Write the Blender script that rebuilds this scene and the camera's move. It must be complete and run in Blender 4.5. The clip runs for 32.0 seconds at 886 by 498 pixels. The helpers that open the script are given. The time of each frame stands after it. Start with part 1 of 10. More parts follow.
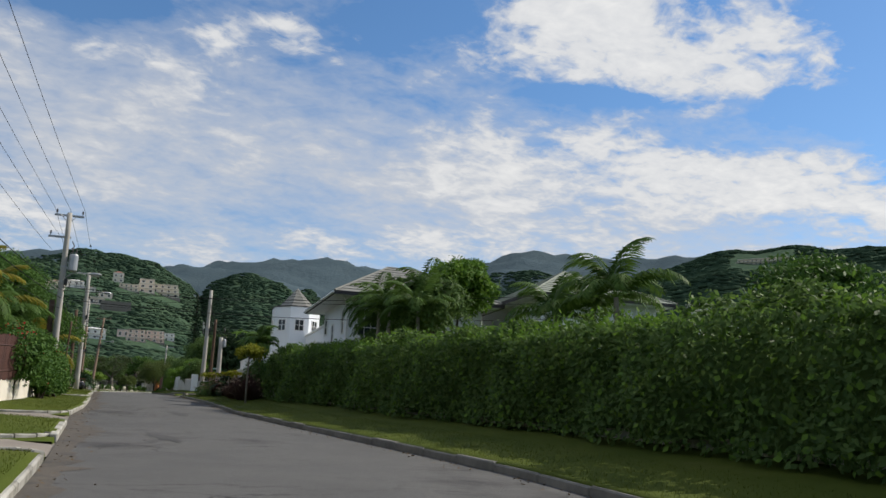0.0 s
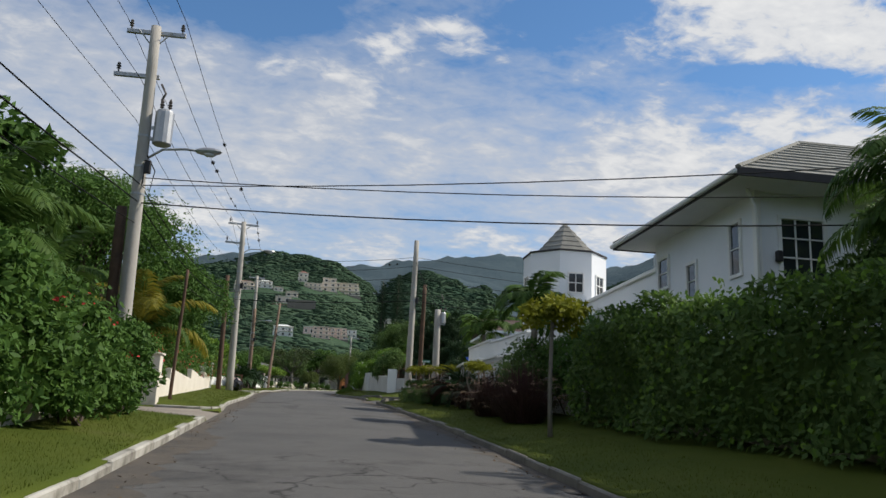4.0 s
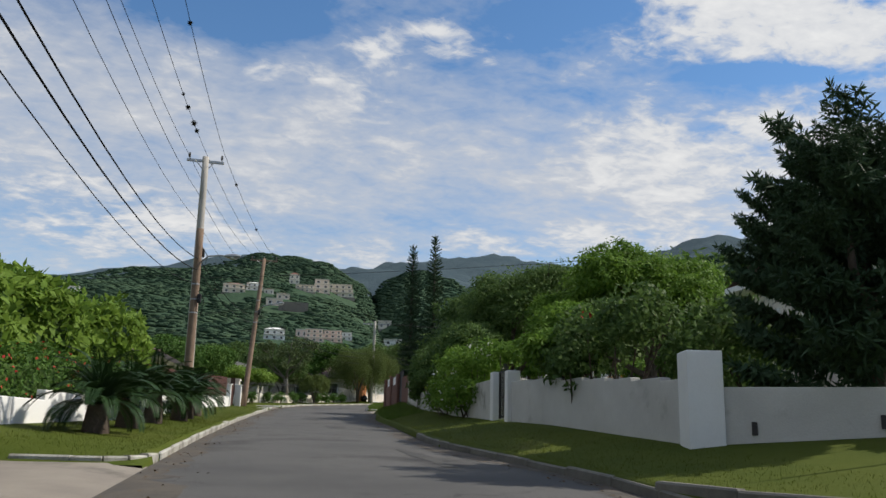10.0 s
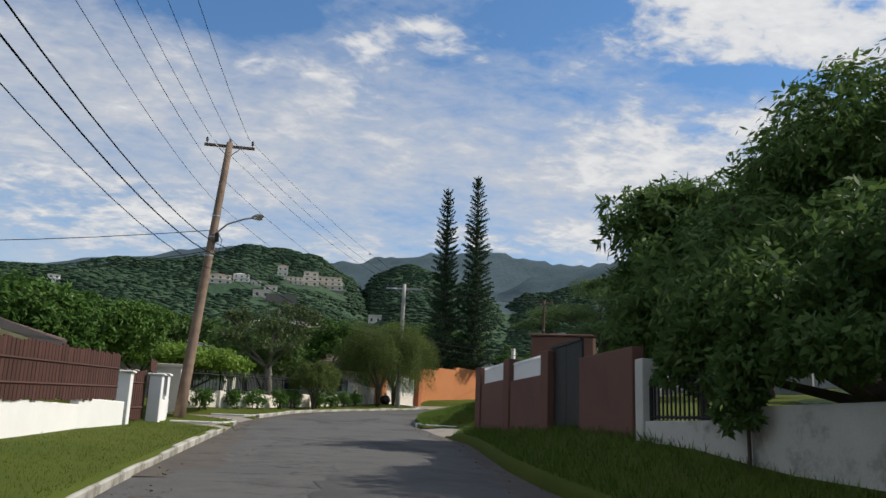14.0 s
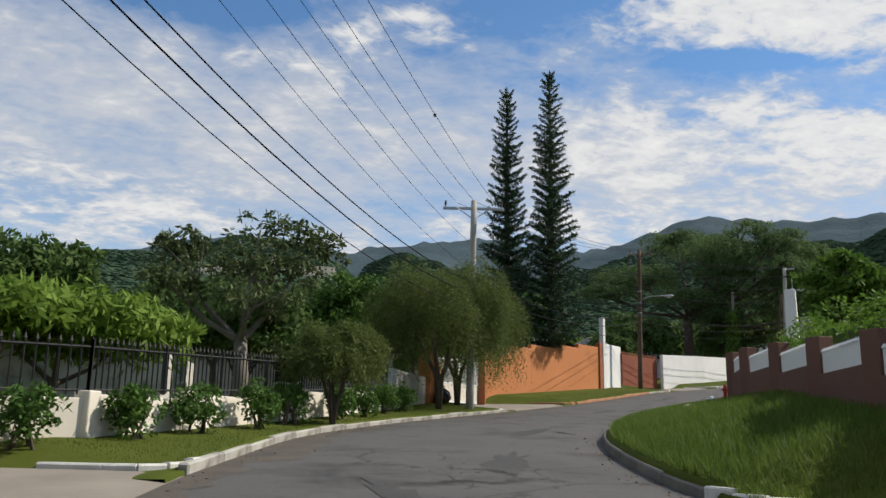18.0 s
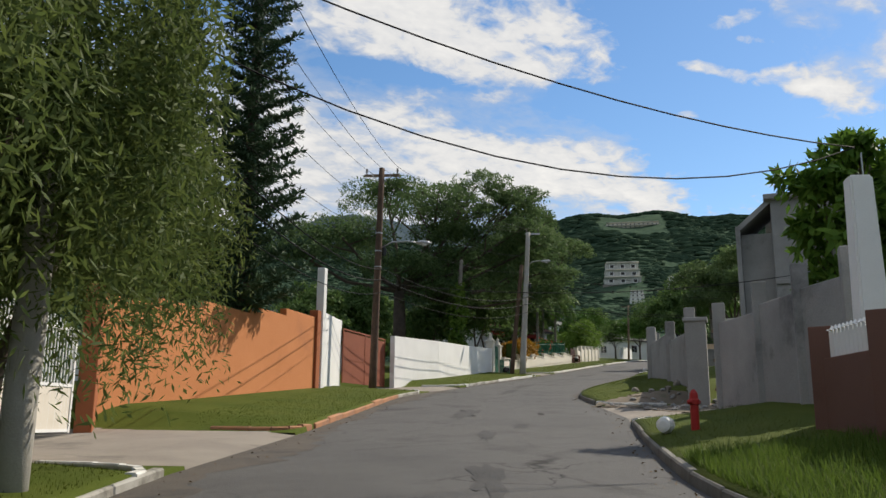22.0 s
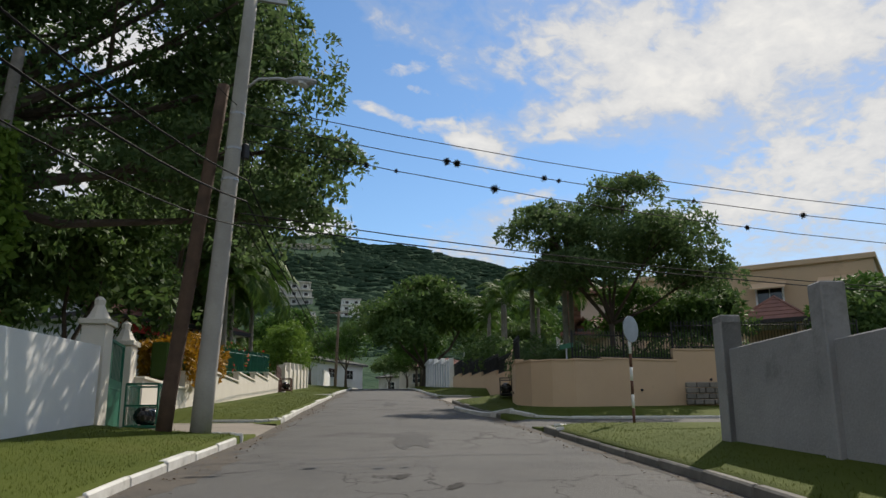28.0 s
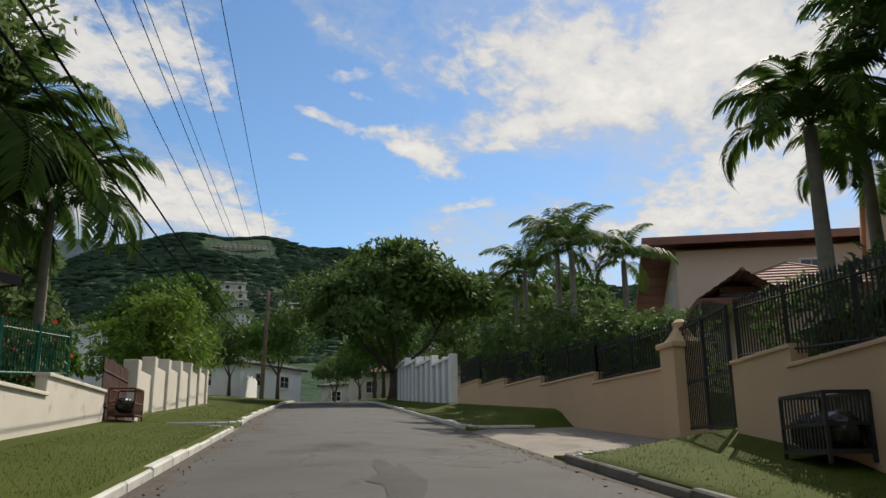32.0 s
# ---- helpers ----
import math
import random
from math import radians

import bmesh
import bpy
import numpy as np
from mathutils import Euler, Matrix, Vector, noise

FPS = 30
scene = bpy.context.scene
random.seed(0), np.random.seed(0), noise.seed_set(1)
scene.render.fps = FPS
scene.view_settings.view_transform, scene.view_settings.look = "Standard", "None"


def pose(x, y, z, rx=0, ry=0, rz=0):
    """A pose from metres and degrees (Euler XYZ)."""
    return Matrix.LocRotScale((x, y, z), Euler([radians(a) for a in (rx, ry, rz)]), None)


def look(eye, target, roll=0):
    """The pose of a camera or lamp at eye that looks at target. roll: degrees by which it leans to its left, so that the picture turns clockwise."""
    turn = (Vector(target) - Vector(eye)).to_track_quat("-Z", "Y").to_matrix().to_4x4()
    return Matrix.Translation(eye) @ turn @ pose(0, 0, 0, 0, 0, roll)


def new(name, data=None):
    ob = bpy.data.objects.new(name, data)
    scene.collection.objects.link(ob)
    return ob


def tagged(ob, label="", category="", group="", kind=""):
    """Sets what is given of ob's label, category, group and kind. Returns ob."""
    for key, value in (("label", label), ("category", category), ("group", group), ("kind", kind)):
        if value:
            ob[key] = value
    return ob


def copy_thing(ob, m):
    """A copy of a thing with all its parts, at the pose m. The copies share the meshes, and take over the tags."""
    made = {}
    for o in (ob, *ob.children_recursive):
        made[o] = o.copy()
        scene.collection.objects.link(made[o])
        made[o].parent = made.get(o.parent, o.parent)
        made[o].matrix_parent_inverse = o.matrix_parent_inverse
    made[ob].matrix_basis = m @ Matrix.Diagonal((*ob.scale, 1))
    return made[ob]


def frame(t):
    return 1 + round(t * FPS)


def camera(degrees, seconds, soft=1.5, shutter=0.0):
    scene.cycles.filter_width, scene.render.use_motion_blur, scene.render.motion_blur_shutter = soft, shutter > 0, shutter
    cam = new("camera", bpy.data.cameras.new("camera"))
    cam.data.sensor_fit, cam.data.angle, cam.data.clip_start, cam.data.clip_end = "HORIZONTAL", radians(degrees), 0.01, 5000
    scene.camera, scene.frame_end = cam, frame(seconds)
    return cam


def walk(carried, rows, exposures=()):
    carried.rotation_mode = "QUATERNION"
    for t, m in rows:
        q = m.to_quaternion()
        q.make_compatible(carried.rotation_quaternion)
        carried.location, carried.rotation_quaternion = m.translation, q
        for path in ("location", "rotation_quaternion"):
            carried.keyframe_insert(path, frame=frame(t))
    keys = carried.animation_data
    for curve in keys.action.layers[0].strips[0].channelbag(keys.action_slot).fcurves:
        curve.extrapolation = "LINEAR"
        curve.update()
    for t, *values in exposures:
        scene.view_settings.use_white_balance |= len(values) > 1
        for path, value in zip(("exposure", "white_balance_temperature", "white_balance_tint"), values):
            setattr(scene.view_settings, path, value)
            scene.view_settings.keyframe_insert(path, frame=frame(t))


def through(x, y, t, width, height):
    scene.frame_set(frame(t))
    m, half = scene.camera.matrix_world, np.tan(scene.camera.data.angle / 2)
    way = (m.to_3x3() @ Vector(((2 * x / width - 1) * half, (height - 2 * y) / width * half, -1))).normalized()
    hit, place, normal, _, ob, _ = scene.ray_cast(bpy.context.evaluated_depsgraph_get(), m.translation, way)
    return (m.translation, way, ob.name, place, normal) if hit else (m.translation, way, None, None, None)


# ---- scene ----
cam = camera(57.0, 32.0)

# seconds, place, then pitch, roll and yaw in degrees
PATH = [
    (0, 0.001, 0.000, 1.251, 13.41, -1.52, -20.42),
    (0.5, 0.364, 3.428, 1.500, 13.45, -1.20, -18.25),
    (1, 0.633, 6.857, 1.738, 13.39, -0.83, -15.51),
    (1.5, 0.747, 10.296, 1.962, 13.04, -1.40, -12.98),
    (2, 0.762, 13.760, 2.180, 12.29, -1.65, -11.10),
    (2.5, 0.695, 17.170, 2.406, 12.43, -3.13, -9.82),
    (3, 0.654, 20.519, 2.628, 12.97, -3.77, -9.46),
    (3.5, 0.626, 23.891, 2.835, 12.68, -2.72, -8.56),
    (5.5, 0.184, 38.368, 3.679, 13.17, -2.73, -7.98),
    (6, 0.029, 41.991, 3.919, 13.00, -3.01, -7.70),
    (6.5, -0.174, 45.704, 4.169, 12.80, -2.92, -7.55),
    (7, -0.349, 49.502, 4.411, 12.97, -2.39, -7.64),
    (7.5, -0.478, 53.300, 4.649, 13.07, -1.90, -7.84),
    (8, -0.612, 57.049, 4.892, 13.06, -1.79, -8.00),
    (8.5, -0.787, 60.804, 5.109, 13.09, -1.92, -8.31),
    (9, -0.943, 64.496, 5.312, 13.21, -1.76, -8.74),
    (9.5, -1.137, 68.119, 5.513, 13.17, -1.56, -8.88),
    (10, -1.319, 71.787, 5.709, 12.95, -1.46, -8.79),
    (10.5, -1.463, 75.439, 5.907, 13.02, -1.73, -9.04),
    (11, -1.563, 79.074, 6.121, 13.14, -1.92, -9.18),
    (11.5, -1.655, 82.712, 6.335, 13.17, -1.53, -9.02),
    (12, -1.716, 86.304, 6.527, 13.19, -1.47, -8.97),
    (12.5, -1.801, 89.921, 6.700, 13.02, -1.40, -9.17),
    (13, -1.867, 93.546, 6.872, 12.88, -1.60, -9.42),
    (13.5, -1.982, 97.162, 7.039, 12.73, -1.61, -9.59),
    (14, -2.116, 100.750, 7.203, 12.77, -2.18, -9.75),
    (14.5, -2.218, 104.293, 7.352, 12.47, -2.12, -9.83),
    (16.5, -2.547, 116.210, 7.821, 11.98, -0.49, -9.46),
    (17, -2.459, 118.834, 7.983, 11.97, -0.86, -9.34),
    (17.5, -2.495, 121.738, 8.155, 12.05, -0.95, -9.65),
    (18, -2.436, 124.547, 8.286, 12.04, -1.03, -10.08),
    (18.5, -2.303, 127.291, 8.393, 12.17, -1.46, -10.71),
    (19, -2.025, 130.034, 8.510, 12.30, -1.53, -13.72),
    (19.5, -1.642, 132.743, 8.663, 12.36, -0.62, -18.29),
    (20, -1.093, 135.491, 8.841, 11.92, -0.03, -22.27),
    (20.5, -0.289, 138.362, 9.026, 10.39, 0.09, -25.36),
    (21, 0.692, 141.306, 9.206, 10.14, 0.64, -28.39),
    (21.5, 1.743, 144.255, 9.379, 11.22, -0.58, -31.86),
    (22, 2.947, 147.178, 9.546, 11.76, -0.42, -35.20),
    (22.5, 4.342, 150.030, 9.706, 12.04, -0.54, -38.64),
    (23, 5.942, 152.822, 9.864, 12.18, -0.12, -41.87),
    (23.5, 7.744, 155.546, 10.037, 12.45, -0.14, -44.25),
    (24, 9.679, 158.238, 10.222, 12.49, -0.21, -46.30),
    (24.5, 11.686, 160.852, 10.408, 12.73, -0.77, -48.39),
    (26.5, 20.201, 170.136, 11.433, 13.19, -0.99, -53.22),
    (27, 22.371, 172.193, 11.705, 13.27, -1.20, -55.11),
    (27.5, 24.683, 174.204, 11.970, 13.42, -0.45, -57.44),
    (28, 27.101, 176.170, 12.212, 13.59, 0.32, -58.82),
    (28.5, 29.534, 178.138, 12.437, 13.81, 0.23, -59.74),
    (29, 32.031, 180.102, 12.697, 14.01, 0.10, -60.86),
    (29.5, 34.555, 182.052, 12.971, 14.14, -0.42, -61.41),
    (30, 37.145, 184.084, 13.255, 14.16, -0.04, -61.87),
    (30.5, 39.776, 186.032, 13.536, 14.29, 0.09, -62.23),
    (31, 42.382, 187.823, 13.800, 14.12, 0.40, -62.51),
    (31.5, 45.012, 189.690, 14.072, 14.07, 0.32, -62.75),
    (32, 47.597, 191.553, 14.334, 14.11, 0.58, -63.04),
]
walk(cam, [(t, pose(x, y, z, 90 + pitch, roll, yaw)) for t, x, y, z, pitch, roll, yaw in PATH],
     [(0, 0.03, 6500, 10), (14, 0.03, 6500, 10), (18, 0.08, 6600, 10), (20, 0.12, 6650, 10), (22, 0.12, 6750, 10), (24, 0.08, 6700, 10), (26.5, 0.0, 6700, 10), (28, 0.0, 6700, 10), (29, -0.02, 6800, 10), (30, -0.17, 6800, 10), (31, 0.04, 6950, 10), (32, 0.0, 6900, 10)])


# ---- world, sun and exposure ----
SUN_AZ, SUN_EL = 88.0, 43.0
world = bpy.data.worlds.new("sky")
scene.world = world
world.use_nodes = True
wn, wl = world.node_tree.nodes, world.node_tree.links
wn.clear()


def node(tree, kind, **values):
    n = tree.nodes.new(kind)
    for key, value in values.items():
        if key in n.inputs:
            n.inputs[key].default_value = value
    return n


def math_node(tree, op, a, b=None, clamp=False):
    n = tree.nodes.new("ShaderNodeMath")
    n.operation, n.use_clamp = op, clamp
    for slot, v in ((0, a), (1, b)):
        if v is None:
            continue
        if isinstance(v, (int, float)):
            n.inputs[slot].default_value = v
        else:
            tree.links.new(v, n.inputs[slot])
    return n.outputs[0]


def bump_sum(tree, place, masses):
    """Sum of soft oval masses on the dome: azimuth, elevation, half width, half height, tilt, weight."""
    total = None
    for az, el, rx, ry, tilt, weight in masses:
        mp = tree.nodes.new("ShaderNodeMapping")
        mp.vector_type = "TEXTURE"
        mp.inputs["Location"].default_value = (az, el, 0)
        mp.inputs["Rotation"].default_value = (0, 0, radians(tilt))
        mp.inputs["Scale"].default_value = (rx, ry, 1)
        tree.links.new(place, mp.inputs["Vector"])
        ln = tree.nodes.new("ShaderNodeVectorMath")
        ln.operation = "LENGTH"
        tree.links.new(mp.outputs[0], ln.inputs[0])
        rg = tree.nodes.new("ShaderNodeMapRange")
        rg.interpolation_type = "SMOOTHSTEP"
        for k, v in enumerate((0.25, 1.5, weight, 0.0)):
            rg.inputs[k + 1].default_value = v
        tree.links.new(ln.outputs["Value"], rg.inputs[0])
        total = rg.outputs[0] if total is None else math_node(tree, "ADD", total, rg.outputs[0])
    return total


def build_sky():
    tree = world.node_tree
    link = tree.links.new
    sky = tree.nodes.new("ShaderNodeTexSky")
    sky.sky_type, sky.sun_disc = "NISHITA", False
    sky.sun_elevation, sky.sun_rotation = radians(SUN_EL), radians(SUN_AZ)
    sky.air_density, sky.dust_density, sky.ozone_density = 1.0, 0.15, 2.2
    co = tree.nodes.new("ShaderNodeTexCoord")
    sep = tree.nodes.new("ShaderNodeSeparateXYZ")
    link(co.outputs["Generated"], sep.inputs[0])
    up = math_node(tree, "MAXIMUM", sep.outputs[2], 0.0)
    den = math_node(tree, "ADD", up, 0.16)
    flat = tree.nodes.new("ShaderNodeCombineXYZ")
    link(math_node(tree, "DIVIDE", sep.outputs[0], den), flat.inputs[0])
    link(math_node(tree, "DIVIDE", sep.outputs[1], den), flat.inputs[1])
    # place on the dome in degrees of azimuth and elevation
    dome = tree.nodes.new("ShaderNodeCombineXYZ")
    link(math_node(tree, "MULTIPLY", math_node(tree, "ARCTAN2", sep.outputs[0], sep.outputs[1]), 57.2958), dome.inputs[0])
    link(math_node(tree, "MULTIPLY", math_node(tree, "ARCSINE", sep.outputs[2]), 57.2958), dome.inputs[1])
    mp = tree.nodes.new("ShaderNodeMapping")
    mp.inputs["Location"].default_value = (0.0, 0.0, 7.3)
    mp.inputs["Rotation"].default_value = (0, 0, radians(-25))
    mp.inputs["Scale"].default_value = (1.0, 1.25, 1.0)
    link(flat.outputs[0], mp.inputs["Vector"])
    broad = node(tree, "ShaderNodeTexNoise", Scale=0.8, Detail=2.0, Roughness=0.45, Distortion=0.3)
    fine = node(tree, "ShaderNodeTexNoise", Scale=5.0, Detail=9.0, Roughness=0.58, Distortion=0.35)
    ripple = node(tree, "ShaderNodeTexNoise", Scale=21.0, Detail=4.0, Roughness=0.55, Distortion=0.5)
    for n in (broad, fine, ripple):
        link(mp.outputs[0], n.inputs["Vector"])
    noise = math_node(tree, "ADD", math_node(tree, "MULTIPLY", math_node(tree, "SUBTRACT", fine.outputs["Fac"], 0.5), 3.4), math_node(tree, "MULTIPLY", math_node(tree, "SUBTRACT", ripple.outputs["Fac"], 0.5), 1.5))
    noise = math_node(tree, "ADD", noise, math_node(tree, "MULTIPLY", math_node(tree, "SUBTRACT", broad.outputs["Fac"], 0.5), 0.9))
    # bright heaped clouds
    heap = math_node(tree, "ADD", math_node(tree, "ADD", bump_sum(tree, dome.outputs[0], BANKS), bump_sum(tree, dome.outputs[0], PUFFS)), bump_sum(tree, dome.outputs[0], GAPS))
    heap = math_node(tree, "ADD", heap, noise)
    cover = math_node(tree, "MULTIPLY", math_node(tree, "SUBTRACT", heap, 0.24), 1.5, True)
    # thin grey-white veil
    thin = math_node(tree, "ADD", math_node(tree, "ADD", bump_sum(tree, dome.outputs[0], VEILS), bump_sum(tree, dome.outputs[0], GAPS)), math_node(tree, "MULTIPLY", noise, 0.5))
    low = math_node(tree, "MULTIPLY", math_node(tree, "SUBTRACT", 0.33, up), 2.6, True)
    veil = math_node(tree, "MULTIPLY", math_node(tree, "ADD", math_node(tree, "ADD", thin, low), 0.26), 0.9, True)
    shade = tree.nodes.new("ShaderNodeMix")
    shade.data_type = "RGBA"
    shade.inputs[6].default_value, shade.inputs[7].default_value = CLOUD_DIM, CLOUD_LIT
    link(math_node(tree, "ADD", math_node(tree, "MULTIPLY", math_node(tree, "SUBTRACT", heap, 0.3), 0.6), 0.12, True), shade.inputs[0])
    deep = tree.nodes.new("ShaderNodeHueSaturation")
    deep.inputs["Saturation"].default_value, deep.inputs["Value"].default_value = 1.18, 0.88
    link(sky.outputs[0], deep.inputs["Color"])
    mix = tree.nodes.new("ShaderNodeMix")
    mix.data_type = "RGBA"
    link(math_node(tree, "MULTIPLY", veil, 0.88), mix.inputs[0])
    link(deep.outputs[0], mix.inputs[6])
    mix.inputs[7].default_value = CLOUD_DIM
    top = tree.nodes.new("ShaderNodeMix")
    top.data_type = "RGBA"
    link(math_node(tree, "MULTIPLY", cover, 0.96), top.inputs[0])
    link(mix.outputs[2], top.inputs[6])
    link(shade.outputs[2], top.inputs[7])
    bg = tree.nodes.new("ShaderNodeBackground")
    bg.inputs["Strength"].default_value = 0.15
    link(top.outputs[2], bg.inputs["Color"])
    out = tree.nodes.new("ShaderNodeOutputWorld")
    link(bg.outputs[0], out.inputs["Surface"])


CLOUD_DIM, CLOUD_LIT = (3.7, 3.86, 4.15, 1), (5.7, 5.68, 5.58, 1)
# azimuth, elevation, half width, half height, tilt, weight
# the last four banks lie out of view, added to brighten the skylight
BANKS = ((34, 27.5, 13, 4.2, -6, 1.0), (44, 25.3, 6, 2.2, -8, 0.6), (29, 18.5, 13, 4.2, -4, 0.62), (46, 16.4, 15, 2.7, -13, 0.95), (78, 26.5, 15, 4.6, 0, 1.2), (84, 17, 9, 3.4, 14, 0.95), (20, 13.5, 14, 1.6, 0, 0.5), (-14, 13.5, 9, 2.6, 0, 0.5), (140, 35, 50, 20, 0, 0.5), (-110, 35, 80, 24, 0, 0.55), (40, 52, 120, 16, 0, 0.55), (-60, 75, 180, 16, 0, 0.5))
PUFFS = ((56, 26, 2.6, 0.7, 10, 1.1), (58.6, 22.1, 3.2, 0.9, -4, 0.8), (63.2, 19.2, 3.2, 1.0, -6, 1.25), (59.5, 16.5, 2.6, 0.6, 0, 0.6), (67, 21.5, 3.0, 0.9, 0, 0.6), (54, 23.2, 2.6, 0.5, -14, 1.25), (57.5, 24.4, 2.0, 0.5, -18, 1.2), (61.2, 20.9, 2.0, 0.6, -8, 1.2), (65.5, 17.2, 2.8, 0.6, 10, 1.2), (52.2, 20.4, 2.2, 0.4, -8, 1.1), (70, 22.6, 2.6, 0.6, 6, 0.55), (3.1, 26.4, 2.2, 1.0, 20, 0.6), (8.3, 27.4, 3.2, 1.3, -20, 0.65), (12.6, 27, 1.8, 0.9, 0, 0.55), (-5.8, 24.7, 1.8, 1.1, -25, 0.5), (3, 22.5, 2.6, 1.8, -40, 0.4))
VEILS = ((2, 19.5, 22, 6.0, 0, 0.62), (30, 17, 16, 5.0, 0, 0.5), (-25, 22, 16, 8, 0, 0.5), (80, 25, 15, 6.0, 0, 0.45), (-130, 40, 90, 30, 0, 0.3))
GAPS = ((16, 29.3, 5.5, 2.2, 0, -0.45), (-7, 27.8, 8, 1.8, 0, -0.45), (8.8, 14.9, 5, 0.9, -4, -0.42), (11.5, 24.8, 7, 1.1, -12, -0.3), (33, 23.6, 6, 0.7, -8, -0.45), (46.5, 21.6, 4.2, 1.3, -8, -0.75), (54.8, 20.5, 5.5, 7.5, 18, -0.8), (50, 28.8, 3.0, 2.2, -30, -0.55), (69.5, 19, 5.5, 2.0, 0, -0.6), (28, 20.3, 3.5, 0.8, 0, -0.35), (62, 23.8, 5, 1.2, 0, -0.4), (49.5, 26, 5, 3.2, -10, -0.5), (58, 18.2, 9, 1.3, 0, -0.45))
build_sky()

sun_data = bpy.data.lights.new("sun", "SUN")
sun_data.energy, sun_data.angle, sun_data.color = 4.7, radians(0.6), (1.0, 0.93, 0.82)
sun = new("sun", sun_data)
sun_dir = Vector((math.sin(radians(SUN_AZ)) * math.cos(radians(SUN_EL)), math.cos(radians(SUN_AZ)) * math.cos(radians(SUN_EL)), math.sin(radians(SUN_EL))))
sun.matrix_world = look(sun_dir * 200, (0, 0, 0))

# ---- materials ----


def mat(name, c1, c2=None, scale=1.5, rough=0.85, bump=0.15, bscale=30.0, metal=0.0, spec=0.3, grain=0.12, stain=None, stain_scale=0.35, stain_cut=0.58, vary=0.0):
    """A surface with broad colour drift, fine grain, optional stains, and relief."""
    m = bpy.data.materials.new(name)
    m.use_nodes = True
    t = m.node_tree
    link = t.links.new
    p = t.nodes["Principled BSDF"]
    p.inputs["Roughness"].default_value, p.inputs["Metallic"].default_value = rough, metal
    p.inputs["Specular IOR Level"].default_value = spec
    co = t.nodes.new("ShaderNodeTexCoord")
    n1 = node(t, "ShaderNodeTexNoise", Scale=scale, Detail=4.0, Roughness=0.6)
    n2 = node(t, "ShaderNodeTexNoise", Scale=bscale, Detail=3.0, Roughness=0.65)
    link(co.outputs["Object"], n1.inputs["Vector"])
    link(co.outputs["Object"], n2.inputs["Vector"])
    c2 = c2 or tuple(v * 0.82 for v in c1)
    mx = t.nodes.new("ShaderNodeMix")
    mx.data_type = "RGBA"
    mx.inputs[6].default_value, mx.inputs[7].default_value = (*c1, 1), (*c2, 1)
    link(math_node(t, "MULTIPLY", math_node(t, "SUBTRACT", n1.outputs["Fac"], 0.3), 2.5, True), mx.inputs[0])
    col = mx.outputs[2]
    if stain:
        n3 = node(t, "ShaderNodeTexNoise", Scale=stain_scale, Detail=7.0, Roughness=0.68)
        link(co.outputs["Object"], n3.inputs["Vector"])
        m3 = t.nodes.new("ShaderNodeMix")
        m3.data_type = "RGBA"
        m3.inputs[7].default_value = (*stain, 1)
        link(col, m3.inputs[6])
        link(math_node(t, "MULTIPLY", math_node(t, "SUBTRACT", n3.outputs["Fac"], stain_cut), 6.0, True), m3.inputs[0])
        col = m3.outputs[2]
    hs = t.nodes.new("ShaderNodeHueSaturation")
    link(col, hs.inputs["Color"])
    value = math_node(t, "ADD", math_node(t, "MULTIPLY", n2.outputs["Fac"], grain * 2), 1.0 - grain)
    if vary:
        info = t.nodes.new("ShaderNodeObjectInfo")
        value = math_node(t, "MULTIPLY", value, math_node(t, "ADD", math_node(t, "MULTIPLY", info.outputs["Random"], vary), 1.0 - vary / 2))
    link(value, hs.inputs["Value"])
    link(hs.outputs[0], p.inputs["Base Color"])
    if bump:
        b = node(t, "ShaderNodeBump", Strength=bump, Distance=0.02)
        link(n2.outputs["Fac"], b.inputs["Height"])
        link(b.outputs[0], p.inputs["Normal"])
    return m


def leaf_mat(name, dark, light, through=0.3, rough=0.6, cool=0.0):
    m = bpy.data.materials.new(name)
    m.use_nodes = True
    t = m.node_tree
    link = t.links.new
    p = t.nodes["Principled BSDF"]
    p.inputs["Roughness"].default_value = rough
    p.inputs["Specular IOR Level"].default_value = 0.12
    geo = t.nodes.new("ShaderNodeNewGeometry")
    info = t.nodes.new("ShaderNodeObjectInfo")
    co = t.nodes.new("ShaderNodeTexCoord")
    n1 = node(t, "ShaderNodeTexNoise", Scale=0.55, Detail=3.0)
    link(co.outputs["Object"], n1.inputs["Vector"])
    f = math_node(t, "ADD", math_node(t, "MULTIPLY", geo.outputs["Random Per Island"], 0.55), math_node(t, "MULTIPLY", n1.outputs["Fac"], 0.5))
    f = math_node(t, "ADD", f, math_node(t, "MULTIPLY", math_node(t, "SUBTRACT", info.outputs["Random"], 0.5), 0.25), True)
    mx = t.nodes.new("ShaderNodeMix")
    mx.data_type = "RGBA"
    mx.inputs[6].default_value, mx.inputs[7].default_value = (*dark, 1), (*light, 1)
    link(f, mx.inputs[0])
    link(mx.outputs[2], p.inputs["Base Color"])
    if through:
        tr = t.nodes.new("ShaderNodeBsdfTranslucent")
        link(mx.outputs[2], tr.inputs["Color"])
        ms = t.nodes.new("ShaderNodeMixShader")
        ms.inputs[0].default_value = through
        link(p.outputs[0], ms.inputs[1])
        link(tr.outputs[0], ms.inputs[2])
        link(ms.outputs[0], t.nodes["Material Output"].inputs["Surface"])
    return m


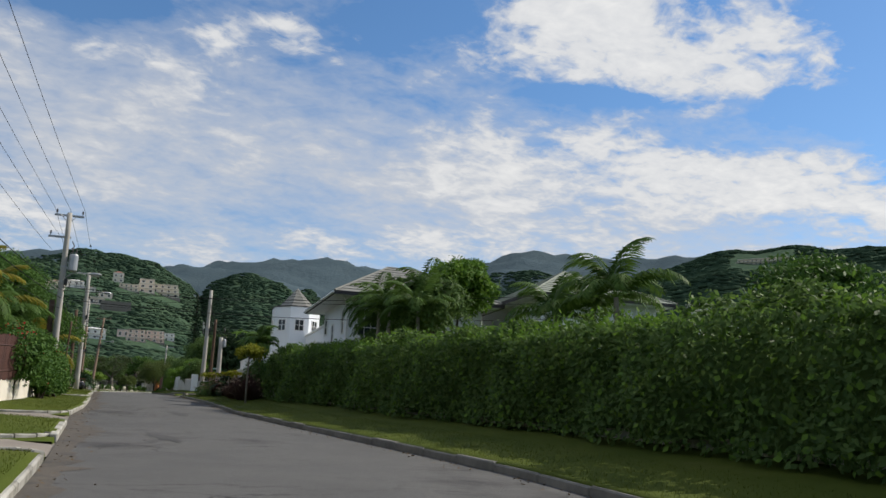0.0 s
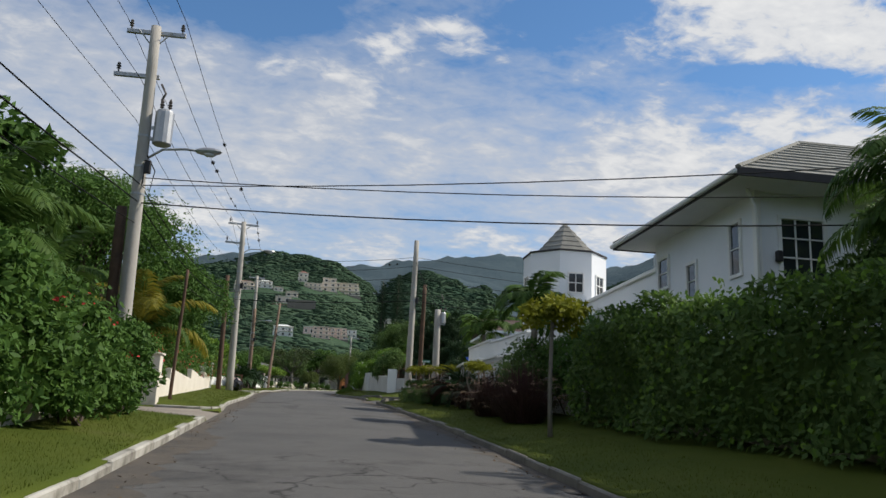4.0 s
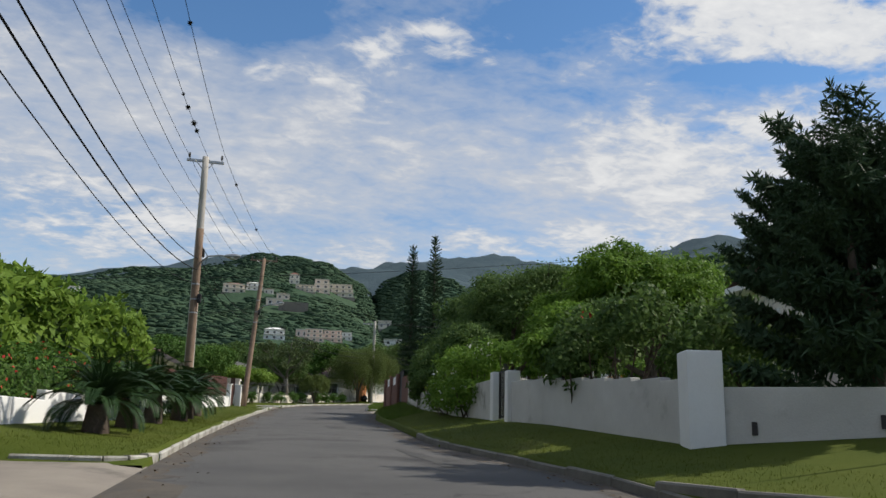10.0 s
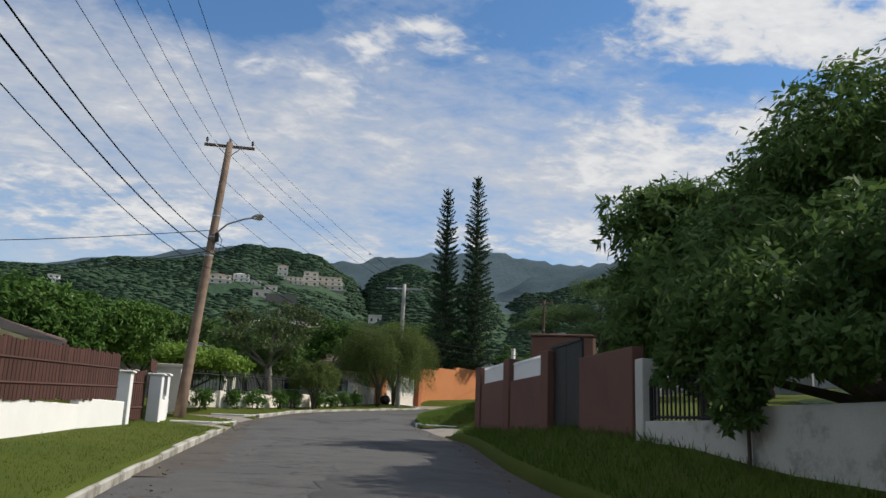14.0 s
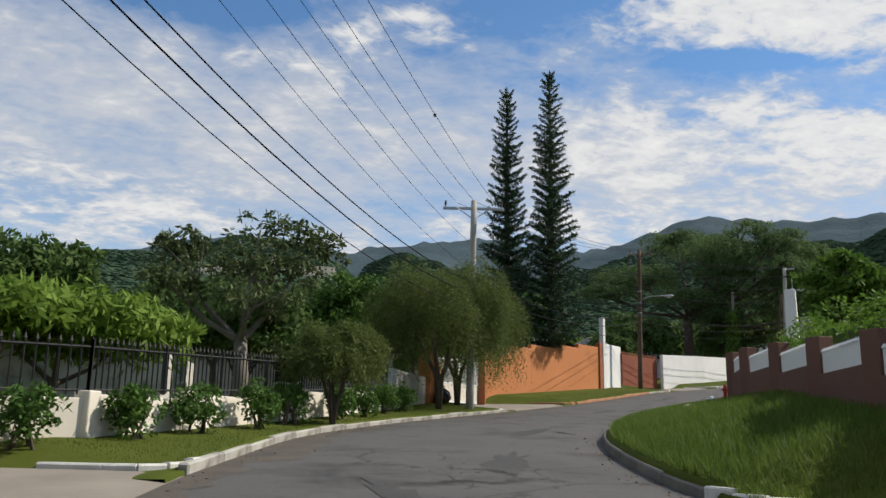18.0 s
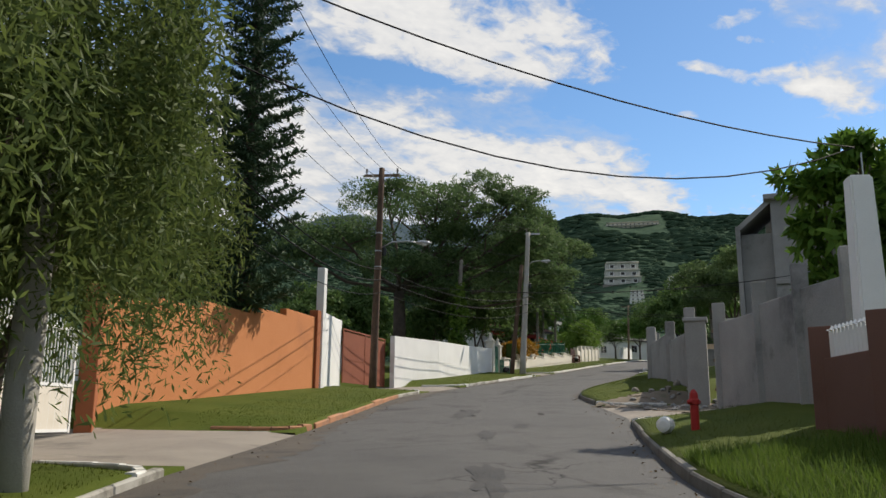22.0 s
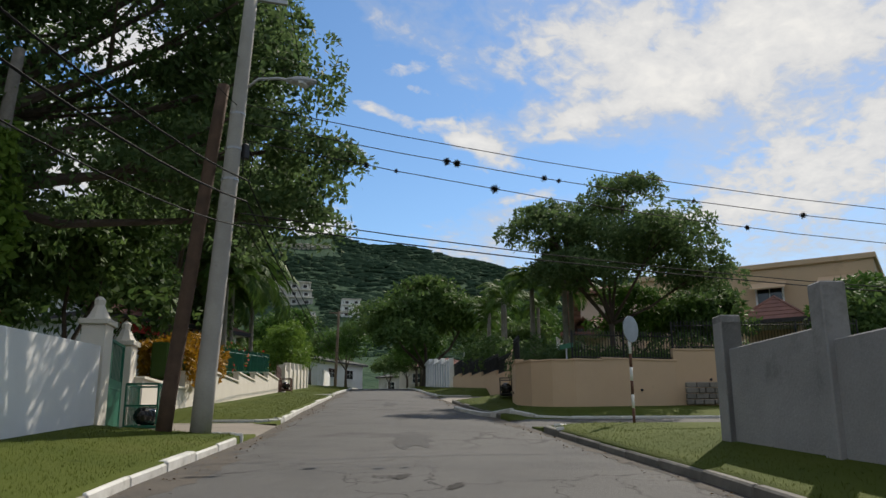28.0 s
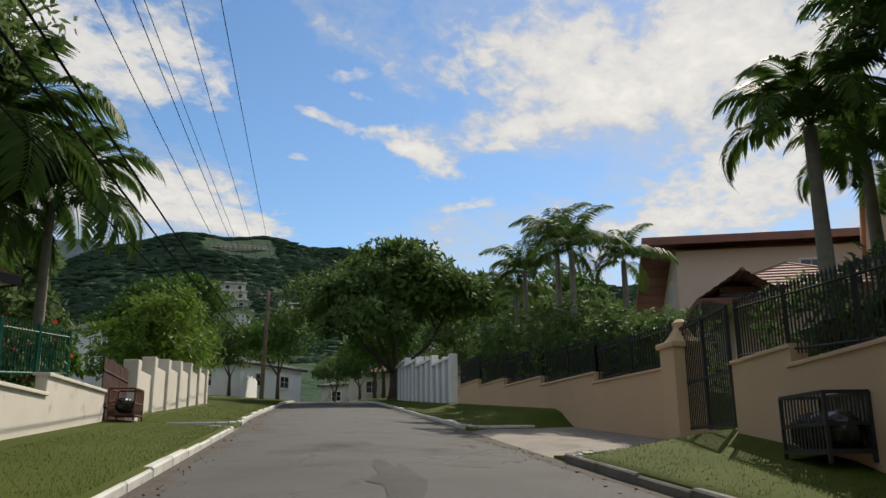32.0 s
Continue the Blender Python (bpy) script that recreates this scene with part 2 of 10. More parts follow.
def asphalt_mat():
    m = mat("asphalt", (0.07, 0.069, 0.068), (0.112, 0.109, 0.104), 0.3, 0.88, 0.5, 90.0, grain=0.22, stain=(0.04, 0.039, 0.039), stain_scale=0.3, stain_cut=0.53)
    t = m.node_tree
    link = t.links.new
    p = t.nodes["Principled BSDF"]
    src = p.inputs["Base Color"].links[0].from_socket
    co = t.nodes.new("ShaderNodeTexCoord")
    warp = node(t, "ShaderNodeTexNoise", Scale=1.6, Detail=4.0)
    link(co.outputs["Object"], warp.inputs["Vector"])
    add = t.nodes.new("ShaderNodeMixRGB")
    add.blend_type = "ADD"
    add.inputs[0].default_value = 0.9
    link(co.outputs["Object"], add.inputs[1])
    link(warp.outputs["Color"], add.inputs[2])
    vor = node(t, "ShaderNodeTexVoronoi", Scale=0.42)
    vor.feature = "DISTANCE_TO_EDGE"
    link(add.outputs[0], vor.inputs["Vector"])
    crack = math_node(t, "LESS_THAN", vor.outputs["Distance"], 0.006)
    gate = node(t, "ShaderNodeTexNoise", Scale=0.16, Detail=2.0)
    link(co.outputs["Object"], gate.inputs["Vector"])
    crack = math_node(t, "MULTIPLY", crack, math_node(t, "GREATER_THAN", gate.outputs["Fac"], 0.56))
    mx = t.nodes.new("ShaderNodeMix")
    mx.data_type = "RGBA"
    link(math_node(t, "MULTIPLY", crack, 0.8), mx.inputs[0])
    link(src, mx.inputs[6])
    mx.inputs[7].default_value = (0.018, 0.017, 0.016, 1)
    link(mx.outputs[2], p.inputs["Base Color"])
    return m




def crack_asphalt(m, width=0.011):
    """Wandering dark cracks and a network of seams over the worn asphalt."""
    t = m.node_tree
    link = t.links.new
    p = t.nodes["Principled BSDF"]
    src = p.inputs["Base Color"].links[0].from_socket
    co = t.nodes.new("ShaderNodeTexCoord")
    warp = node(t, "ShaderNodeTexNoise", Scale=1.1, Detail=5.0, Roughness=0.65)
    link(co.outputs["Object"], warp.inputs["Vector"])
    mul = t.nodes.new("ShaderNodeVectorMath")
    mul.operation = "SCALE"
    mul.inputs["Scale"].default_value = 1.5
    link(warp.outputs["Color"], mul.inputs[0])
    add = t.nodes.new("ShaderNodeVectorMath")
    link(co.outputs["Object"], add.inputs[0])
    link(mul.outputs[0], add.inputs[1])
    mp = t.nodes.new("ShaderNodeMapping")
    mp.inputs["Scale"].default_value = (0.2, 0.34, 0.0)
    link(add.outputs[0], mp.inputs["Vector"])
    vo = t.nodes.new("ShaderNodeTexVoronoi")
    vo.feature = "DISTANCE_TO_EDGE"
    vo.inputs["Scale"].default_value = 1.0
    link(mp.outputs[0], vo.inputs["Vector"])
    line = math_node(t, "SUBTRACT", 1.0, math_node(t, "DIVIDE", vo.outputs["Distance"], width), True)
    where = node(t, "ShaderNodeTexNoise", Scale=0.16, Detail=3.0, Roughness=0.6)
    link(co.outputs["Object"], where.inputs["Vector"])
    some = math_node(t, "MULTIPLY", math_node(t, "SUBTRACT", where.outputs["Fac"], 0.44), 7.0, True)
    mx = t.nodes.new("ShaderNodeMix")
    mx.data_type = "RGBA"
    mx.inputs[7].default_value = (0.018, 0.017, 0.016, 1)
    link(src, mx.inputs[6])
    link(math_node(t, "MULTIPLY", line, some), mx.inputs[0])
    link(mx.outputs[2], p.inputs["Base Color"])


M_ASPH = asphalt_mat()
crack_asphalt(M_ASPH)
M_PATCH = mat("asphalt patch", (0.05, 0.05, 0.05), (0.072, 0.071, 0.069), 0.6, 0.9, 0.5, 80.0, grain=0.2)
M_GRASS = mat("turf", (0.05, 0.072, 0.009), (0.076, 0.094, 0.014), 0.5, 0.9, 0.6, 60.0, grain=0.3, stain=(0.085, 0.09, 0.028), stain_scale=0.5, stain_cut=0.6, spec=0.1)
M_BLADE = leaf_mat("grass blades", (0.045, 0.066, 0.007), (0.094, 0.116, 0.015), 0.35, 0.6)
M_SOIL = mat("hill soil", (0.03, 0.052, 0.028), (0.042, 0.066, 0.036), 0.02, 0.95, 0.3, 0.4, spec=0.05)


def woods_mat(name, dark, light):
    """Wooded slopes seen from afar: broad stands of darker and lighter trees, broken by fine crowns."""
    m = bpy.data.materials.new(name)
    m.use_nodes = True
    t = m.node_tree
    link = t.links.new
    p = t.nodes["Principled BSDF"]
    p.inputs["Roughness"].default_value, p.inputs["Specular IOR Level"].default_value = 1.0, 0.02
    co = t.nodes.new("ShaderNodeTexCoord")
    geo = t.nodes.new("ShaderNodeNewGeometry")
    fac = None
    for scale, weight in ((0.011, 0.9), (0.05, 0.6), (0.22, 0.45)):
        n = node(t, "ShaderNodeTexNoise", Scale=scale, Detail=3.0, Roughness=0.6)
        link(co.outputs["Object"], n.inputs["Vector"])
        w = math_node(t, "MULTIPLY", math_node(t, "SUBTRACT", n.outputs["Fac"], 0.5), weight * 1.6)
        fac = w if fac is None else math_node(t, "ADD", fac, w)
    fac = math_node(t, "ADD", fac, math_node(t, "MULTIPLY", geo.outputs["Random Per Island"], 0.25))
    mx = t.nodes.new("ShaderNodeMix")
    mx.data_type = "RGBA"
    mx.inputs[6].default_value, mx.inputs[7].default_value = (*dark, 1), (*light, 1)
    link(math_node(t, "ADD", fac, 0.38, True), mx.inputs[0])
    link(mx.outputs[2], p.inputs["Base Color"])
    crowns = node(t, "ShaderNodeTexNoise", Scale=0.07, Detail=4.0, Roughness=0.65)
    link(co.outputs["Object"], crowns.inputs["Vector"])
    relief = node(t, "ShaderNodeBump", Strength=0.5, Distance=9.0)
    link(crowns.outputs["Fac"], relief.inputs["Height"])
    link(relief.outputs["Normal"], p.inputs["Normal"])
    return m


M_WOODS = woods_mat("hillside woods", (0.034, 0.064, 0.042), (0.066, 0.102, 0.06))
# wood colours shifted to blue, standing in for distance haze
M_RIDGE_HAZE = woods_mat("far ridge woods with haze tint", (0.052, 0.078, 0.094), (0.074, 0.102, 0.114))
# grime, plus a darker base that stands for the kerb face in shade
M_KERB_SHADED = mat("weathered shaded kerb", (0.2, 0.19, 0.165), (0.12, 0.115, 0.1), 2.2, 0.88, 0.45, 25.0, stain=(0.42, 0.41, 0.38), stain_scale=1.1, stain_cut=0.6, vary=0.25)
M_KERB = mat("painted kerb", (0.42, 0.41, 0.37), (0.26, 0.245, 0.21), 2.2, 0.85, 0.45, 25.0, stain=(0.09, 0.085, 0.065), stain_scale=1.6, stain_cut=0.5, vary=0.25)
M_KERBO = mat("orange kerb", (0.42, 0.2, 0.1), (0.33, 0.17, 0.1), 2.2, 0.85, 0.4, 25.0, stain=(0.2, 0.15, 0.11), stain_scale=1.6, stain_cut=0.52, vary=0.15)
M_KERBW = mat("white kerb", (0.66, 0.655, 0.62), (0.5, 0.49, 0.45), 2.2, 0.85, 0.4, 25.0, stain=(0.16, 0.15, 0.125), stain_scale=1.6, stain_cut=0.56, vary=0.12)
M_CONC = mat("drive concrete", (0.27, 0.24, 0.2), (0.2, 0.175, 0.15), 0.8, 0.9, 0.35, 35.0, stain=(0.11, 0.1, 0.085), stain_scale=0.7, stain_cut=0.56)
M_WHITE = mat("white paint", (0.78, 0.78, 0.76), (0.7, 0.7, 0.68), 0.8, 0.8, 0.15, 40.0, grain=0.06, stain=(0.5, 0.48, 0.44), stain_scale=0.9, stain_cut=0.63)
M_CREAMW = mat("warm white wall", (0.72, 0.67, 0.58), (0.64, 0.59, 0.5), 0.8, 0.85, 0.2, 40.0, grain=0.08, stain=(0.4, 0.36, 0.29), stain_scale=1.1, stain_cut=0.6)
M_HOUSEW = mat("house white", (0.76, 0.78, 0.8), (0.7, 0.72, 0.74), 0.5, 0.8, 0.1, 30.0, grain=0.05)
M_OLDW = mat("stained white wall", (0.55, 0.54, 0.5), (0.42, 0.41, 0.37), 0.9, 0.88, 0.3, 30.0, grain=0.12, stain=(0.16, 0.155, 0.13), stain_scale=0.9, stain_cut=0.55)
M_CORNERW = mat("weathered white wall", (0.56, 0.55, 0.52), (0.47, 0.46, 0.43), 0.9, 0.88, 0.3, 30.0, grain=0.1, stain=(0.32, 0.31, 0.28), stain_scale=0.8, stain_cut=0.6)
M_GREYW = mat("grey retaining wall", (0.5, 0.5, 0.49), (0.42, 0.42, 0.41), 0.6, 0.88, 0.25, 30.0, grain=0.1, stain=(0.26, 0.255, 0.24), stain_scale=0.6, stain_cut=0.58)
M_ORANGE = mat("orange wall", (0.56, 0.22, 0.085), (0.5, 0.19, 0.07), 0.5, 0.85, 0.5, 55.0, grain=0.1, stain=(0.42, 0.165, 0.07), stain_scale=0.5, stain_cut=0.58)
M_ORANGED = mat("orange trim", (0.36, 0.12, 0.05), (0.3, 0.1, 0.04), 0.8, 0.8, 0.3, 40.0)
M_BROWNW = mat("brown wall", (0.165, 0.085, 0.064), (0.135, 0.07, 0.053), 0.6, 0.85, 0.35, 45.0, grain=0.1, stain=(0.12, 0.06, 0.045), stain_scale=0.7, stain_cut=0.58)
M_PEACH = mat("peach wall", (0.62, 0.45, 0.29), (0.56, 0.4, 0.26), 0.5, 0.85, 0.2, 40.0, grain=0.07, stain=(0.4, 0.3, 0.2), stain_scale=0.6, stain_cut=0.62)
M_RAW = mat("raw concrete", (0.33, 0.325, 0.315), (0.22, 0.218, 0.214), 0.5, 0.92, 0.5, 22.0, grain=0.16, stain=(0.1, 0.1, 0.1), stain_scale=0.45, stain_cut=0.55)
M_POLE = mat("pole concrete", (0.42, 0.4, 0.36), (0.33, 0.31, 0.28), 1.2, 0.9, 0.3, 30.0, stain=(0.22, 0.2, 0.18), stain_scale=1.0, stain_cut=0.6)
M_WOODP = mat("pole timber", (0.12, 0.075, 0.05), (0.07, 0.045, 0.032), 3.0, 0.9, 0.6, 24.0, grain=0.3)
M_WOODP2 = mat("weathered pole timber", (0.24, 0.17, 0.12), (0.15, 0.105, 0.075), 3.0, 0.9, 0.6, 24.0, grain=0.3)
M_BLACK = mat("black iron", (0.02, 0.02, 0.022), (0.03, 0.03, 0.03), 6.0, 0.55, 0.1, 30.0)
M_WIRE = mat("cable", (0.018, 0.018, 0.019), (0.024, 0.024, 0.024), 6.0, 0.8, 0.0, spec=0.08)
M_GALV = mat("galvanised steel", (0.42, 0.43, 0.44), (0.34, 0.35, 0.36), 3.0, 0.45, 0.05, 30.0, metal=0.7)
M_INSUL = mat("insulator", (0.07, 0.06, 0.055), (0.1, 0.09, 0.08), 8.0, 0.35, 0.0)
M_BARK = mat("bark", (0.11, 0.085, 0.065), (0.065, 0.05, 0.04), 3.0, 0.95, 0.8, 18.0, grain=0.3)
M_BARKG = mat("pale bark", (0.2, 0.18, 0.15), (0.14, 0.125, 0.1), 2.5, 0.95, 0.6, 14.0, grain=0.25)
M_PALMT = mat("palm trunk", (0.26, 0.24, 0.2), (0.18, 0.165, 0.135), 5.0, 0.92, 0.7, 12.0, grain=0.2)
M_FENCE = mat("brown boards", (0.075, 0.032, 0.024), (0.05, 0.022, 0.018), 1.5, 0.75, 0.3, 30.0, vary=0.35)
M_GREENM = mat("green painted iron", (0.02, 0.14, 0.085), (0.015, 0.11, 0.07), 3.0, 0.5, 0.1, 30.0)
M_REDG = mat("red-brown gate", (0.24, 0.075, 0.04), (0.2, 0.06, 0.03), 1.2, 0.7, 0.2, 40.0)
M_ROOFG = mat("grey shingle", (0.22, 0.22, 0.2), (0.16, 0.16, 0.145), 2.0, 0.9, 0.4, 20.0, vary=0.3)
M_ROOFB = mat("brown roof tile", (0.17, 0.12, 0.1), (0.12, 0.085, 0.075), 2.0, 0.85, 0.4, 20.0, vary=0.25)
M_ROOFR = mat("red roof tile", (0.27, 0.13, 0.1), (0.2, 0.1, 0.08), 2.0, 0.8, 0.4, 20.0, vary=0.3)
M_FASCIA = mat("dark fascia", (0.05, 0.045, 0.045), (0.035, 0.032, 0.032), 3.0, 0.6, 0.1)
M_TARP = mat("blue tarpaulin", (0.01, 0.12, 0.55), (0.008, 0.09, 0.45), 1.0, 0.5, 0.3, 4.0)
M_BAG = mat("black plastic bag", (0.012, 0.012, 0.013), (0.02, 0.02, 0.02), 4.0, 0.25, 0.6, 9.0, spec=0.5)
M_RED = mat("red paint", (0.4, 0.025, 0.02), (0.33, 0.02, 0.018), 3.0, 0.5, 0.1, 30.0, stain=(0.18, 0.03, 0.02), stain_scale=4.0)
M_SIGNG = mat("green sign face", (0.05, 0.2, 0.13), (0.06, 0.22, 0.15), 3.0, 0.5, 0.0)
M_YELLOW = mat("yellow sign", (0.75, 0.5, 0.03), (0.7, 0.46, 0.03), 3.0, 0.5, 0.0)
M_RUST = mat("rusty steel", (0.15, 0.07, 0.045), (0.1, 0.05, 0.035), 5.0, 0.85, 0.4, 30.0)
M_STONE = mat("rubble stone", (0.26, 0.235, 0.2), (0.18, 0.165, 0.145), 2.0, 0.9, 0.6, 18.0, vary=0.4)


def glass_mat(name, tint):
    m = bpy.data.materials.new(name)
    m.use_nodes = True
    p = m.node_tree.nodes["Principled BSDF"]
    p.inputs["Base Color"].default_value = (*tint, 1)
    p.inputs["Roughness"].default_value, p.inputs["Specular IOR Level"].default_value = 0.06, 0.7
    return m


M_GLASS = glass_mat("dark window glass", (0.02, 0.025, 0.03))
M_LAMPG = glass_mat("lamp lens", (0.5, 0.5, 0.48))
L_MID = leaf_mat("mid green leaves", (0.0319, 0.0798, 0.0174), (0.102, 0.189, 0.0362))
L_DARK = leaf_mat("dark green leaves", (0.042, 0.088, 0.027), (0.132, 0.204, 0.056), 0.38)
# dark leaf colours lifted to make up for lens haze over shaded crowns
L_STREET = leaf_mat("street tree leaves lifted for haze", (0.052, 0.1, 0.04), (0.15, 0.215, 0.078), 0.5)
L_BRIGHT = leaf_mat("bright green leaves", (0.0725, 0.145, 0.0217), (0.203, 0.304, 0.0508), 0.38)
L_YELLOW = leaf_mat("yellow green leaves", (0.12, 0.14, 0.012), (0.26, 0.27, 0.03), 0.38)

# ---- building helpers ----


def part(name, bm, material, parent=None, label=""):
    me = bpy.data.meshes.new(name)
    bm.normal_update()
    bm.to_mesh(me)
    bm.free()
    me.materials.append(material)
    ob = new(name, me)
    if parent is not None:
        ob.parent = parent
    if label:
        ob["label"] = label
    return ob


def share(name, me, m, parent):
    """One more object on an existing mesh, at the pose m in its parent."""
    ob = new(name, me)
    ob.parent = parent
    ob.matrix_basis = m
    return ob


def thing(name, x, y, z, rz=0.0, label="", category="", group="", kind=""):
    ob = new(name)
    ob.empty_display_size = 0.2
    ob.matrix_basis = pose(x, y, z, 0, 0, rz)
    return tagged(ob, label, category, group, kind)


def box(bm, cx, cy, cz, sx, sy, sz, rz=0.0, bevel=0.0, tilt=None):
    m = pose(cx, cy, cz, 0, 0, rz)
    if tilt is not None:
        m = pose(cx, cy, cz, *tilt)
    res = bmesh.ops.create_cube(bm, size=1.0, matrix=m @ Matrix.Diagonal((sx, sy, sz, 1)))
    if bevel:
        edges = {e for v in res["verts"] for e in v.link_edges}
        bmesh.ops.bevel(bm, geom=list(edges), offset=bevel, segments=1, affect="EDGES")
    return bm


def frame_of(d):
    d = d.normalized()
    a = Vector((0, 0, 1)) if abs(d.z) < 0.9 else Vector((1, 0, 0))
    u = d.cross(a).normalized()
    return u, d.cross(u).normalized()


def tube(bm, pts, radii, n=6, cap=True):
    pts = [Vector(p) for p in pts]
    if isinstance(radii, (int, float)):
        radii = [radii] * len(pts)
    rings = []
    for i, p in enumerate(pts):
        d = pts[min(i + 1, len(pts) - 1)] - pts[max(i - 1, 0)]
        u, v = frame_of(d)
        rings.append([bm.verts.new(p + radii[i] * (math.cos(2 * math.pi * k / n) * u + math.sin(2 * math.pi * k / n) * v)) for k in range(n)])
    for a, b in zip(rings, rings[1:]):
        for k in range(n):
            bm.faces.new((a[k], a[(k + 1) % n], b[(k + 1) % n], b[k]))
    if cap:
        bm.faces.new(rings[0][::-1])
        bm.faces.new(rings[-1])
    for f in bm.faces:
        f.smooth = n > 5
    return bm


def lathe(bm, profile, n=12, x=0.0, y=0.0):
    rings = [[bm.verts.new((x + r * math.cos(2 * math.pi * k / n), y + r * math.sin(2 * math.pi * k / n), z)) for k in range(n)] for r, z in profile]
    for a, b in zip(rings, rings[1:]):
        for k in range(n):
            bm.faces.new((a[k], a[(k + 1) % n], b[(k + 1) % n], b[k]))
    bm.faces.new(rings[0][::-1])
    bm.faces.new(rings[-1])
    return bm


def prism(bm, poly, z0, z1):
    """An upright solid on the outline poly."""
    lo = [bm.verts.new((x, y, z0)) for x, y in poly]
    hi = [bm.verts.new((x, y, z1)) for x, y in poly]
    n = len(poly)
    for k in range(n):
        bm.faces.new((lo[k], lo[(k + 1) % n], hi[(k + 1) % n], hi[k]))
    bm.faces.new(hi)
    bm.faces.new(lo[::-1])
    bmesh.ops.recalc_face_normals(bm, faces=bm.faces[:])
    return bm


def slab(bm, corners, thick):
    """A sheet with thickness through four or more corners, thickened straight down."""
    top = [bm.verts.new(c) for c in corners]
    low = [bm.verts.new((c[0], c[1], c[2] - thick)) for c in corners]
    n = len(corners)
    bm.faces.new(top)
    bm.faces.new(low[::-1])
    for k in range(n):
        bm.faces.new((top[k], low[k], low[(k + 1) % n], top[(k + 1) % n]))
    bmesh.ops.recalc_face_normals(bm, faces=bm.faces[:])
    return bm


def mesh_np(name, verts, quads, material):
    """A mesh from arrays of vertices and of equal-sided faces."""
    me = bpy.data.meshes.new(name)
    verts, quads = np.asarray(verts, np.float32), np.asarray(quads, np.int32)
    k = quads.shape[1]
    me.vertices.add(len(verts))
    me.vertices.foreach_set("co", verts.ravel())
    me.loops.add(quads.size)
    me.loops.foreach_set("vertex_index", quads.ravel())
    me.polygons.add(len(quads))
    me.polygons.foreach_set("loop_start", np.arange(0, quads.size, k, dtype=np.int32))
    me.update(calc_edges=True)
    me.materials.append(material)
    return me


# ---- the lie of the land ----
# Road axis: x, y, height of the carriageway.
AXIS = [(5.85, -61.95, -4.29), (3.22, -19.98, -1.46), (2.4, 0.0, -0.05), (2.18, 12.78, 0.84), (1.46, 27.78, 1.75), (1.17, 36.78, 2.29), (1.04, 44.87, 2.82), (0.72, 53.15, 3.35), (0.29, 63.57, 3.97), (-0.01, 73.76, 4.53), (-0.49, 84.53, 5.15), (-1.1, 95.4, 5.67), (-1.23, 104.41, 6.05), (-1.38, 114.15, 6.43), (-1.03, 123.12, 6.93), (-0.86, 130.45, 7.24), (-0.41, 136.74, 7.62), (0.97, 142.5, 7.98), (3.64, 148.08, 8.31), (8.6, 155.71, 8.77), (15.72, 163.67, 9.52), (23.03, 171.98, 10.46), (35.57, 181.5, 11.73), (42.84, 186.85, 12.5), (51.94, 193.44, 13.45), (66.9, 204.2, 15.05), (92.0, 222.3, 17.6), (113.0, 237.5, 19.3), (126.0, 247.0, 19.6), (151.0, 265.0, 18.7), (231.0, 322.0, 15.8)]
KERB_L = [(2.35, -61.95), (-0.38, -19.98), (-0.9, 0.0), (-1.14, 13.5), (-1.55, 22.94), (-1.89, 28.64), (-1.92, 36.93), (-2.18, 45.24), (-2.47, 53.65), (-2.9, 58.83), (-3.06, 66.99), (-3.59, 78.77), (-3.81, 87.36), (-4.06, 96.11), (-4.3, 104.6), (-4.53, 114.11), (-4.26, 126.03), (-4.32, 132.31), (-3.35, 138.46), (-1.97, 144.04), (1.06, 150.0), (4.06, 154.66), (6.19, 157.99), (10.63, 163.11), (12.65, 165.57), (21.66, 175.46), (33.69, 184.52), (40.52, 189.02), (44.69, 192.03), (50.14, 196.05), (65.0, 206.6), (70.55, 210.8), (91.0, 225.0), (112.0, 240.2), (149.0, 267.0), (229.0, 325.0)]
KERB_R = [(9.35, -61.95), (6.83, -19.98), (5.8, -0.03), (5.84, 12.11), (4.63, 27.39), (4.06, 36.7), (3.89, 53.91), (3.61, 64.49), (3.47, 73.65), (2.97, 83.72), (1.63, 91.83), (1.57, 96.33), (1.7, 104.84), (1.89, 116.8), (2.52, 123.35), (2.54, 130.77), (2.46, 134.58), (3.4, 139.58), (6.32, 146.08), (11.15, 153.57), (15.25, 158.03), (19.35, 162.12), (24.29, 168.88), (29.36, 172.99), (37.77, 178.71), (45.25, 184.38), (52.96, 190.24), (59.5, 195.1), (69.0, 202.0), (91.5, 218.4), (114.0, 235.0), (153.0, 263.0), (233.0, 319.0)]
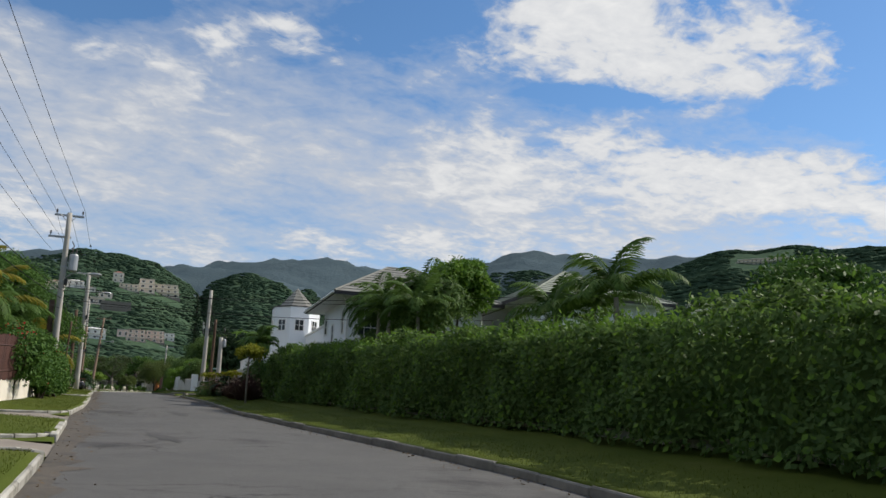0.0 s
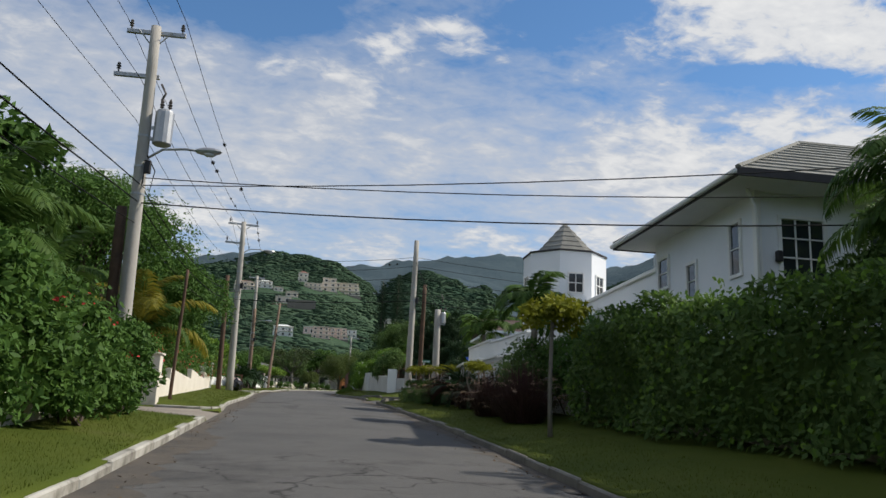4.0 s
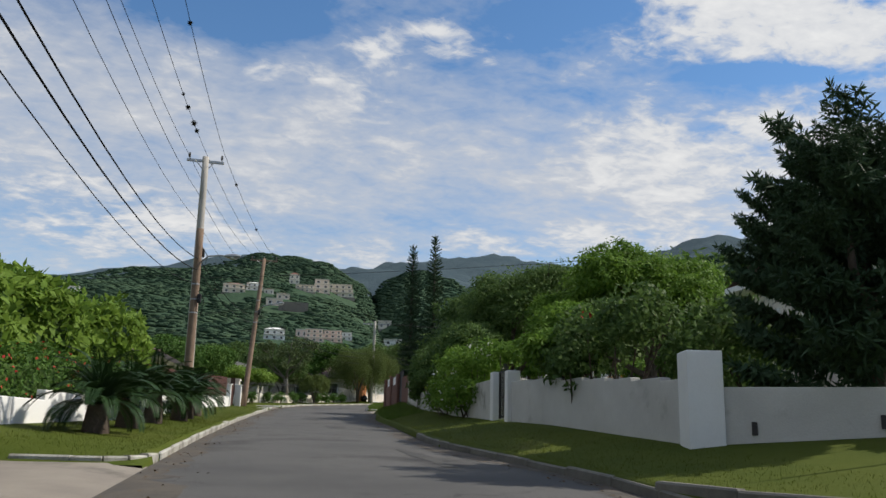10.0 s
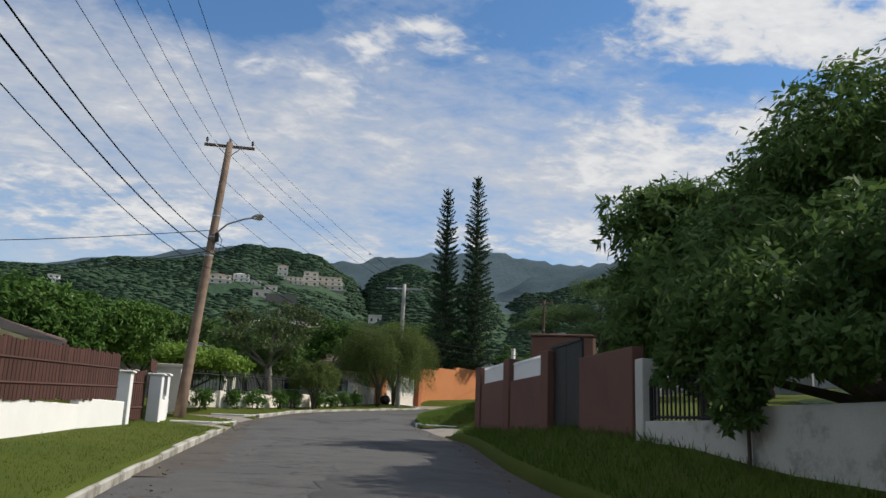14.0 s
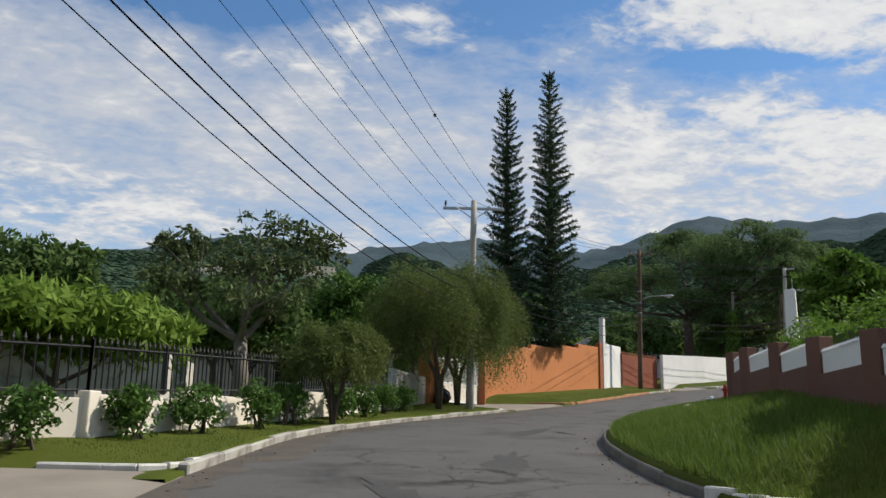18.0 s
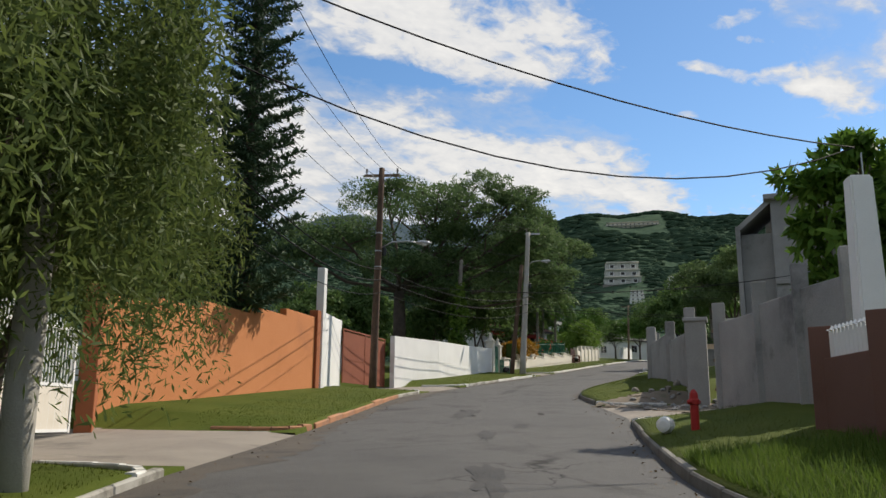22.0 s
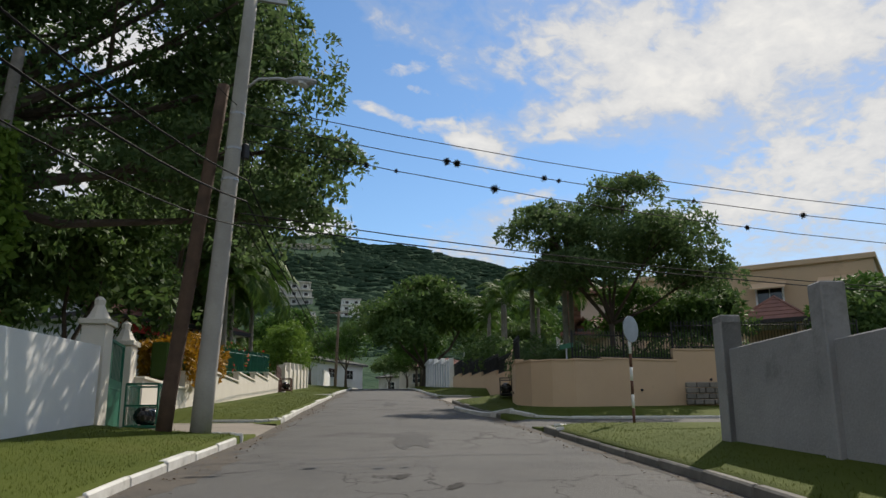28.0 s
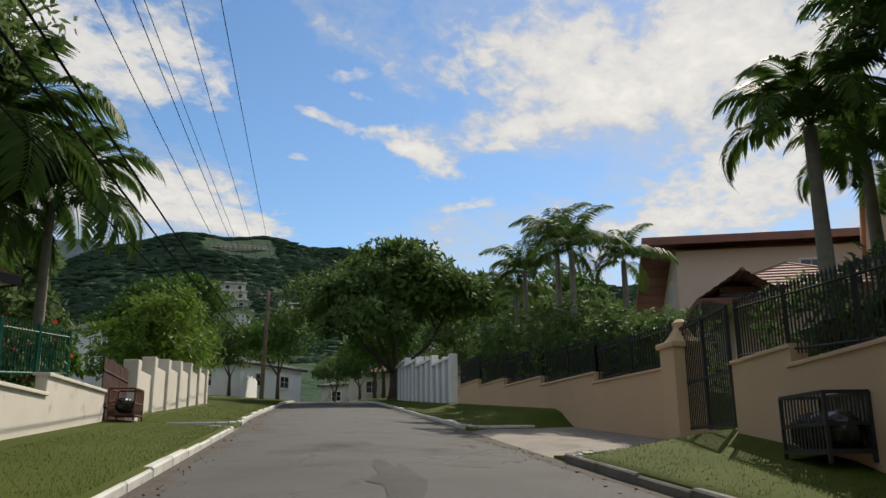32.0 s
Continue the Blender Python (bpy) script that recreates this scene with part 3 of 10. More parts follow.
# Side roads and drives that cut through the verges: from the carriageway outwards, half width, and surface.
CUTS = [('drive', (-0.9, 26.49), (-8.9, 25.39), 2.1),
        ('drive', (-0.9, 15.59), (-7.9, 14.79), 1.3),
        ('drive', (-1.55, 51.42), (-8.55, 51.82), 2.2),
        ('drive', (-3.03, 81.78), (-12.23, 82.88), 2.9),
        ('drive', (-3.62, 127.77), (-8.42, 128.47), 1.4),
        ('drive', (-3.57, 134.03), (-10.57, 135.93), 1.8),
        ('drive', (8.44, 160.52), (4.44, 165.12), 3.0),
        ('drive', (24.74, 177.8), (20.34, 181.4), 2.6),
        ('drive', (42.23, 189.99), (38.03, 196.59), 2.3),
        ('drive', (65.69, 206.68), (63.29, 210.48), 0.9),
        ('side_road', (1.83, 76.2), (42.83, 74.0), 2.55),
        ('drive', (1.9, 130.2), (10.5, 128.7), 2.9),
        ('drive', (19.4, 163.5), (27.2, 158.8), 2.4),
        ('side_road', (46.86, 186.94), (66.86, 160.34), 1.95),
        ('drive', (63.73, 199.07), (70.53, 193.67), 3.7)]


def cumulate(pts):
    p = np.array(pts, float)
    return np.r_[0, np.cumsum(np.hypot(*np.diff(p[:, :2], axis=0).T))]


AX = np.array(AXIS, float)
# a finer axis, eased round the bends
_s = cumulate(AXIS)
_fine = np.arange(0, _s[-1], 1.0)
AXF = np.stack([np.interp(_fine, _s, AX[:, k]) for k in range(3)], 1)
for _ in range(6):
    AXF[1:-1] = 0.25 * AXF[:-2] + 0.5 * AXF[1:-1] + 0.25 * AXF[2:]
AXS = cumulate(AXF)


def along(x, y):
    """Station, offset to the right and axis height of places in the plan."""
    p = np.stack([np.atleast_1d(np.asarray(x, float)), np.atleast_1d(np.asarray(y, float))], -1).reshape(-1, 2)
    s, o, z = np.zeros(len(p)), np.zeros(len(p)), np.zeros(len(p))
    for i in range(0, len(p), 4000):
        q = p[i:i + 4000]
        k = np.argmin(((q[:, None] - AXF[None, ::2, :2]) ** 2).sum(-1), 1) * 2
        best = np.full(len(q), 1e18)
        for dk in (-2, -1, 0, 1):
            a = np.clip(k + dk, 0, len(AXF) - 2)
            pa, pb = AXF[a], AXF[a + 1]
            d = pb[:, :2] - pa[:, :2]
            u = np.clip(((q - pa[:, :2]) * d).sum(-1) / (d * d).sum(-1), 0, 1)
            foot = pa[:, :2] + d * u[:, None]
            r = q - foot
            dist = (r * r).sum(-1)
            better = dist < best
            best = np.where(better, dist, best)
            side = np.sign(d[:, 1] * r[:, 0] - d[:, 0] * r[:, 1])
            s[i:i + 4000] = np.where(better, AXS[a] + u * np.hypot(*d.T), s[i:i + 4000])
            o[i:i + 4000] = np.where(better, side * np.sqrt(dist), o[i:i + 4000])
            z[i:i + 4000] = np.where(better, pa[:, 2] + (pb[:, 2] - pa[:, 2]) * u, z[i:i + 4000])
    return s, o, z


def _edge(pts):
    s, o, _ = along([p[0] for p in pts], [p[1] for p in pts])
    order = np.argsort(s)
    return s[order], o[order]


EL, ER = _edge(KERB_L), _edge(KERB_R)


def edge_l(s):
    return np.interp(s, *EL)


def edge_r(s):
    return np.interp(s, *ER)


def at_station(s, o):
    """Plan place of a station and an offset."""
    s, o = np.asarray(s, float), np.asarray(o, float)
    x, y = np.interp(s, AXS, AXF[:, 0]), np.interp(s, AXS, AXF[:, 1])
    dx, dy = np.interp(s + 1, AXS, AXF[:, 0]) - np.interp(s - 1, AXS, AXF[:, 0]), np.interp(s + 1, AXS, AXF[:, 1]) - np.interp(s - 1, AXS, AXF[:, 1])
    n = np.hypot(dx, dy)
    return x + o * dy / n, y - o * dx / n


def in_cut(x, y, grow=0.0):
    """How far outside the nearest side road or drive a place is; negative inside."""
    x, y = np.asarray(x, float), np.asarray(y, float)
    best = np.full(x.shape, 99.0)
    for _, a, b, h in CUTS:
        d = np.subtract(b, a)
        n = np.hypot(*d)
        u = ((x - a[0]) * d[0] + (y - a[1]) * d[1]) / n
        v = np.abs((x - a[0]) * d[1] - (y - a[1]) * d[0]) / n
        best = np.minimum(best, np.maximum(v - h, np.maximum(-u - 3, u - n)))
    return best - grow


def ground(x, y):
    """Height of the verges and gardens."""
    x, y = np.atleast_1d(np.asarray(x, float)), np.atleast_1d(np.asarray(y, float))
    s, o, z = along(x, y)
    dr, dl = o - edge_r(s), edge_l(s) - o
    bank = np.interp(s, [0, 130, 147, 165, 172, 176, 189, 194, 205, 220, 400], [0.07, 0.09, 0.15, 0.17, 0.28, 0.5, 0.5, 0.3, 0.22, 0.13, 0.12])
    rise = np.where(dr > 0, 0.1 + np.minimum(dr * bank, 0.8), 0.0)
    rise = np.where(dr > 0, np.minimum(rise, np.interp(s, [255, 264, 281, 288], [1.0, 0.2, 0.24, 1.0])), rise)
    rise = np.where(dl > 0, 0.1 + np.minimum(dl * 0.07, 0.45), rise)
    c = np.clip(in_cut(x, y) / 1.2, 0, 1)
    out = np.maximum(dr, dl)
    rise = np.where(out > 0, rise * (c * c * (3 - 2 * c)) + 0.02, rise)
    return z + rise


def gz(x, y):
    return float(ground(x, y)[0])


def hills(x, y):
    """Height of the far hills over the valley floor."""
    x, y = np.asarray(x, float), np.asarray(y, float)
    dx, dy = x - 5.0, y - 100.0
    r, az = np.hypot(dx, dy), np.degrees(np.arctan2(dx, dy))
    total = np.zeros(x.shape)
    groups = ((420, 1700, [-180, -70, -40, -20, -16, -10, -5, 0, 2.4, 5, 9, 180], [4, 6, 7.9, 8.5, 9.5, 10.6, 11.5, 11.2, 9.9, 7.0, 2, 0]),
              (1300, 3000, [-180, -30, -10, 0, 2.4, 8, 12, 18, 30, 60, 180], [3, 6, 9, 10.7, 11.2, 12.15, 12.2, 11.8, 11, 8, 3]),
              (650, 1560, [-180, 2.5, 4, 5.6, 6.9, 9, 10, 11.3, 14, 20, 180], [0, 6, 9.9, 10.9, 11.2, 11.0, 10.5, 10.6, 8, 3, 0]),
              (500, 2100, [-180, 4, 10, 15, 21, 27, 33, 38.5, 44, 60, 180], [0, 3, 7.2, 10.3, 11.5, 12.9, 12.6, 12.4, 12.2, 9, 4]),
              (230, 1200, [-180, 26, 34, 40, 44, 49, 55, 59, 63, 66, 75, 90, 180], [0, 4, 9.3, 11.9, 12.7, 12.8, 12.2, 11.1, 10.3, 9.8, 9.8, 8, 5]))
    for r0, far, a, e in groups:
        top = far * np.tan(np.radians(np.interp(az, a, e))) - 6
        u = np.clip((r - r0) / (far - r0), 0, 1)
        p = np.where(r < far, 0.35 * u + 0.65 * u * u * (3 - 2 * u), np.clip(1 - ((r - far) / (0.8 * far)) ** 2, 0, 1))
        total = np.maximum(total, top * p)
    wob = np.sin(x * 0.011 + 1.3) * np.sin(y * 0.0093 + 0.4) + 0.6 * np.sin(x * 0.027 + y * 0.019) + 0.35 * np.sin(x * 0.06 - y * 0.047)
    return np.maximum(total * (1 + 0.02 * wob) + np.clip(total / 60, 0, 1) * 3 * wob, 0)


def build_ground():
    def spread(lo, hi, step, far):
        core = np.arange(lo, hi, step)
        out, d = [], step
        e = hi
        while e < far:
            out.append(e)
            d = min(d * 1.13, 28 if e < 1500 else 90)
            e += d
        low, d, e = [], step, lo - step
        while e > -far:
            low.append(e)
            d = min(d * 1.16, 90)
            e -= d
        return np.r_[low[::-1], core, out]
    xs, ys = spread(-30, 120, 1.5, 3600), spread(-20, 262, 1.5, 3600)
    gx, gy = np.meshgrid(xs, ys)
    fx, fy = gx.ravel(), gy.ravel()
    s, o, z = along(fx, fy)
    near = np.clip((np.abs(o) - 11.0) / 6.0, 0, 1)
    h = (z - 0.35) * (1 - near) + (ground(fx, fy) - 0.02) * near + hills(fx, fy)
    nx, ny = len(xs), len(ys)
    i = (np.arange(ny - 1)[:, None] * nx + np.arange(nx - 1)[None]).ravel()
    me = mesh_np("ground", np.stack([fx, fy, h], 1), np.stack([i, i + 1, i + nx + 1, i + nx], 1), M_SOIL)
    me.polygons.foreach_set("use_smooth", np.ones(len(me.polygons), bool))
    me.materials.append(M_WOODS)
    me.materials.append(M_RIDGE_HAZE)
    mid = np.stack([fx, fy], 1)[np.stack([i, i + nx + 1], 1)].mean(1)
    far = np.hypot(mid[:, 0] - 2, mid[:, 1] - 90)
    # faces beyond 1400 m take the haze-tinted colour
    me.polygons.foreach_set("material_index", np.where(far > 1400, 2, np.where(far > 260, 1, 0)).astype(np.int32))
    tagged(new("ground", me), "green valley floor and wooded hills, far ridges tinted blue as haze", "ground", kind="structure")


build_ground()


def build_road():
    s = np.arange(3.0, AXS[-1] - 3, 1.0)
    cols = np.linspace(0, 1, 9)
    verts, n = [], len(cols)
    for u in cols:
        o = edge_l(s) * (1 - u) + edge_r(s) * u
        x, y = at_station(s, o)
        zz = np.interp(s, AXS, AXF[:, 2]) + 0.05 * (1 - (2 * u - 1) ** 2) - 0.03
        verts.append(np.stack([x, y, zz], 1))
    v = np.stack(verts, 1).reshape(-1, 3)
    i = (np.arange(len(s) - 1)[:, None] * n + np.arange(n - 1)[None]).ravel()
    me = mesh_np("road", v, np.stack([i, i + 1, i + n + 1, i + n], 1), M_ASPH)
    me.polygons.foreach_set("use_smooth", np.ones(len(me.polygons), bool))
    tagged(new("road", me), "worn grey asphalt street with cracks and patches", "road", kind="structure")
    for kind, a, b, h in CUTS:
        d = np.subtract(b, a)
        n_ = np.hypot(*d)
        d = d / n_
        side = np.array([d[1], -d[0]])
        steps = max(6, int(n_ / 0.8))
        vs = np.linspace(-h, h, 9)
        # each strip of the drive starts on the kerb line
        starts = []
        for w in vs:
            u = -4.0
            while u < 6:
                q = np.array(a) + d * u + side * w
                s_, o_, _ = along(*q)
                if not edge_l(s_)[0] - 0.02 < o_[0] < edge_r(s_)[0] + 0.02:
                    break
                u += 0.1
            starts.append(u - 0.3)
        pts = []
        for k in range(steps):
            for w, u0 in zip(vs, starts):
                u = u0 + (n_ - u0) * k / (steps - 1)
                flare = 1 + 0.12 * max(0.0, 1 - (u - u0) / 1.5) ** 2
                q = np.array(a) + d * u + side * w * flare
                pts.append((q[0], q[1], gz(*q) + 0.014 if k else float(along(*q)[2][0]) - 0.06))
        i = (np.arange(steps - 1)[:, None] * 9 + np.arange(8)[None]).ravel()
        me = mesh_np(kind, pts, np.stack([i, i + 1, i + 10, i + 9], 1), M_ASPH if kind == "side_road" else M_CONC)
        label = "asphalt side street joining the road" if kind == "side_road" else "stained concrete driveway crossing the verge"
        tagged(new(kind, me), label, "road" if kind == "side_road" else "driveway", kind="structure")


build_road()


def build_verges():
    for side in (-1, 1):
        offs = np.array([0.03, 0.06, 0.3, 0.7, 1.3, 2.0, 2.8, 3.8, 5, 6.5, 8.5, 11, 14, 17.5])
        s = np.arange(3.0, 440.0, 0.75)
        e = edge_r(s) if side > 0 else edge_l(s)
        o = e[:, None] + side * offs[None]
        x, y = at_station(np.repeat(s, len(offs)), o.ravel())
        z = ground(x, y)
        n = len(offs)
        z = np.where(np.tile(offs, len(s)) < 0.04, along(x, y)[2] - 0.12, z)
        cut = in_cut(x, y) < 0.1
        i = (np.arange(len(s) - 1)[:, None] * n + np.arange(n - 1)[None]).ravel()
        quads = np.stack([i, i + 1, i + n + 1, i + n], 1)
        if side < 0:
            quads = quads[:, ::-1]
        # inside of the bend the strips must not fold over the road
        ss, oo, _ = along(x, y)
        folded = (oo * side) < (np.repeat(e, n) * side) - 0.25
        keep = ~(cut[quads].all(1) | folded[quads].any(1))
        me = mesh_np("verge", np.stack([x, y, z], 1), quads[keep], M_GRASS)
        me.polygons.foreach_set("use_smooth", np.ones(len(me.polygons), bool))
        tagged(new("verge", me), "mown green grass verge beside the street", "grass verge", kind="structure")


build_verges()


def kerb_stone(material, w=0.16, h=0.3, length=1.5):
    bm = bmesh.new()
    box(bm, 0, 0, -h / 2 + 0.115, length - 0.02, w, h, bevel=0.025)
    me = bpy.data.meshes.new("kerb_stone")
    bm.to_mesh(me)
    bm.free()
    me.materials.append(material)
    return me


def build_kerbs():
    dull, grey, white, rust = kerb_stone(M_KERB_SHADED), kerb_stone(M_KERB), kerb_stone(M_KERBW), kerb_stone(M_KERBO)
    rnd = random.Random(4)
    for side, name in ((-1, "kerb_left"), (1, "kerb_right")):
        top = thing(name, 0, 0, 0, 0, "low concrete kerb stones with worn white paint", "kerb", kind="structure")
        s = 42.0
        while s < AXS[-1] - 60:
            e = float(edge_r(s + 0.75) if side > 0 else edge_l(s + 0.75))
            x0, y0 = (float(v) for v in at_station(s, float(edge_r(s) if side > 0 else edge_l(s)) + side * 0.08))
            x1, y1 = (float(v) for v in at_station(s + 1.5, float(edge_r(s + 1.5) if side > 0 else edge_l(s + 1.5)) + side * 0.08))
            xm, ym = (x0 + x1) / 2, (y0 + y1) / 2
            lost = side > 0 and 157 < s < 191
            if float(in_cut(np.array([xm]), np.array([ym]))[0]) > 0.9 and not lost:
                s0, _, z0 = along(x0, y0)
                _, _, z1 = along(x1, y1)
                dz = float(z1[0] - z0[0])
                rz = math.degrees(math.atan2(y1 - y0, x1 - x0))
                z = float(z0[0] + z1[0]) / 2
                length = math.hypot(x1 - x0, y1 - y0)
                m = pose(xm, ym, z + rnd.uniform(-0.02, 0.02), 0, -math.degrees(math.atan2(dz, length)), rz) @ Matrix.Diagonal((length / 1.5, 1, 1, 1))
                bright = s > 255 if side < 0 else s > 290
                share("kerb_stone", rust if side < 0 and 159 < ym < 173 and xm > 5 else white if bright else dull if side > 0 else grey, m, top)
            s += 1.5
    # returns that turn into the drives and side streets
    ret = thing("kerb_return", 0, 0, 0, 0, "short curved kerb turning into a driveway", "kerb", kind="structure")
    for kind, a, b, h in CUTS:
        d = Vector((b[0] - a[0], b[1] - a[1])).normalized()
        q = Vector((d.y, -d.x))
        sa, oa, _ = along(*(Vector(a) + d * 4))
        side = 1 if oa[0] > 0 else -1
        for sg in (-1, 1):
            if kind == "side_road" and a[1] > 100 and sg < 0:
                continue
            # where this edge of the drive crosses the kerb line
            u = -5.0
            while u < 7:
                p = Vector(a) + d * u + q * sg * (h + 0.1)
                s_, o_, _ = along(*p)
                e_ = float(edge_r(s_)[0] if side > 0 else edge_l(s_)[0])
                if (float(o_[0]) - e_) * side > 0.08:
                    break
                u += 0.1
            corner, s_ = Vector(a) + d * u + q * sg * (h + 0.1), float(s_[0])
            near_corner = kind == "side_road" and a[1] < 100
            rad = 3.4 if near_corner else 2.2 if kind == "side_road" else 1.0
            best = None
            for st in (s_ - rad, s_ + rad):
                e_ = float(edge_r(st) if side > 0 else edge_l(st)) + side * 0.08
                k = Vector(tuple(float(v) for v in at_station(st, e_)))
                if best is None or (k - Vector(a)).dot(q) * sg > (best - Vector(a)).dot(q) * sg:
                    best = k
            end = corner + d * rad
            pts = [best.lerp(corner, f).lerp(corner.lerp(end, f), f) for f in (0, 0.25, 0.5, 0.75, 1.0)] + [corner + d * (rad + 0.9 + 1.4 * k) for k in range(7 if near_corner else 1)]
            for p0, p1 in zip(pts, pts[1:]):
                m, ln = (p0 + p1) / 2, (p1 - p0).length
                if 113 < m.y < 128 and 0 < m.x < 8:
                    continue
                z = float(along(m.x, m.y)[2][0])
                z = max(z, gz(m.x, m.y) - (0.0 if near_corner else 0.1))
                share("kerb_stone", dull if near_corner else rust if 160 < m.y < 168.5 and m.x < 12 else white if m.y > 120 else grey, pose(m.x, m.y, z, 0, 0, math.degrees(math.atan2(p1.y - p0.y, p1.x - p0.x))) @ Matrix.Diagonal((ln / 1.45, 1, 1, 1)), ret)
    # the long kerb that sweeps round below the curved wall
    line = [(54.8, 192.35), (53.6, 191.4), (52.5, 190.45), (51.5, 189.5), (50.7, 188.6), (50.1, 187.6), (49.85, 186.7), (50.25, 185.7), (51.1, 184.5), (52.0, 183.3), (52.9, 182.1), (53.8, 180.9), (54.7, 179.7), (55.6, 178.5)]
    sweep = thing("kerb_sweep", 0, 0, 0, 0, "pale worn kerb sweeping round into the side street", "kerb", kind="structure")
    for p0, p1 in zip(line, line[1:]):
        mx, my, ln = (p0[0] + p1[0]) / 2, (p0[1] + p1[1]) / 2, math.dist(p0, p1)
        dz = gz(*p1) - gz(*p0)
        share("kerb_stone", white, pose(mx, my, max(float(along(mx, my)[2][0]), gz(mx, my) - 0.03), 0, -math.degrees(math.atan2(dz, ln)), math.degrees(math.atan2(p1[1] - p0[1], p1[0] - p0[0]))) @ Matrix.Diagonal((ln / 1.46, 1, 1, 1)), sweep)


build_kerbs()

# ---- poles and wires ----


def wire(name, p, q, sag, r, label, group="overhead wires", parent=None):
    a, b = Vector(p), Vector(q)
    pts = [a.lerp(b, k / 12) - Vector((0, 0, 4 * sag * (k / 12) * (1 - k / 12))) for k in range(13)]
    ob = part(name, tube(bmesh.new(), pts, r, 4), M_WIRE)
    return tagged(ob, label, "cable", group)


def insulator(bm, x, y, z, h=0.28):
    lathe(bm, [(0.02, z), (0.02, z + 0.08), (0.06, z + 0.1), (0.03, z + 0.14), (0.065, z + 0.17), (0.03, z + 0.21), (0.05, z + 0.24), (0.015, z + h)], 8, x, y)


def pole(name, base, top, r0, r1, material, label, arms=(), lamp=None, can=None, rings=True, low_bracket=False):
    """arms: (height below the top, reach to one side, to the other, turn in degrees, insulators)."""
    bx, by, bz = base
    ob = thing(name, bx, by, bz, 0, label, "utility pole", "street poles")
    axis = Vector(top) - Vector(base)
    pts = [axis * (k / 8) for k in range(9)]
    pts[0] = Vector((0, 0, -0.3))
    part("shaft", tube(bmesh.new(), pts, [r0 + (r1 - r0) * k / 8 for k in range(9)], 12), material, ob)
    for drop, left, right, turn, count in arms:
        c = axis * (1 - drop / axis.length)
        d = Vector((math.cos(radians(turn)), math.sin(radians(turn)), 0))
        bm = bmesh.new()
        a, b = c - d * left, c + d * right
        box(bm, *((a + b) / 2 + Vector((-d.y, d.x, 0)) * 0.12), (b - a).length, 0.09, 0.11, turn, 0.008)
        part("crossarm", bm, M_GALV if material is M_POLE else M_WOODP2, ob)
        if right > 0.5 and left > 0.5:
            bm = bmesh.new()
            for sg, reach in ((-1, left), (1, right)):
                tube(bm, [c + d * sg * reach * 0.55, c - Vector((0, 0, 0.5))], 0.018, 4)
            part("brace", bm, M_GALV, ob)
        for k in range(count):
            u = -left + 0.1 + (left + right - 0.2) * (k / max(1, count - 1))
            bm = bmesh.new()
            q = c + d * u + Vector((-d.y, d.x, 0)) * 0.12
            insulator(bm, q.x, q.y, q.z + 0.05)
            part("insulator", bm, M_INSUL, ob)
    if lamp:
        p = Vector(lamp) - Vector(base)
        s = axis * ((p.z - 0.35) / axis.z)
        bm = tube(bmesh.new(), [s, s.lerp(p, 0.35) + Vector((0, 0, 0.22)), s.lerp(p, 0.75) + Vector((0, 0, 0.12)), p], 0.032, 6)
        part("lamp_arm", bm, M_GALV, ob)
        d = Vector((p.x - s.x, p.y - s.y, 0)).normalized()
        turn = math.degrees(math.atan2(d.y, d.x))
        bm = bmesh.new()
        bmesh.ops.create_uvsphere(bm, u_segments=10, v_segments=6, radius=1.0, matrix=Matrix.Translation(p + d * 0.22) @ Matrix.Rotation(radians(turn), 4, "Z") @ Matrix.Diagonal((0.36, 0.13, 0.1, 1)))
        head = part("lamp_head", bm, M_GALV, ob, "grey street lamp head")
        bm = bmesh.new()
        bmesh.ops.create_uvsphere(bm, u_segments=8, v_segments=5, radius=1.0, matrix=Matrix.Translation(p + d * 0.26 - Vector((0, 0, 0.07))) @ Matrix.Diagonal((0.17, 0.1, 0.08, 1)))
        part("lens", bm, M_LAMPG, head)
    if can:
        z, turn, size = can
        c = axis * (z / axis.z)
        d = Vector((math.cos(radians(turn)), math.sin(radians(turn)), 0)) * 0.45 * size
        bm = lathe(bmesh.new(), [(0.2 * size, z - 0.45 * size), (0.24 * size, z - 0.42 * size), (0.24 * size, z + 0.4 * size), (0.2 * size, z + 0.47 * size), (0.08 * size, z + 0.5 * size)], 14, c.x + d.x, c.y + d.y)
        part("transformer", bm, M_GALV, ob, "grey cylindrical transformer can")
        bm = bmesh.new()
        for sg in (-1, 1):
            insulator(bm, c.x + d.x + sg * 0.1, c.y + d.y, z + 0.47 * size, 0.34 * size)
        part("bushing", bm, M_INSUL, ob)
        bm = bmesh.new()
        box(bm, *(c + d * 0.5), 0.5, 0.06, 0.08, turn)
        box(bm, *(c + d * 0.5 - Vector((0, 0, 0.3))), 0.5, 0.06, 0.08, turn)
        part("bracket", bm, M_GALV, ob)
        bm = tube(bmesh.new(), [c + d * 0.7 + Vector((0, 0, 0.75)), c + d * 0.9 + Vector((0, 0, 0.95)), c + d * 0.6 + Vector((0, 0, 1.2))], 0.03, 6)
        part("fuse_cutout", bm, M_INSUL, ob)
    if rings:
        for f in (0.55, 0.62, 0.7):
            c = axis * f
            r = r0 + (r1 - r0) * f + 0.012
            part("band", lathe(bmesh.new(), [(r, c.z), (r, c.z + 0.05)], 10, c.x, c.y), M_GALV, ob)
        c = axis * 0.6
        bm = bmesh.new()
        box(bm, c.x + 0.2, c.y - 0.16, c.z + 0.2, 0.16, 0.14, 0.34, 0, 0.02)
        part("splice_box", bm, M_BLACK, ob)
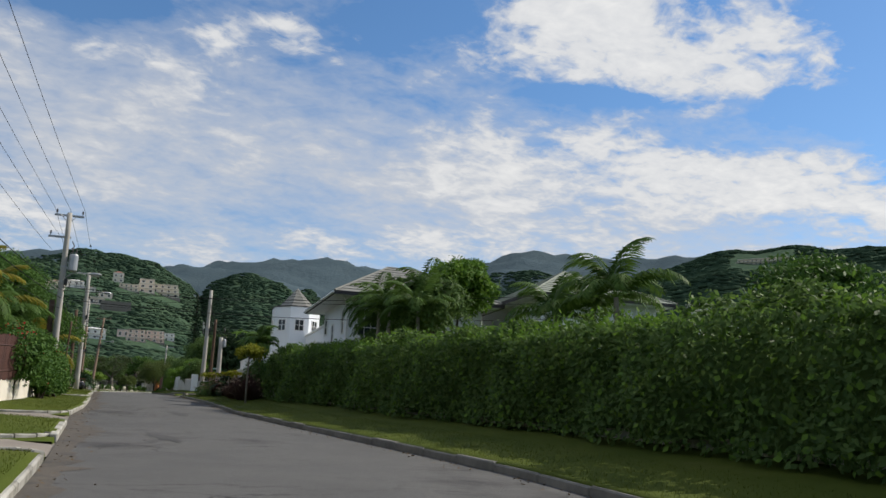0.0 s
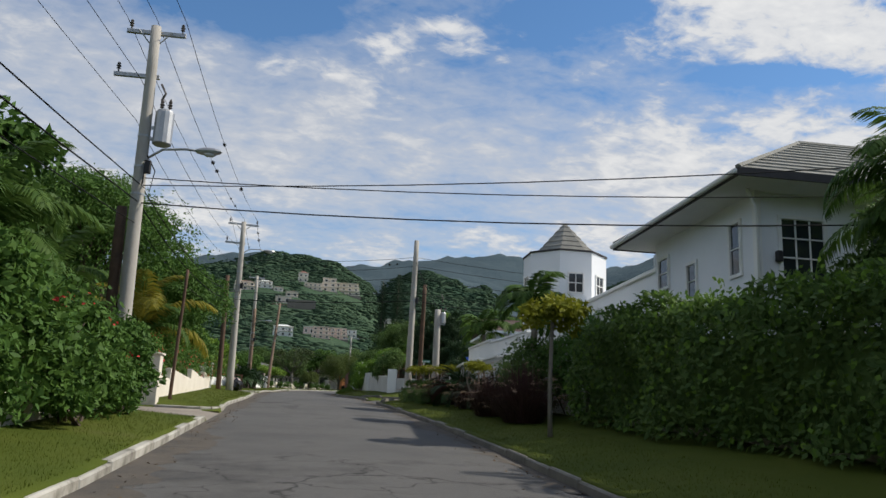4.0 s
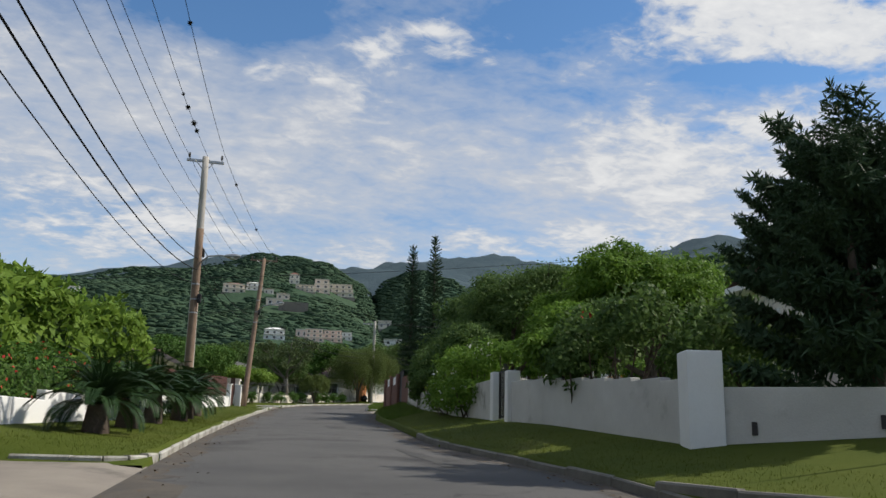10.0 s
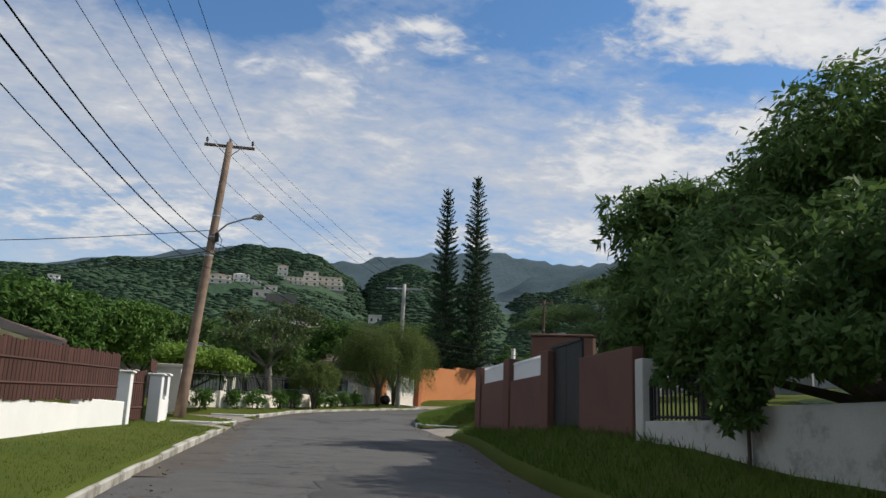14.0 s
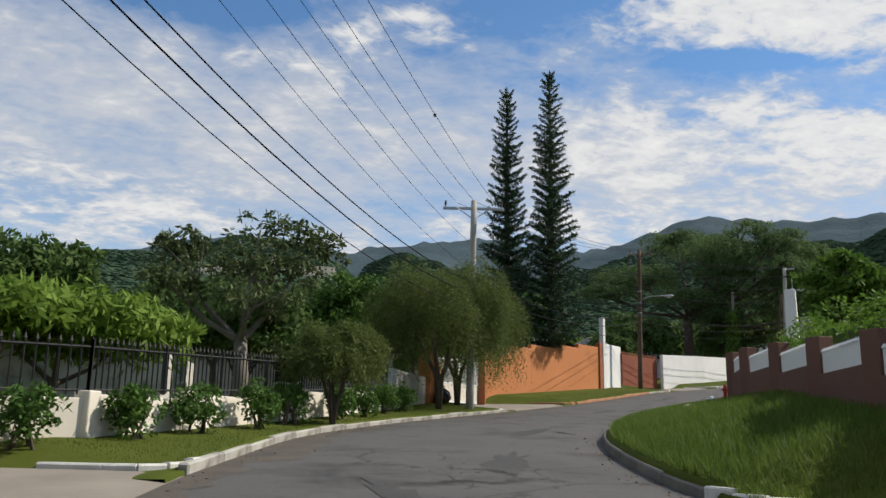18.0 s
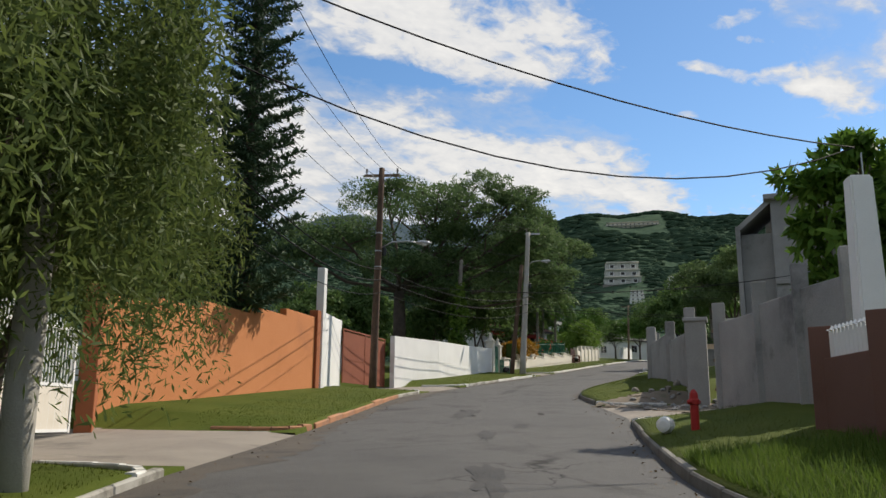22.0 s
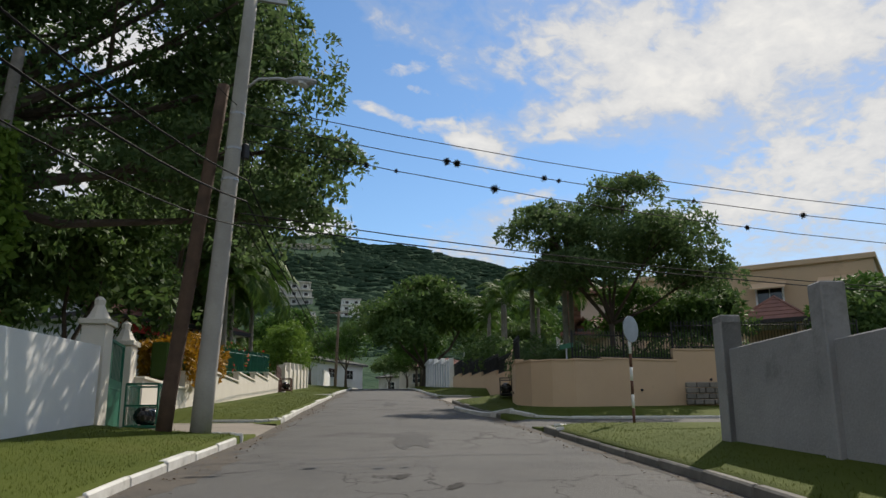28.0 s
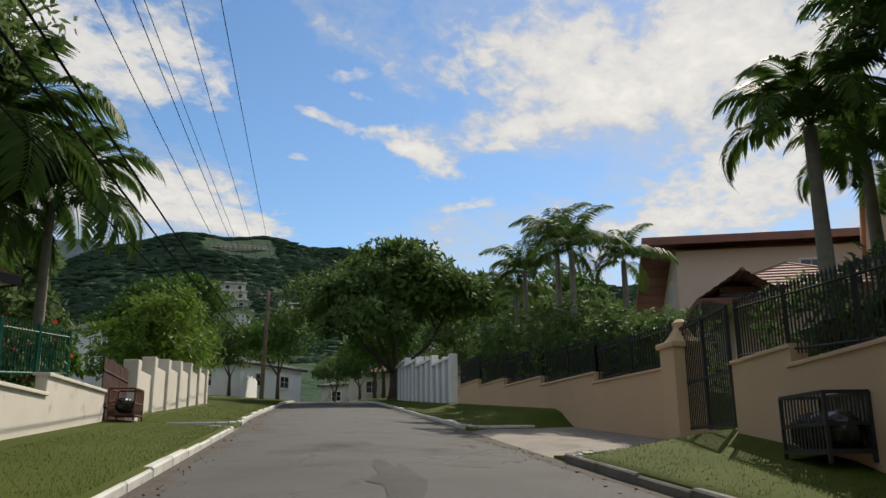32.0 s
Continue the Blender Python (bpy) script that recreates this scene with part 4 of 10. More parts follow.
        bm = tube(bmesh.new(), [c + Vector((0.15, -0.15, 0.5)), c + Vector((0.4, -0.2, 0.1)), c + Vector((0.32, -0.2, -0.45)), c + Vector((0.12, -0.2, -0.3)), c + Vector((0.15, -0.16, 0.3))], 0.016, 5)
        part("cable_loop", bm, M_WIRE, ob)
    return ob


pole("utility_pole", (-4.3, 47.95, 2.9), (-4.47, 47.91, 13.07), 0.2, 0.13, M_POLE, "tall round concrete utility pole with transformer and street lamp",
     ((0.12, 0.75, 0.75, 0, 2), (1.35, 0.95, 0.2, 0, 1)), (-2.99, 47.75, 9.73), (7.4, 0, 1.0))
pole("utility_pole", (-4.65, 48.1, 2.9), (-4.75, 48.05, 8.2), 0.15, 0.13, M_WOODP, "dark wooden stub pole bound beside the concrete pole", rings=False)
pole("utility_pole", (-4.85, 76.85, 4.7), (-4.97, 76.8, 15.03), 0.22, 0.14, M_POLE, "tall pale concrete utility pole with a street lamp",
     ((0.12, 0.9, 0.9, 10, 2), (1.3, 1.0, 0.2, 10, 1)), (-3.56, 77.13, 13.41))
pole("utility_pole", (-5.45, 76.6, 4.7), (-5.58, 76.6, 11.65), 0.15, 0.12, M_WOODP, "dark creosoted wooden pole", rings=False)
pole("utility_pole", (5.05, 72.0, 4.5), (5.15, 72.0, 13.56), 0.2, 0.13, M_POLE, "plain pale concrete pole at the street corner")
pole("utility_pole", (5.7, 72.3, 4.5), (5.76, 72.2, 11.1), 0.13, 0.11, M_WOODP, "dark wooden pole beside the concrete one", rings=False)
pole("utility_pole", (5.95, 67.55, 4.3), (5.93, 67.55, 9.06), 0.19, 0.15, M_POLE, "short concrete pole with equipment boxes on top", can=(4.35, 0, 0.6), rings=False)
pole("utility_pole", (-6.3, 105.2, 6.0), (-6.42, 105.16, 16.78), 0.2, 0.13, M_POLE, "tall concrete utility pole with crossarm", ((0.15, 0.75, 0.75, 8, 2),))
pole("utility_pole", (-6.25, 104.8, 6.0), (-6.3, 104.75, 13.6), 0.17, 0.14, M_WOODP2, "weathered wooden pole with lamp and looped cables", (), (-5.13, 104.49, 12.49))
pole("utility_pole", (-6.24, 130.49, 7.3), (-5.76, 133.25, 18.4), 0.2, 0.13, M_WOODP2, "leaning weathered wooden pole with a three-pin crossarm", ((0.12, 1.0, 1.0, 2, 3),), (-4.3, 130.2, 14.6))
pole("utility_pole", (4.25, 156.3, 8.6), (4.3, 156.1, 17.2), 0.17, 0.12, M_POLE, "grey pole with a long crossarm among the trees", ((0.3, 1.25, 1.25, -8, 3),))
pole("utility_pole", (20.2, 176.7, 10.4), (20.5, 176.85, 20.3), 0.17, 0.12, M_WOODP, "dark wooden pole with crossarm in front of the gate", ((0.3, 0.78, 0.78, -40, 3),), (21.9, 176.0, 17.0))
pole("utility_pole", (38.93, 189.04, 12.4), (38.78, 188.09, 22.01), 0.22, 0.14, M_POLE, "leaning pale concrete utility pole by the green gate", ((0.1, 0.2, 0.8, -40, 2),), (39.5, 187.5, 20.0))
pole("utility_pole", (38.25, 189.35, 12.4), (38.6, 188.6, 19.8), 0.16, 0.13, M_WOODP, "dark wooden pole beside the concrete pole", rings=False)
pole("utility_pole", (96.0, 231.2, 18.2), (96.1, 231.0, 26.5), 0.17, 0.12, M_WOODP2, "distant wooden utility pole with crossarm", ((0.2, 1.0, 1.0, -50, 3),), rings=False)
pole("utility_pole", (-14.0, 104.0, 6.0), (-14.1, 104.0, 13.6), 0.13, 0.11, M_WOODP, "dark wooden service pole behind the gardens", rings=False)
pole("garden_post", (-4.35, 55.3, 3.5), (-4.22, 55.2, 8.0), 0.06, 0.05, M_WOODP, "thin leaning rusty post in the grass verge", rings=False)

CHAIN = [(-5.2, 18, 11.6), (-4.47, 47.91, 13.07), (-4.97, 76.8, 15.03), (-6.42, 105.16, 16.75), (-5.76, 133.25, 18.4), (4.3, 156.1, 17.0), (20.5, 176.85, 20.1), (38.78, 188.09, 21.9), (96.1, 231.0, 26.2)]
FIRST = (-4.6, -22, 9.0)


def build_wires():
    rnd = random.Random(7)
    chain = [FIRST] + CHAIN[1:]
    for a, b in zip(chain, chain[1:]):
        d = Vector((b[0] - a[0], b[1] - a[1], 0)).normalized()
        side = Vector((d.y, -d.x, 0))
        for off in (-0.75, 0.0, 0.75):
            p, q = Vector(a) + side * off + Vector((0, 0, 0.2)), Vector(b) + side * off + Vector((0, 0, 0.2))
            wire("power_line", p, q, 0.5 + 0.1 * rnd.random(), 0.009, "thin bare overhead power line")
        for drop, r in ((1.5, 0.009), (2.6, 0.008)):
            p, q = Vector(a) + side * -0.2 - Vector((0, 0, drop)), Vector(b) + side * -0.2 - Vector((0, 0, drop))
            wire("power_line", p, q, 0.6, r, "thin overhead power line")
        lift = [1.1 if end is CHAIN[5] else 0.0 for end in (a, b)]
        for drop, r in ((4.3, 0.018), (4.75, 0.02), (5.3, 0.012)):
            p, q = Vector(a) + side * 0.12 - Vector((0, 0, drop - lift[0])), Vector(b) + side * 0.12 - Vector((0, 0, drop - lift[1]))
            wire("telephone_cable", p, q, 0.75, r, "thick black bundled telephone cable")
    # across the street at the junction
    for z, sag, r in ((12.6, 0.2, 0.011), (12.1, 0.25, 0.011), (11.45, 0.2, 0.011), (10.6, 0.15, 0.014), (10.15, 0.15, 0.02)):
        wire("street_crossing_cable", (-4.95, 76.8, z + 0.13), (5.15, 72.0, z), sag, r, "cable strung across the street between poles")
        wire("street_crossing_cable", (5.15, 72.0, z), (38, 64.0, z - 1.4), 0.9, r, "cable leaving along the side street")
    wire("street_crossing_cable", (5.15, 72.0, 12.4), (5.93, 67.55, 9.1), 0.15, 0.02, "slack cable between two poles")
    for z, far in ((8.75, 36.0), (8.95, 41.0)):
        wire("street_crossing_cable", (-4.4, 47.9, z), (22, far, z + 0.3), 0.5, 0.013, "black cable crossing the street")
    wire("street_crossing_cable", (-4.4, 47.9, 8.3), (22, 38, 8.0), 0.6, 0.016, "black cable crossing the street")
    wire("service_drop", (-6.3, 104.8, 11.6), (14, 108, 14.4), 0.15, 0.008, "thin service wire crossing the street")
    wire("service_drop", (-6.3, 104.8, 11.8), (-26, 104, 11.0), 0.5, 0.01, "service wire to a house behind")
    wire("service_drop", (-6.0, 132.3, 14.5), (-30, 128, 12.0), 0.6, 0.014, "service wire to a house behind")
    wire("service_drop", (-6.05, 132.0, 13.6), (-28, 134, 11.5), 0.7, 0.014, "service wire to a house behind")
    wire("street_crossing_cable", (4.28, 156.2, 15.25), (17.1, 154.4, 14.4), 0.5, 0.014, "sagging black cable crossing the street")
    wire("street_crossing_cable", (4.28, 156.2, 14.25), (17.1, 154.4, 14.4), 1.3, 0.012, "sagging black cable crossing the street")
    wire("street_crossing_cable", (20.5, 176.8, 15.2), (37.6, 167.0, 16.2), 0.7, 0.016, "black cable crossing to the grey building")
    for z, sag, r in ((19.3, 1.3, 0.01), (18.9, 1.3, 0.01), (18.5, 1.4, 0.01), (16.9, 0.9, 0.012), (16.7, 0.8, 0.014)):
        wire("street_crossing_cable", (38.78, 188.09, z), (66, 160, z - 0.3), sag, r, "overhead line crossing along the side street")


build_wires()


def build_air_plants():
    """Ball-shaped air plants that grow on the wires."""
    rnd = random.Random(11)
    def tuft(name):
        v, f = [], []
        for k in range(260):
            d = Vector((rnd.gauss(0, 1), rnd.gauss(0, 1), rnd.gauss(0, 1))).normalized()
            u, w = frame_of(d)
            a = rnd.uniform(0, 0.25)
            n = len(v)
            v += [tuple(d * a + u * 0.07), tuple(d * a - u * 0.07), tuple(d * rnd.uniform(0.7, 1.05))]
            f.append((n, n + 1, n + 2))
        return mesh_np(name, v, f, mat_tuft)
    mat_tuft = leaf_mat("air plant", (0.03, 0.028, 0.022), (0.07, 0.065, 0.05), 0.1)
    me = tuft("air_plant")
    spots = []
    def on(a, b, sag, *us):
        for u in us:
            p = Vector(a).lerp(Vector(b), u)
            p.z -= 4 * sag * u * (1 - u)
            spots.append(p)
    def offs(a, b, off):
        d = Vector((b[0] - a[0], b[1] - a[1], 0)).normalized()
        s = Vector((d.y, -d.x, 0.2 / off if off else 0)) * off if off else Vector((0, 0, 0.2))
        return Vector(a) + s, Vector(b) + s
    on(*offs(CHAIN[1], CHAIN[2], 0.0), 0.55, 0.45, 0.5, 0.72, 0.8)
    on(*offs(CHAIN[1], CHAIN[2], 0.75), 0.55, 0.35, 0.62)
    on(*offs(CHAIN[2], CHAIN[3], 0.0), 0.55, 0.3, 0.42, 0.7, 0.75, 0.82, 0.86)
    on(*offs(CHAIN[2], CHAIN[3], 0.75), 0.55, 0.5, 0.12, 0.2)
    on(*offs(CHAIN[3], CHAIN[4], 0.75), 0.55, 0.5, 0.15)
    on(*offs(CHAIN[4], CHAIN[5], 0.75), 0.55, 0.62)
    on(*offs(CHAIN[6], CHAIN[7], 0.0), 0.55, 0.3, 0.2)
    on((-4.95, 76.8, 12.65), (5.15, 72.0, 12.3), 0.3, 0.5, 0.54, 0.66, 0.86, 0.9)
    on((38.78, 188.09, 18.9), (66, 160, 18.6), 1.3, 0.112, 0.118, 0.17, 0.179, 0.265, 0.34)
    on((38.78, 188.09, 18.5), (66, 160, 18.2), 1.4, 0.066, 0.083, 0.14, 0.3)
    on((-6.42, 105.16, 12.3), (-5.76, 133.25, 13.9), 0.7, 0.2)
    for p in spots:
        ob = new("air_plant", me)
        r = rnd.uniform(0.075, 0.15)
        ob.matrix_basis = Matrix.Translation(p) @ Matrix.Rotation(rnd.uniform(0, 6), 4, "Z") @ Matrix.Diagonal((r, r, r * 0.9, 1))
        tagged(ob, "grey ball-shaped air plant growing on a wire", "air plant", "air plants on the wires")


build_air_plants()

# ---- walls, fences and gates ----


def wall(name, pts, height, thick, material, label, step=4.0, cap=0.0, cap_mat=None, pillar=None, pillar_mat=None, group="", base=-0.5, tops=None, category="wall", level=0.0, slope=False):
    """A wall along pts, in level panels that step with the slope. pillar: (size, extra height). tops: heights of the crown at both ends, for a wall that does not follow the ground."""
    x0, y0 = pts[0]
    z0 = gz(x0, y0)
    ob = thing(name, x0, y0, z0, 0, label, category, group)
    bm, cm = bmesh.new(), bmesh.new()
    spots = []
    total = sum(math.dist(a, b) for a, b in zip(pts, pts[1:]))
    done = 0.0
    for a, b in zip(pts, pts[1:]):
        length = math.dist(a, b)
        n = max(1, round(length / step))
        rz = math.degrees(math.atan2(b[1] - a[1], b[0] - a[0]))
        for k in range(n):
            u0, u1 = k / n, (k + 1) / n
            pa = (a[0] + (b[0] - a[0]) * u0, a[1] + (b[1] - a[1]) * u0)
            pb = (a[0] + (b[0] - a[0]) * u1, a[1] + (b[1] - a[1]) * u1)
            ga, gb = gz(*pa), gz(*pb)
            if tops:
                f = (done + length * (u0 + u1) / 2) / total
                top = tops[0] + (tops[1] - tops[0]) * f
            else:
                top = (ga + gb) / 2 + height + level
            low = min(ga, gb) + base
            mx, my = (pa[0] + pb[0]) / 2, (pa[1] + pb[1]) / 2
            if slope:
                ends = [tops[0] + (tops[1] - tops[0]) * (done + length * u) / total for u in (u0, u1)]
                box(bm, mx - x0, my - y0, (low + top) / 2 - z0, length / n, thick, top - low, rz)
                bm.verts.ensure_lookup_table()
                for vert in bm.verts[-8:]:
                    if vert.co.z + z0 > (low + top) / 2:
                        near = (vert.co.x + x0 - pa[0]) ** 2 + (vert.co.y + y0 - pa[1]) ** 2 < (vert.co.x + x0 - pb[0]) ** 2 + (vert.co.y + y0 - pb[1]) ** 2
                        vert.co.z = ends[0 if near else 1] - z0
            else:
                box(bm, mx - x0, my - y0, (low + top) / 2 - z0, length / n + 0.02, thick, top - low, rz, 0.012)
            if cap:
                box(cm, mx - x0, my - y0, top + cap / 2 - z0 - 0.002, length / n + 0.05, thick + 0.1, cap, rz, 0.01)
            spots.append((pa, top, rz))
        done += length
        last = (b, top, rz)
    spots.append(last)
    part("wall_body", bm, material, ob)
    if cap:
        part("coping", cm, cap_mat or material, ob)
    else:
        cm.free()
    if pillar:
        size, extra = pillar
        for (px, py), top, rz in spots:
            bm = bmesh.new()
            g = gz(px, py)
            box(bm, px - x0, py - y0, (g - 0.4 + top + extra) / 2 - z0, size, size, top + extra - g + 0.4, rz, 0.015)
            part("pillar", bm, pillar_mat or material, ob)
    return ob


def pillar(name, x, y, size, height, material, label, cap=0.08, rz=0.0, style="flat", group=""):
    g = gz(x, y)
    ob = thing(name, x, y, g, rz, label, "gate pillar", group)
    part("shaft", box(bmesh.new(), 0, 0, height / 2 - 0.2, size, size, height + 0.4, 0, 0.015), material, ob)
    if cap:
        bm = bmesh.new()
        box(bm, 0, 0, height + cap / 2, size + 0.12, size + 0.12, cap, 0, 0.015)
        if style == "dome":
            lathe(bm, [(size * 0.55, height + cap), (size * 0.4, height + cap + 0.12), (size * 0.22, height + cap + 0.3), (size * 0.25, height + cap + 0.42), (0.05, height + cap + 0.5)], 8)
        part("cap", bm, material, ob)
    return ob


def rail_fence(name, a, b, base_a, base_b, height, material, label, gap=0.14, bar=0.018, posts=2.4, spear=True, rails=(0.08, 0.9), category="fence", flare=0.0):
    """Upright iron bars between rails, along one line, standing on a wall."""
    ob = thing(name, a[0], a[1], base_a, 0, label, category)
    d = Vector((b[0] - a[0], b[1] - a[1], base_b - base_a))
    length = d.length
    for f in rails:
        bm = tube(bmesh.new(), [(0, 0, height * f), (d.x, d.y, d.z + height * f)], bar * 1.3, 4)
        part("rail", bm, material, ob)
    n = max(2, int(length / gap))
    bm = box(bmesh.new(), 0, 0, height / 2, bar * 1.4, bar * 1.4, height)
    if spear:
        bmesh.ops.create_cone(bm, cap_ends=True, segments=4, radius1=bar * 1.6, radius2=0.002, depth=0.1, matrix=Matrix.Translation((0, 0, height + 0.05)))
    me = bpy.data.meshes.new("bar")
    bm.to_mesh(me)
    bm.free()
    me.materials.append(material)
    for k in range(n + 1):
        u = k / n
        share("bar", me, Matrix.Translation(d * u), ob)
    m = max(1, round(length / posts))
    for k in range(m + 1):
        bm = box(bmesh.new(), d.x * k / m, d.y * k / m, d.z * k / m + height * 0.52, 0.06, 0.06, height * 1.08, 0, 0.006)
        part("post", bm, material, ob)
    return ob


def gate(name, a, b, height, material, label, panel=None, gap=0.13, arch=0.0, split=True):
    """An iron gate of framed bars, with an optional solid lower panel."""
    g = max(gz(*a), gz(*b)) + 0.06
    ob = thing(name, a[0], a[1], g, 0, label, "gate")
    d = Vector((b[0] - a[0], b[1] - a[1], 0))
    rz = math.degrees(math.atan2(d.y, d.x))
    leaves = ((0.02, 0.495), (0.505, 0.98)) if split else ((0.02, 0.98),)
    for u0, u1 in leaves:
        bm = bmesh.new()
        for u in (u0, u1):
            box(bm, d.x * u, d.y * u, height / 2, 0.06, 0.06, height + 0.05, rz)
        for z in (0.03, height * 0.45, height):
            box(bm, d.x * (u0 + u1) / 2, d.y * (u0 + u1) / 2, z, d.length * (u1 - u0), 0.045, 0.06, rz)
        part("leaf_frame", bm, material, ob)
        n = max(3, int(d.length * (u1 - u0) / gap))
        for k in range(1, n):
            u = u0 + (u1 - u0) * k / n
            h = height + arch * math.sin(math.pi * u)
            part("bar", box(bmesh.new(), d.x * u, d.y * u, h / 2, 0.02, 0.02, h, rz), material, ob)
        if panel:
            mid = (u0 + u1) / 2
            part("panel", box(bmesh.new(), d.x * mid, d.y * mid, panel[0] / 2 + 0.05, d.length * (u1 - u0) - 0.06, 0.02, panel[0], rz), panel[1], ob)
    return ob


def board_fence(name, a, b, height, base_rise, material, label, width=0.16):
    """Close-set upright boards, each its own piece, nailed to two rails."""
    ga, gb = gz(*a) + base_rise, gz(*b) + base_rise
    ob = thing(name, a[0], a[1], ga, 0, label, "fence")
    d = Vector((b[0] - a[0], b[1] - a[1], gb - ga))
    n = int(Vector((d.x, d.y, 0)).length / width)
    rz = math.degrees(math.atan2(d.y, d.x))
    rnd = random.Random(n)
    bm = box(bmesh.new(), 0, 0, height / 2, width - 0.02, 0.025, height, 0, 0.004)
    me = bpy.data.meshes.new("board")
    bm.to_mesh(me)
    bm.free()
    me.materials.append(material)
    for k in range(n):
        p = d * ((k + 0.5) / n)
        share("board", me, pose(p.x, p.y, p.z + rnd.uniform(-0.03, 0.03), 0, rnd.uniform(-0.6, 0.6), rz), ob)
    for z in (0.3, height - 0.35):
        part("rail", tube(bmesh.new(), [(0, 0, z), (d.x, d.y, d.z + z)], 0.04, 4), material, ob)
    return ob


# left side of the street
wall("garden_wall", [(-4.26, 7.65), (-4.45, 23.79)], 0.85, 0.2, M_CREAMW, "low cream garden wall under a dark fence", 3.5)
board_fence("board_fence", (-4.28, 7.65), (-4.47, 23.57), 1.5, 0.83, M_FENCE, "dark brown close-boarded fence on a low wall")
wall("garden_wall", [(-4.37, 28.51), (-4.21, 35.65), (-4.49, 49.00)], 0.85, 0.2, M_CREAMW, "low cream garden wall half hidden by bushes", 3.5)
board_fence("board_fence", (-4.31, 28.53), (-4.04, 35.01), 1.5, 0.83, M_FENCE, "dark brown close-boarded fence on a low wall")
wall("boundary_wall", [(-4.77, 54.32), (-4.97, 58.0), (-5.33, 65.0), (-5.79, 72.4), (-6.05, 76.44)], 0.76, 0.2, M_CREAMW, "plain cream boundary wall stepping uphill", 20, pillar=None)
pillar("gate_pillar", -4.77, 54.32, 0.45, 1.5, M_CREAMW, "square cream gate pillar at the end of a wall", 0.06)
pillar("gate_pillar", -6.10, 76.63, 0.4, 1.35, M_WHITE, "square white gate pillar", 0.06)
wall("garden_wall", [(-7.66, 86.02), (-6.48, 94.79), (-6.73, 105.74)], 0.6, 0.2, M_WHITE, "low white garden wall below a clipped hedge", 5.0)
pillar("gate_pillar", -7.74, 85.76, 0.4, 1.35, M_WHITE, "square white gate pillar", 0.08)
wall("garden_wall", [(-7.95, 107.72), (-6.92, 119.67), (-6.48, 122.08)], 0.6, 0.2, M_WHITE, "low white wall carrying a brown fence", 4.0)
board_fence("board_fence", (-7.92, 107.74), (-6.55, 121.84), 1.08, 0.6, M_FENCE, "dark red-brown close-boarded fence on a white wall")
pillar("gate_pillar", -6.51, 122.46, 0.34, 1.25, M_WHITE, "small white gate post", 0.05)
pillar("gate_pillar", -6.10, 124.59, 0.34, 1.25, M_WHITE, "small white gate post", 0.05)
board_fence("board_gate", (-6.68, 122.82), (-6.38, 124.53), 1.3, 0.05, M_FENCE, "dark brown boarded garden gate", 0.14)
wall("garden_wall", [(-6.12, 125.00), (-6.81, 131.08)], 0.7, 0.2, M_WHITE, "low white garden wall", 3.5)
board_fence("board_fence", (-6.40, 125.12), (-7.27, 131.19), 1.1, 0.6, M_FENCE, "dark red-brown close-boarded fence on a white wall")
pillar("gate_pillar", -7.10, 131.61, 0.5, 1.25, M_WHITE, "white gate pillar with flat cap", 0.08)
pillar("gate_pillar", -8.28, 131.83, 0.5, 1.25, M_WHITE, "white gate pillar with flat cap", 0.08)
pillar("mailbox_pillar", -7.77, 137.55, 1.1, 1.75, M_CREAMW, "broad cream gate pillar with a letter box and overhanging cap", 0.14)
gate("ornate_gate", (-10.16, 134.83), (-8.02, 136.65), 1.5, M_BLACK, "black wrought-iron gate beside a cream pillar")
wall("garden_wall", [(-7.03, 137.79), (-5.76, 138.76), (-2.31, 146.80), (0.65, 153.33)], 0.62, 0.22, M_CREAMW, "low cream wall below a black iron fence", 3.0, pillar=(0.3, 0.05))
wall("garden_wall", [(0.74, 153.33), (2.77, 158.68)], 1.25, 0.2, M_OLDW, "stained grey-white garden wall", 5.5)
for _a, _b in (((-7.03, 137.79), (-5.76, 138.76)), ((-5.76, 138.76), (-2.31, 146.80)), ((-2.31, 146.80), (0.65, 153.33))):
    rail_fence("iron_fence", _a, _b, gz(*_a) + 0.66, gz(*_b) + 0.66, 0.85, M_BLACK, "black iron fence with spear points on a low wall", 0.16)
pillar("orange_gate_pillar", 3.07, 159.50, 0.6, 2.3, M_ORANGE, "orange gate pillar", 0.1, -40)
wall("orange_gate_wall", [(3.17, 159.49), (3.96, 161.97)], 2.0, 0.2, M_ORANGE, "short orange wall beside the gate", 3)
gate("louvred_gate", (3.95, 161.97), (6.46, 165.06), 2.0, M_WHITE, "cream slatted metal double gate with curved top", (0.8, M_CREAMW), 0.11, 0.35)
wall("orange_wall", [(6.74, 165.23), (7.22, 167.12)], 0, 0.35, M_ORANGED, "dark orange end pier of a high wall", 2, tops=(12.25, 12.3))
wall("orange_wall", [(7.22, 167.12), (10.62, 170.01), (16.73, 175.29)], 0, 0.25, M_ORANGE, "high rough orange boundary wall with stepped top", 2.7, tops=(12.25, 13.4))
pillar("orange_trim_pillar", 16.79, 175.27, 0.34, 2.9, M_ORANGED, "dark orange end post", 0.0, 40)
wall("white_gate_wall", [(17.13, 175.74), (19.35, 178.22)], 0, 0.28, M_WHITE, "tall white gate wall section", 4, tops=(13.6, 13.65))
pillar("white_post", 17.15, 175.53, 0.3, 4.6, M_WHITE, "tall slim white square column", 0.0, 40)
gate("red_gate", (19.42, 177.99), (23.49, 181.19), 2.25, M_REDG, "brown-red solid metal double gate", (2.1, M_REDG), 0.2)
